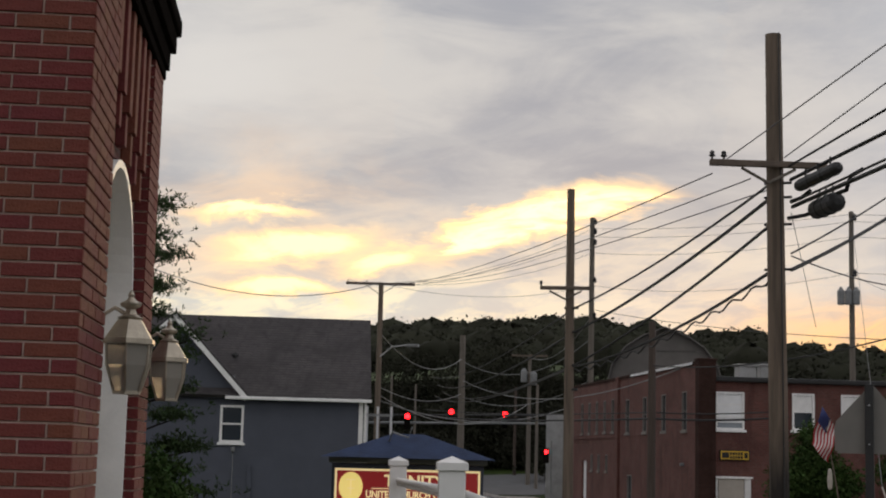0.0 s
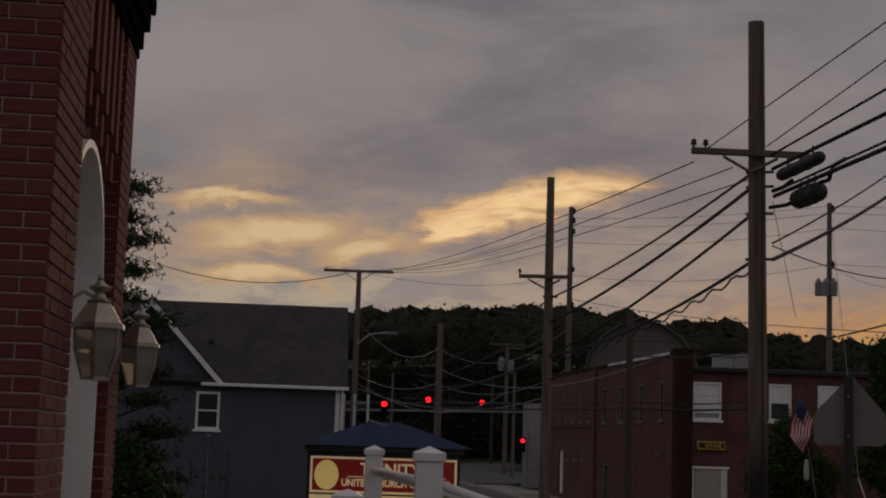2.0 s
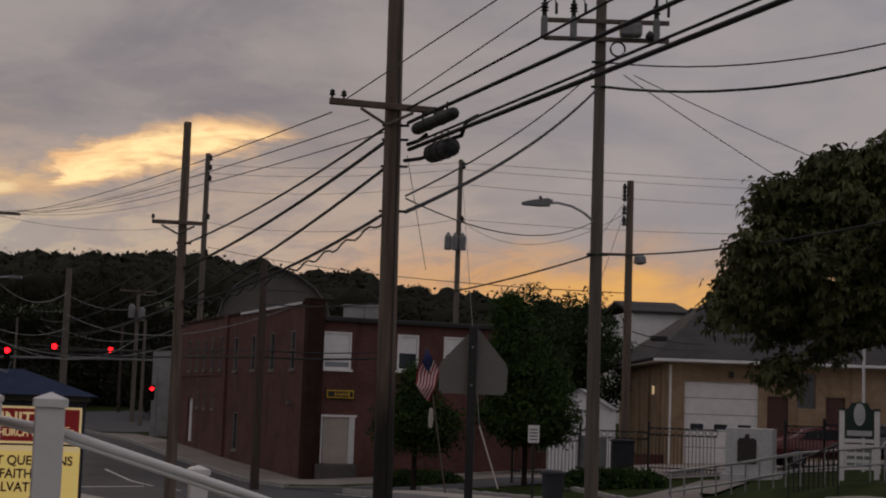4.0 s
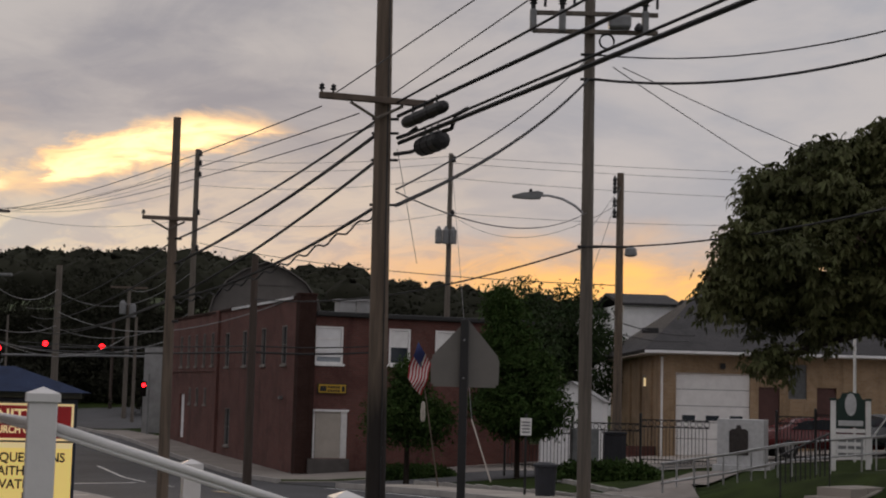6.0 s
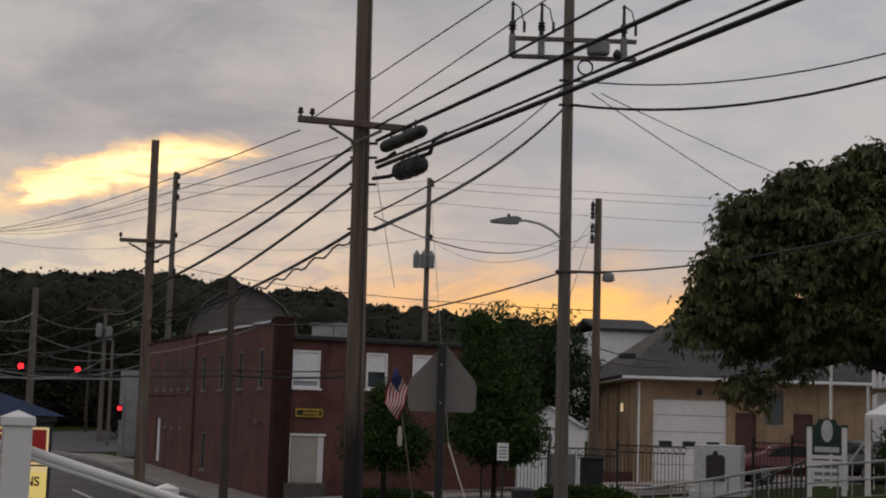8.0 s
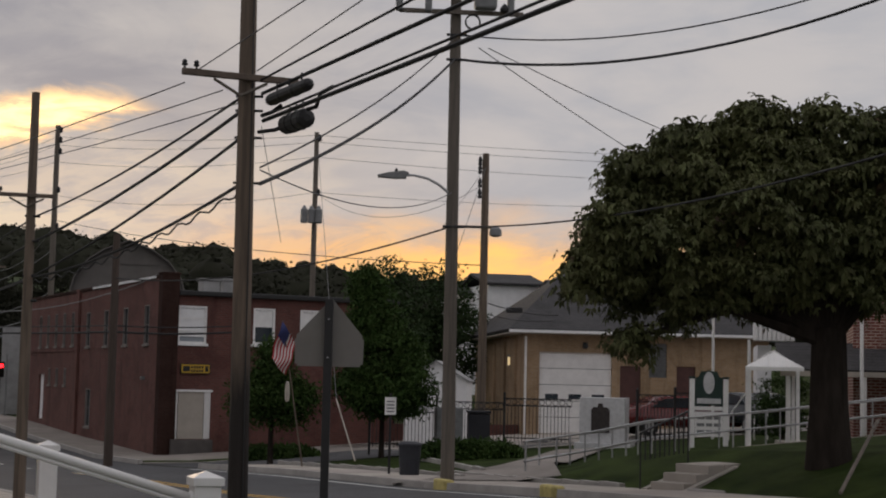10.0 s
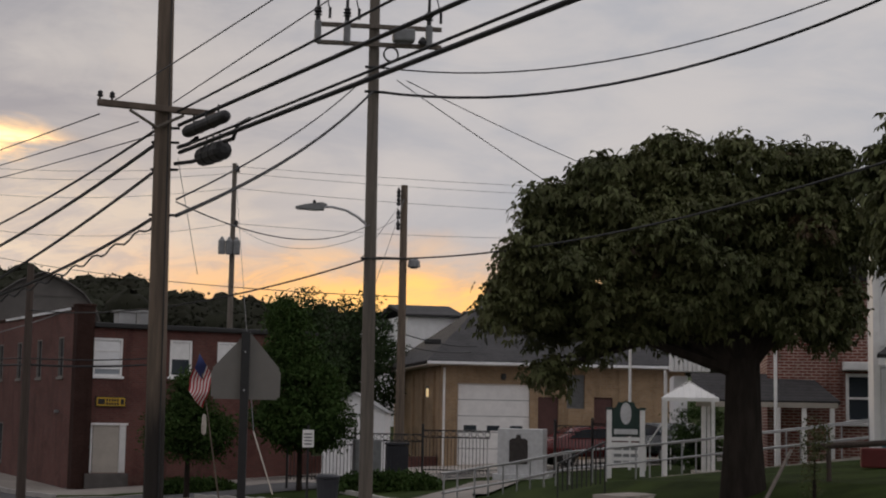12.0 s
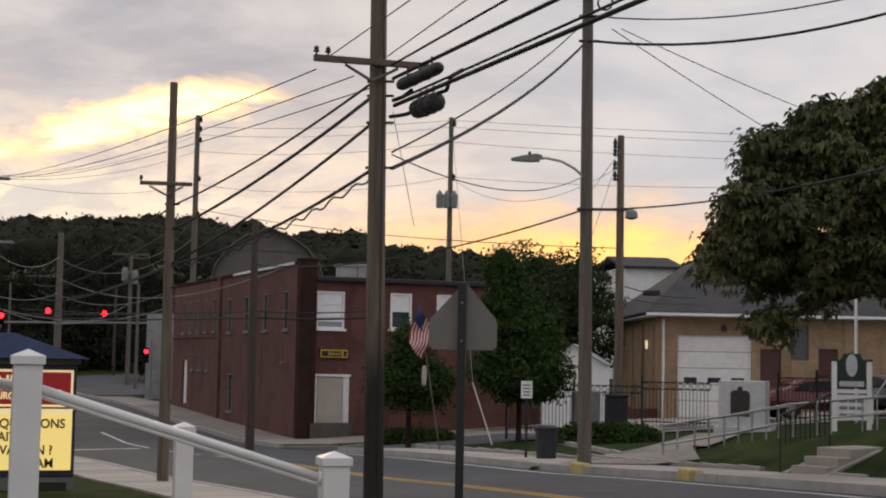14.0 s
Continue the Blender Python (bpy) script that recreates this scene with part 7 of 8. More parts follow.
def build_notice_sign():
    c = polar(16.25, 24, 0)
    z0 = ground_z(c.x, c.y)
    ob = thing("church_sign", "lit church notice sign under a small dark blue hipped roof", "sign", Matrix.Translation((c.x, c.y, z0)) @ Matrix.Rotation(radians(16.2), 4, "Z"))
    Z = lambda el: 4 + 24 * math.tan(radians(el)) - z0
    w = 1.17
    top, mid, bot = Z(-0.52), Z(-1.9), Z(-4.15)
    part("cabinet", cubed(-w, w, -0.12, 0.3, bot - 0.06, top + 0.08, 0.015), "sign_navy", ob, "dark navy sign cabinet")
    part("cornice_board", cubed(-w - 0.05, w + 0.05, -0.2, 0.36, top + 0.085, top + 0.17, 0.01), "sign_trim", ob)
    bm = bmesh.new()
    e, a = top + 0.171, Z(0.78)
    q = [(-w - 0.17, -0.5, e), (w + 0.17, -0.5, e), (w + 0.17, 0.66, e), (-w - 0.17, 0.66, e)]
    r = [(-0.25, 0.08, a), (0.25, 0.08, a)]
    v, t = [bm.verts.new(p) for p in q], [bm.verts.new(p) for p in r]
    for f in ((v[0], v[1], t[1], t[0]), (v[2], v[3], t[0], t[1]), (v[3], v[0], t[0]), (v[1], v[2], t[1]), v[::-1]):
        bm.faces.new(f)
    part("roof", bm, "navy_shingle", ob, "dark blue shingle roof")
    bm = bmesh.new()
    tube(bm, [(-0.3, -0.1, a - 0.12), (-0.25, -0.3, a + 0.02), (0.0, -0.45, a - 0.06), (0.05, -0.42, a + 0.1)], 0.015, 6)
    part("light_bracket", bm, "grey_metal", ob)
    f1 = part("name_panel", cubed(-w + 0.05, w - 0.05, -0.15, -0.121, mid + 0.03, top - 0.0), "sign_cream", ob, "dark red name panel with pale border")
    part("field", cubed(-w + 0.085, w - 0.085, -0.165, -0.151, mid + 0.065, top - 0.035), "sign_red", f1)
    h = top - mid
    bm = bmesh.new()
    ec = ((-w + 0.30), (mid + top) / 2 + 0.01)
    outline = [(ec[0] + 0.185 * math.cos(k * math.tau / 28), ec[1] + 0.225 * math.sin(k * math.tau / 28)) for k in range(28)]
    prism(bm, outline, -0.178, -0.166)
    em = part("emblem", bm, "sign_lit", f1, "pale yellow oval emblem")
    bm = bmesh.new()
    box(bm, ec[0] - 0.006, ec[0] + 0.006, -0.184, -0.179, ec[1] - 0.12, ec[1] + 0.12)
    box(bm, ec[0] - 0.07, ec[0] + 0.07, -0.184, -0.179, ec[1] + 0.10, ec[1] + 0.112)
    box(bm, ec[0] - 0.05, ec[0] + 0.05, -0.184, -0.179, ec[1] - 0.03, ec[1] - 0.02)
    part("emblem_mark", bm, "sign_cream", em)
    words("TRINITY", 0.25, "sign_cream", f1, Matrix.Translation((-0.36, -0.168, top - 0.26)), 1.0, heavy=0.006)
    words("UNITED CHURCH OF CHRIST", 0.15, "sign_cream", f1, Matrix.Translation((-0.64, -0.168, mid + 0.14)), 0.83, heavy=0.005)
    part("rule", cubed(-0.55, 0.95, -0.172, -0.166, top - 0.305, top - 0.292), "sign_cream", f1)
    f2 = part("message_panel", cubed(-w + 0.05, w - 0.05, -0.15, -0.121, bot + 0.04, mid - 0.0), "sign_lit", ob, "lit yellow changeable message panel")
    bm = bmesh.new()
    prism(bm, [(-w + 0.04, mid), (w - 0.04, mid), (w - 0.07, mid - 0.08), (-w + 0.07, mid - 0.08)], -0.19, -0.151)
    part("top_lip", bm, "sign_cream", f2)
    words("7", 0.2, "ink", f2, Matrix.Translation((-w + 0.16, -0.152, mid - 0.28)), 0.9, heavy=0.004)
    for k, (text, x) in enumerate((("IS IT QUESTIONS", w - 0.15), ("OF FAITH", w - 0.72), ("SALVATION ?", w - 0.32), ("10 AM", w - 0.30))):
        words(text, 0.19, "ink", f2, Matrix.Translation((x, -0.152, mid - 0.28 - k * 0.195)), 0.92, heavy=0.004, side="RIGHT")
    base = part("base", cubed(-w, w, -0.1, 0.28, -0.1, bot - 0.061), "sign_trim", ob, "low grey base with dark lettering bar")
    part("bar", cubed(w - 0.55, w - 0.1, -0.112, -0.101, bot - 0.26, bot - 0.14), "ink", base)


build_notice_sign()


# ---------------------------------------------------------------- street furniture
def build_road_sign():
    c = polar(-0.5, 19.0, 0)
    z0 = ground_z(c.x, c.y)
    Z = lambda el: 4 + 19 * math.tan(radians(el)) - z0
    ob = thing("road_sign", "five-sided grey metal road sign seen from behind on a dark post", "road sign", Matrix.Translation((c.x, c.y, z0)) @ Matrix.Rotation(radians(-3), 4, "Z"))
    part("post", cubed(-0.05, 0.05, -0.05, 0.05, -0.3, Z(2.95), 0.006), "black_metal", ob, "dark square post")
    s = 0.415
    bm = bmesh.new()
    out = [(-s, Z(0.47)), (s, Z(0.47)), (s * 1.02, Z(1.55)), (0.02, Z(3.0)), (-s * 1.02, Z(1.55))]
    prism(bm, [(x + 0.01, z) for x, z in out], 0.055, 0.06)
    bmesh.ops.bevel(bm, geom=[e for e in bm.edges if abs(e.verts[0].co.y - e.verts[1].co.y) > 0.004], offset=0.03, segments=4, affect="EDGES")
    part("plate", bm, "sign_back", ob, "plain grey metal back of the plate")
    for z in (Z(0.8), Z(2.2)):
        bm = bmesh.new()
        rod(bm, (0, -0.06, z), (0, 0.055, z), 0.012, seg=6)
        part("bolt", bm, "steel", ob)


build_road_sign()


def small_notice(az, d, el_t, el_b, w, h, label):
    c = polar(az, d, 0)
    z0 = ground_z(c.x, c.y)
    ob = thing("notice_sign", label, "road sign", Matrix.Translation((c.x, c.y, z0)) @ Matrix.Rotation(radians(az), 4, "Z"))
    zt = 4 + d * math.tan(radians(el_t)) - z0
    part("post", cubed(-0.03, 0.03, 0.0, 0.04, -0.2, zt + 0.1), "black_metal", ob)
    pl = part("plate", cubed(-w / 2, w / 2, -0.012, -0.002, zt - h, zt, 0.003), "white_paint", ob, "small white plate")
    for k in range(4):
        part("lettering_bar", cubed(-w * 0.34, w * 0.34, -0.016, -0.013, zt - h * (0.28 + 0.19 * k), zt - h * (0.2 + 0.19 * k)), "grey_metal", pl)


small_notice(-2.85, 36, -0.6, -3.4, 0.26, 0.40, "small white parking notice on a dark post")


def bin_can():
    c = polar(-3.6, 35.5, 0)
    z0 = ground_z(c.x, c.y)
    ob = thing("litter_bin", "dark blue-black litter bin on the lawn", "bin", pose(c.x, c.y, z0))
    bm = bmesh.new()
    lathe(bm, (0, 0, -0.05), ((0.20, 0), (0.22, 0.05), (0.26, 0.7), (0.25, 0.71)), 16)
    part("body", bm, "bin", ob)
    bm = bmesh.new()
    lathe(bm, (0, 0, 0.66), ((0.275, 0), (0.285, 0.02), (0.28, 0.06), (0.2, 0.1), (0.1, 0.11)), 16)
    part("lid", bm, "bin", ob)


bin_can()


def build_flag():
    c = polar(0.3, 42, 0)
    z0 = ground_z(c.x, c.y)
    ob = thing("flag", "striped red, white and blue flag drooping from a slanted pole", "flag", pose(c.x, c.y, z0))
    tip = polar(1.2, 41.8, 2.15) - ob.location
    bm = bmesh.new()
    rod(bm, (0, 0, -0.1), tip, 0.022, 0.016, 8)
    part("pole", bm, "wood_pole", ob, "pale wooden flag pole")
    # cloth hanging from the upper pole
    a, d = tip, -tip.normalized()
    rows, cols = 13, 18

    def spot(i, j):
        u, v = i / rows, j / cols
        fold = 0.05 * math.sin(v * 8 + u * 4) * v
        return a + d * 0.04 + Vector((0.36 * u - 0.25 * v * (1.25 - 0.45 * u) + fold, -0.05 - 0.09 * math.sin(v * 6 + u * 5), -0.58 * u - 0.98 * v * (1 - 0.12 * u)))

    for name, keep, mat in (("red_stripes", lambda i, j: i % 2 == 0 and not (i < 7 and j < 7), "flag_red"), ("white_stripes", lambda i, j: i % 2 == 1 and not (i < 7 and j < 7), "flag_white"), ("canton", lambda i, j: i < 7 and j < 7, "flag_blue")):
        bm = bmesh.new()
        for i in range(rows):
            for j in range(cols):
                if keep(i, j):
                    bm.faces.new([bm.verts.new(spot(*k)) for k in ((i, j), (i + 1, j), (i + 1, j + 1), (i, j + 1))])
        part(name, bm, mat, ob)
    bm = bmesh.new()
    lathe(bm, polar(0.95, 41.6, -0.5) - ob.location, ((0.02, -0.25), (0.06, -0.2), (0.07, 0.0), (0.05, 0.25), (0.02, 0.3)), 8)
    part("tassel", bm, "cream_board", ob, "pale rolled cloth tied to the pole")


build_flag()
bm = bmesh.new()
rod(bm, polar(-0.85, 40, -0.7), polar(-1.6, 39, -2.95), 0.02, seg=8)
tagged(part("stay_guard", bm, "cream_board"), "slanted pale plastic guard on a stay wire", "stay guard")
bm = bmesh.new()
rod(bm, polar(-0.85, 40, -0.7), polar(0.1, 75, 8.6), 0.01, seg=5)
tagged(part("overhead_cable", bm, "wire"), "thin stay wire from the pole", "cable", "overhead cables")


def build_fence(runs):
    """Black iron fence: each run from and to in street terms, panels between posts."""
    for (p, q, n) in runs:
        p, q = Vector((p.x, p.y)), Vector((q.x, q.y))
        for k in range(n):
            a, b = p.lerp(q, k / n), p.lerp(q, (k + 1) / n)
            za, zb = ground_z(*a) + 0.1, ground_z(*b) + 0.1
            z = max(za, zb)
            d = (b - a)
            m = Matrix.Translation((a.x, a.y, z)) @ Matrix.Rotation(math.atan2(d.y, d.x), 4, "Z")
            L = d.length
            ob = thing("iron_fence_panel", "black wrought iron fence panel with a ring frieze", "fence", m, "iron fence panels")
            part("post", cubed(-0.035, 0.035, -0.035, 0.035, -0.4, 1.48), "black_metal", ob)
            bm = bmesh.new()
            lathe(bm, (0, 0, 1.48), ((0.03, 0), (0.05, 0.03), (0.03, 0.07), (0.005, 0.09)), 8)
            part("finial", bm, "black_metal", ob)
            for h in (0.12, 1.14, 1.36):
                part("rail", cubed(0.036, L - 0.036, -0.018, 0.018, h - 0.018, h + 0.018), "black_metal", ob)
            nb = max(3, round(L / 0.115))
            for i in range(1, nb):
                x = L * i / nb
                part("picket", cubed(x - 0.009, x + 0.009, -0.009, 0.009, 0.0, 1.121), "black_metal", ob)
            nr = max(2, round(L / 0.21))
            for i in range(nr):
                x = L * (i + 0.5) / nr
                bm = bmesh.new()
                tube(bm, [(x + 0.085 * math.cos(t * math.tau / 12), 0, 1.25 + 0.085 * math.sin(t * math.tau / 12)) for t in range(13)], 0.012, 5)
                part("ring", bm, "black_metal", ob)


build_fence(((polar(-2.1, 50, 0), polar(-9.55, 49.2, 0), 3), (polar(-11.9, 49.5, 0), polar(-14.6, 50.5, 0), 2)))


def build_monument():
    c = polar(-10.7, 47.5, 0)
    z0 = ground_z(c.x, c.y)
    Z = lambda el: 4 + 47 * math.tan(radians(el)) - z0
    ob = thing("stone_monument", "pale granite monument block with a dark bronze tablet", "monument", Matrix.Translation((c.x, c.y, z0)) @ Matrix.Rotation(radians(-18), 4, "Z"))
    part("plinth", cubed(-0.85, 0.85, -0.35, 1.0, -0.3, 0.14, 0.02), "granite", ob)
    part("block", cubed(-0.72, 0.66, -0.25, 0.9, 0.14, Z(-0.43), 0.015), "granite", ob, "pale granite block")
    bm = bmesh.new()
    t, b = Z(-0.72), Z(-1.72)
    prism(bm, [(-0.36, b), (0.2, b), (0.2, t - 0.12), (0.12, t - 0.05), (0.0, t - 0.05), (-0.02, t + 0.06), (-0.14, t + 0.06), (-0.16, t - 0.05), (-0.28, t - 0.05), (-0.36, t - 0.12)], -0.275, -0.251)
    part("tablet", bm, "bronze", ob, "dark bronze tablet with a crested top")


build_monument()


def build_lawn_sign():
    c = polar(-14.48, 45.5, 0)
    z0 = ground_z(c.x, c.y)
    Z = lambda el: 4 + 45.5 * math.tan(radians(el)) - z0
    ob = thing("lawn_sign", "dark green sign board with arched top between white posts", "sign", Matrix.Translation((c.x, c.y, z0)) @ Matrix.Rotation(radians(-14.5), 4, "Z"))
    for x in (-0.48, 0.48):
        po = part("post", cubed(x - 0.075, x + 0.075, -0.075, 0.075, -0.3, Z(0.34), 0.01), "white_paint", ob, "white square post")
        part("cap", cubed(x - 0.1, x + 0.1, -0.1, 0.1, Z(0.34), Z(0.42), 0.01), "sign_green", po)
    t, b = Z(0.66), Z(-0.62)
    bm = bmesh.new()
    arch = [(-0.4, b), (0.4, b), (0.4, Z(0.35)), (0.3, Z(0.42)), (0.22, Z(0.62)), (0.12, t - 0.04), (0, t), (-0.12, t - 0.04), (-0.22, Z(0.62)), (-0.3, Z(0.42)), (-0.4, Z(0.35))]
    prism(bm, arch, -0.03, 0.03)
    bd = part("board", bm, "sign_green", ob)
    bm = bmesh.new()
    prism(bm, [(0.16 * math.cos(k * math.tau / 20), Z(0.2) + 0.32 * math.sin(k * math.tau / 20)) for k in range(20)], -0.04, -0.031)
    part("picture", bm, "granite", bd, "pale oval picture")
    part("name_bar", cubed(-0.34, 0.34, -0.04, -0.031, b + 0.05, b + 0.2), "granite", bd)
    lo = part("message_board", cubed(-0.4, 0.4, -0.03, 0.03, Z(-1.75), Z(-0.85)), "white_paint", ob, "white message board with grey lines")
    for k in range(3):
        z = Z(-1.05) - k * 0.2
        for x0, x1 in ((-0.34, -0.12), (-0.08, 0.1), (0.14, 0.34)):
            part("lettering_bar", cubed(x0, x1, -0.036, -0.031, z - 0.06, z + 0.03), "grey_metal", lo)
    part("crossbar", cubed(-0.4, 0.4, -0.04, 0.04, Z(-0.8), Z(-0.66)), "white_paint", ob)


build_lawn_sign()


# ---------------------------------------------------------------- ramp, railings and steps on the lawn
def rail_run(name, pts, mat, posts, r, heights, label, group, foot=-0.1):
    """A pipe railing along points that give the top rail; lower rails at given drops."""
    ob = thing(name, label, "railing", group=group)
    pts = [Vector(p) for p in pts]
    for h in heights:
        bm = bmesh.new()
        tube(bm, [p - Vector((0, 0, h)) for p in pts], r, 8)
        part("rail", bm, mat, ob)
    for s in posts:
        k = min(int(s), len(pts) - 2)
        p = pts[k].lerp(pts[k + 1], s - k)
        bm = bmesh.new()
        rod(bm, (p.x, p.y, min(ground_z(p.x, p.y), p.z - 0.7) + foot), p, r * 0.9, seg=8)
        part("post", bm, mat, ob)
    return ob


RAMP = ((-7.8, 33.5, -2.11, 2.08), (-10.2, 36.5, -1.70, 2.14), (-12.3, 39.0, -1.24, 2.29), (-15.8, 41.0, -0.86, 2.53), (-20.0, 41.0, -0.30, 2.89), (-23.2, 40.0, 0.14, 3.22))
ra = [polar(az, d, el) for az, d, el, z in RAMP]
rb = [polar(az - 0.5, d + 1.5, 0) for az, d, el, z in RAMP]
rb = [Vector((v.x, v.y, u.z)) for u, v in zip(ra, rb)]
for pts in (ra, rb):
    rail_run("ramp_railing", pts, "steel", [0.02 + 0.45 * k for k in range(12)], 0.024, (0.0, 0.42), "grey steel pipe railing along the concrete ramp", "ramp railings")
bm = bmesh.new()
for p, q, p2, q2, k, k2 in zip(ra, rb, ra[1:], rb[1:], RAMP, RAMP[1:]):
    solid(bm, [(p.x, p.y, k[3]), (p2.x, p2.y, k2[3]), (q2.x, q2.y, k2[3]), (q.x, q.y, k[3])], 0.4)
tagged(part("ramp", bm, "concrete"), "long pale concrete access ramp rising to the porch", "ramp", kind="structure")


def build_steps(az, d, z0, count, rail, w, turn):
    c = polar(az, d, 0)
    ob = thing("garden_steps", "worn concrete steps up the lawn bank", "steps", Matrix.Translation((c.x, c.y, z0)) @ Matrix.Rotation(radians(turn), 4, "Z"))
    for k in range(count):
        part("step", cubed(-w, w, 0.36 * k, 0.36 * k + 0.48, -0.2, 0.15 * (k + 1), 0.012), "concrete", ob)
    part("landing", cubed(-w, w, 0.36 * count + 0.13, 0.36 * count + 0.8, -0.2, 0.15 * count + 0.004), "concrete", ob)
    for side in (-1, 1):
        bm = bmesh.new()
        prism(bm, [(-0.1, -0.3), (0.36 * count + 0.4, -0.3), (0.36 * count + 0.4, 0.15 * count - 0.02), (-0.1, 0.03)], 0.0, 0.1)
        bm.transform(Matrix.Translation((side * (w + 0.055) + 0.05, 0, 0)) @ Matrix.Rotation(radians(90), 4, "Z"))
        part("cheek_wall", bm, "concrete", ob)
    if not rail:
        return
    part("cheek_kerb", cubed(0.56, 1.3, -0.2, -0.101, -0.3, 0.1, 0.02), "kerb", ob)
    fr = thing("step_railing", "black iron handrail with thin balusters beside the steps", "railing", ob.matrix_world.copy())
    a, b = Vector((-0.55, -0.05, 0.42)), Vector((-0.55, 1.35, 0.62))
    h0, h1 = 0.92, 1.12
    bm = bmesh.new()
    tube(bm, [a + Vector((0, 0, h0 - 0.35)), Vector((-0.55, 1.35, 0.6 + h1 - 0.35))], 0.02, 6)
    part("rail", bm, "black_metal", fr)
    for k in range(11):
        y = -0.05 + 1.4 * k / 10
        zt = 0.99 + 0.38 * k / 10
        part("baluster", cubed(-0.56, -0.54, y - 0.01, y + 0.01, 0.0 if k in (0, 10) else 0.5 + 0.012 * k, zt), "black_metal", fr)


build_steps(-13.0, 27.4, 2.2, 3, True, 0.36, -50)
build_steps(-21.1, 21.6, 2.42, 2, False, 0.32, -56)
# broad concrete walk from the pavement up to the ramp and the yard gate
bm = bmesh.new()
WALK = ((28.6, 14.9, 1.9), (30.2, 16.4, 1.25), (33.0, 18.9, 0.85), (36.4, 21.8, 0.75), (39.4, 24.2, 0.75))
rows = []
for a, b, w in WALK:
    rows.append([bm.verts.new(ground_at(a + w * 0.66 * k, b - w * 0.75 * k, 0.035)) for k in (-1, -0.5, 0, 0.5, 1)])
for u, v in zip(rows, rows[1:]):
    for k in range(4):
        bm.faces.new((u[k], u[k + 1], v[k + 1], v[k]))
tagged(part("walk", bm, "old_concrete"), "pale worn concrete walk between patches of grass", "path", kind="structure")
# low concrete edging of the lawns
for a0, b0, a1, b1 in ((24.2, 15.75, 32.0, 16.2), (32.0, 17.0, 41.0, 19.5), (30.5, 15.7, 42.5, 15.9)):
    bm = bmesh.new()
    n = 10
    for k in range(n):
        p, q = ground_at(a0 + (a1 - a0) * k / n, b0 + (b1 - b0) * k / n), ground_at(a0 + (a1 - a0) * (k + 1) / n, b0 + (b1 - b0) * (k + 1) / n)
        d = (q - p)
        m = Matrix.Translation(p) @ Matrix.Rotation(math.atan2(d.y, d.x), 4, "Z")
        box(bm, 0.01, d.length - 0.01, -0.06, 0.06, -0.2, 0.07, 0.0, m)
    tagged(part("lawn_edging", bm, "kerb"), "low concrete edging of the lawn", "kerb", kind="structure")
for az in (-5.25, -8.6):
    p = polar(az, 31.2 if az > -6 else 27.3, 0)
    a, b = ab(p.x, p.y)
    bm = bmesh.new()
    m = Matrix.Translation((*at(a, KERB_FAR + 0.08)[:2], road_z(a) + 0.02)) @ Matrix.Rotation(radians(STREET_TURN), 4, "Z")
    box(bm, -0.10, 0.11, -0.28, 0.28, -0.1, 0.19, 0.04, m)
    tagged(part("painted_kerb_stone", bm, "yellow_paint"), "kerb stone painted yellow", "kerb", "painted kerb stones")


def build_hedge(az0, az1, d, h, label):
    rng = random.Random(61)
    p, q = polar(az0, d, 0), polar(az1, d, 0)
    ob = thing("hedge", label, "hedge", pose(*p.lerp(q, 0.5)[:2], ground_z(*p.lerp(q, 0.5)[:2])))
    cents = []
    L = (q - p).length
    for _ in range(2600):
        u = rng.uniform(-0.5, 0.5)
        a = rng.uniform(0, math.pi)
        r = math.sqrt(rng.random())
        cents.append(((q - p).normalized() * (u * L)) + Vector((0, math.cos(a) * 0.55 * r, math.sin(a) * h * r * (1 - 0.5 * abs(u * 2) ** 4))))
    leaf_mesh("leaves", cents, 0.1, "leaf_fresh", ob, rng, 3, "", 0.2)


build_hedge(-3.95, -7.75, 43.5, 0.55, "low clipped green hedge before the fence")
build_hedge(2.6, -0.3, 52, 0.5, "low green border before the brick wall")


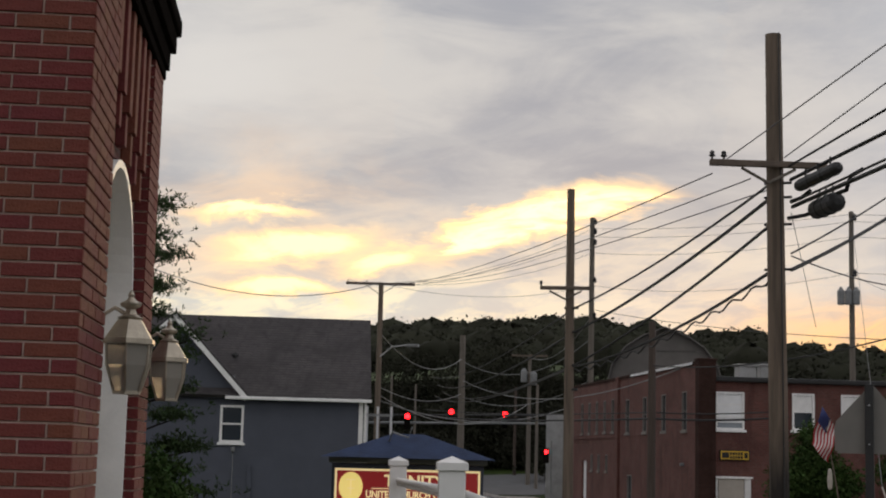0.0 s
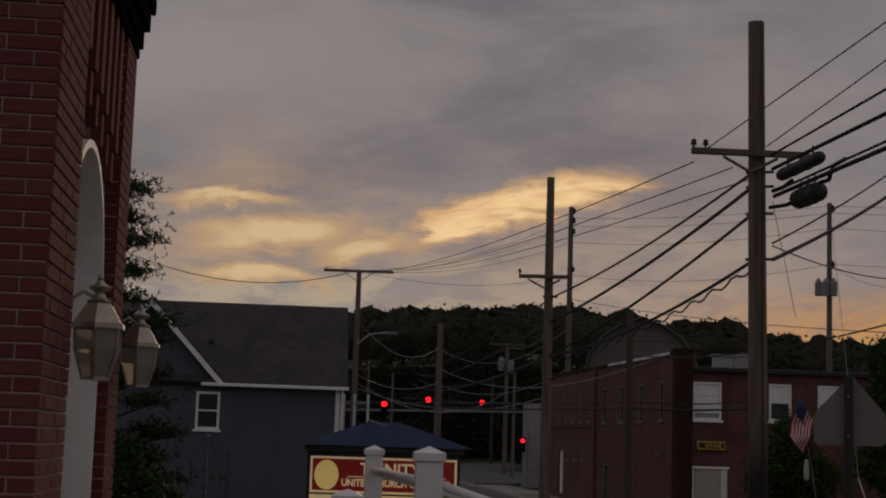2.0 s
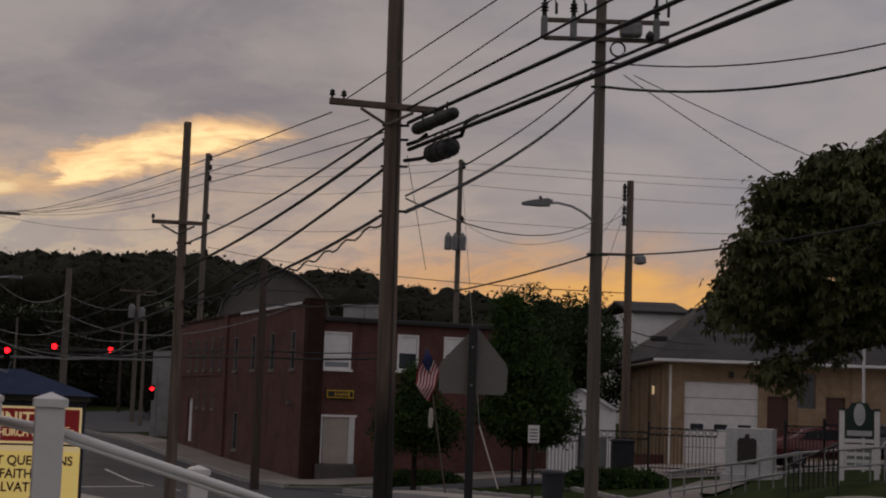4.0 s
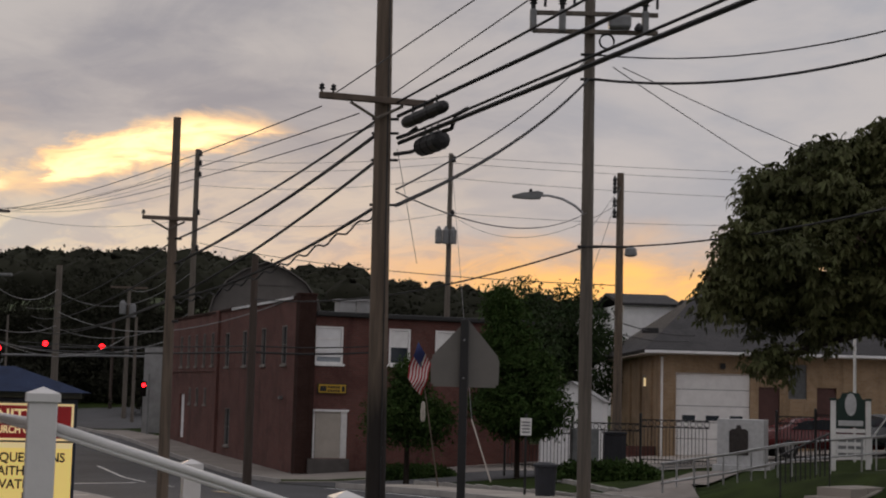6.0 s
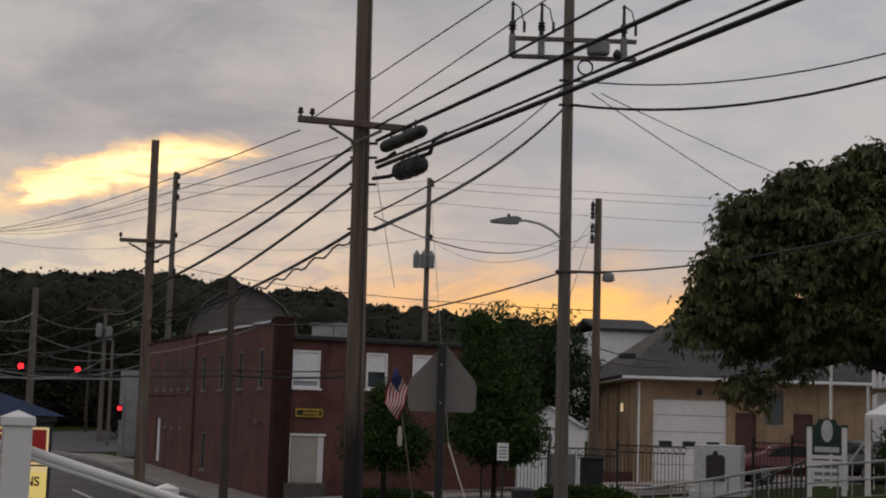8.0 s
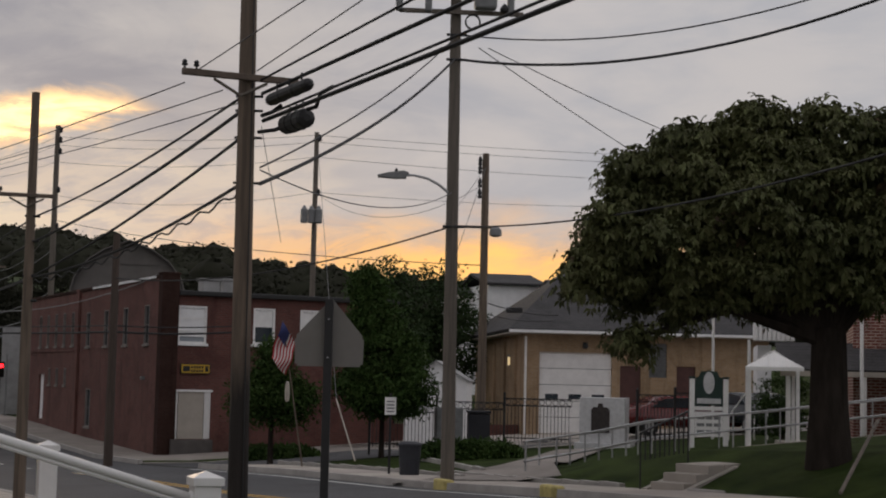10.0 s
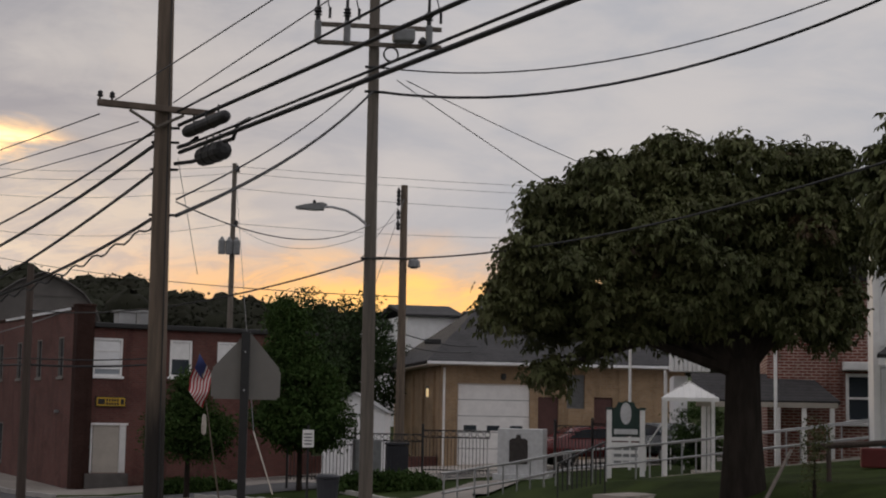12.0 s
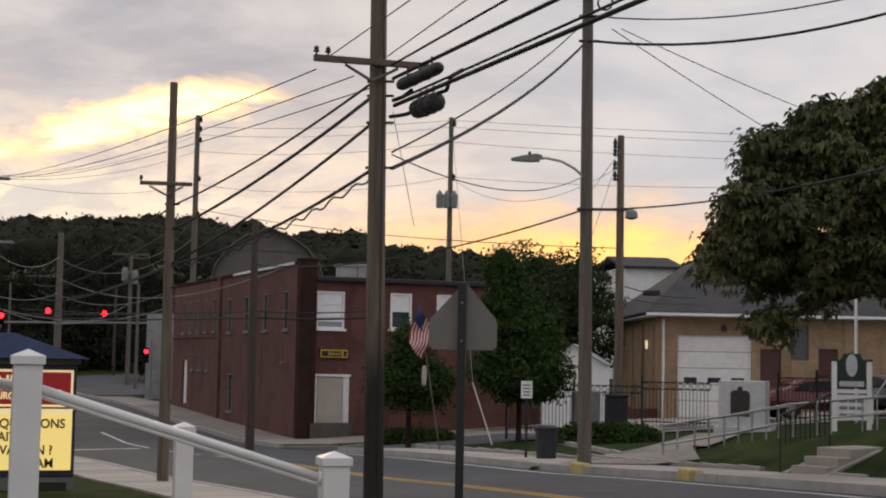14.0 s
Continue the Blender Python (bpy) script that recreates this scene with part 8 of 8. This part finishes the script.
def build_shed():
    c = polar(-4.5, 57, 0)
    z0 = ground_z(c.x, c.y) - 0.1
    Z = lambda el: 4 + 57 * math.tan(radians(el)) - z0
    ob = thing("white_shed", "white clapboard garden shed with a plain gable", "shed", Matrix.Translation((c.x, c.y, z0)) @ Matrix.Rotation(radians(-10), 4, "Z"))
    bm = bmesh.new()
    e, t = Z(0.05), Z(0.75)
    prism(bm, [(-1.15, -0.3), (1.15, -0.3), (1.15, e), (0, t), (-1.15, e)], 0, 2.6)
    part("wall", bm, "white_siding", ob)
    bm = bmesh.new()
    for s in (-1, 1):
        solid(bm, ((0, -0.12, t + 0.06), (s * 1.25, -0.12, e + 0.02), (s * 1.25, 2.7, e + 0.02), (0, 2.7, t + 0.06)), 0.06)
    part("roof", bm, "tin", ob)
    for x in (-0.6, 0, 0.6):
        part("batten", cubed(x - 0.03, x + 0.03, -0.02, -0.002, 0, e), "white_paint", ob)
    # electrical cabinet and black bin inside the fence
    p = polar(-5.0, 48.5, 0)
    z = ground_z(p.x, p.y)
    cb = thing("utility_cabinet", "grey metal utility cabinet inside the fence", "cabinet", pose(p.x, p.y, z, 0, 0, 4))
    part("body", cubed(-0.42, 0.42, -0.25, 0.25, -0.1, 1.4, 0.02), "grey_metal", cb)
    part("door", cubed(-0.38, 0.38, -0.27, -0.251, 0.08, 1.3), "grey_metal", cb)
    p = polar(-6.1, 51, 0)
    z = ground_z(p.x, p.y)
    wb = thing("wheeled_bin", "black wheeled bin inside the fence", "bin", pose(p.x, p.y, z))
    part("body", cubed(-0.35, 0.35, -0.35, 0.35, 0.02, 1.15, 0.04), "bin", wb)
    part("lid", cubed(-0.38, 0.38, -0.4, 0.38, 1.16, 1.24, 0.02), "bin", wb)


build_shed()
# white flag pole and porch pole behind the lawn sign
for az, d, e0, e1 in ((-14.62, 52, -1.0, 3.2), (-19.85, 43, -1.6, 2.6), (-15.9, 53, -1.2, 1.8)):
    p, q = polar(az, d, e0), polar(az, d, e1)
    bm = bmesh.new()
    rod(bm, (p.x, p.y, ground_z(p.x, p.y) - 0.1), q, 0.05, seg=8)
    tagged(part("white_pole", bm, "white_paint"), "slim white painted metal pole", "pole", "white poles")
# stair rails by the porch
rail_run("porch_railing", [polar(-15.2, 50, -1.0), polar(-15.95, 49.5, 0.1)], "white_paint", (0.0, 0.95), 0.025, (0.0,), "white handrail of the porch stairs", "porch railings")
rail_run("porch_railing", [polar(-16.1, 50, -0.9), polar(-16.6, 49.5, -0.2)], "white_paint", (0.0, 0.95), 0.025, (0.0,), "white handrail of the porch stairs", "porch railings")
# slanted stay in the lawn and the shrub beside it
bm = bmesh.new()
rod(bm, polar(-20.4, 24, -1.0), polar(-19.1, 22.5, -3.6), 0.028, seg=8)
tagged(part("stay_guard", bm, "grey_pole"), "slanted pale stay guard in the lawn", "stay guard")
rail_run("porch_railing", [polar(-21.3, 27, -0.85), polar(-25.5, 26, -0.55)], "dark_pole", (0.1, 0.9), 0.05, (0.0,), "dark timber rail beside the white house", "porch railings")
p = polar(-21.2, 24.5, 0)
leafy_tree(p.x, p.y, 0.03, 0.4, ((0, 0, 0.55, 0.1, 0.1, 0.35), (0.03, 0, 1.05, 0.16, 0.14, 0.35)), 30, 0.05, "leaf", "thin dark shrub in the lawn", 45, per=14, quads=3, name="shrub")


def build_porch_bits():
    p = polar(-24.3, 30.5, 0)
    z = ground_z(p.x, p.y)
    ob = thing("flower_trough", "dark red planter beside the white house", "planter", pose(p.x, p.y, z, 0, 0, -20))
    part("trough", cubed(-0.8, 0.8, -0.2, 0.2, -0.05, 0.32, 0.03), "pot", ob)
    p = polar(-23.75, 31, 0)
    ob = thing("water_jug", "clear blue plastic water jug on the porch edge", "jug", pose(p.x, p.y, ground_z(p.x, p.y) + 0.0))
    bm = bmesh.new()
    lathe(bm, (0, 0, 0), ((0.12, 0), (0.13, 0.02), (0.13, 0.25), (0.12, 0.28), (0.13, 0.31), (0.12, 0.42), (0.04, 0.5), (0.04, 0.55)), 12)
    part("jug", bm, "blue_plastic", ob)


build_porch_bits()
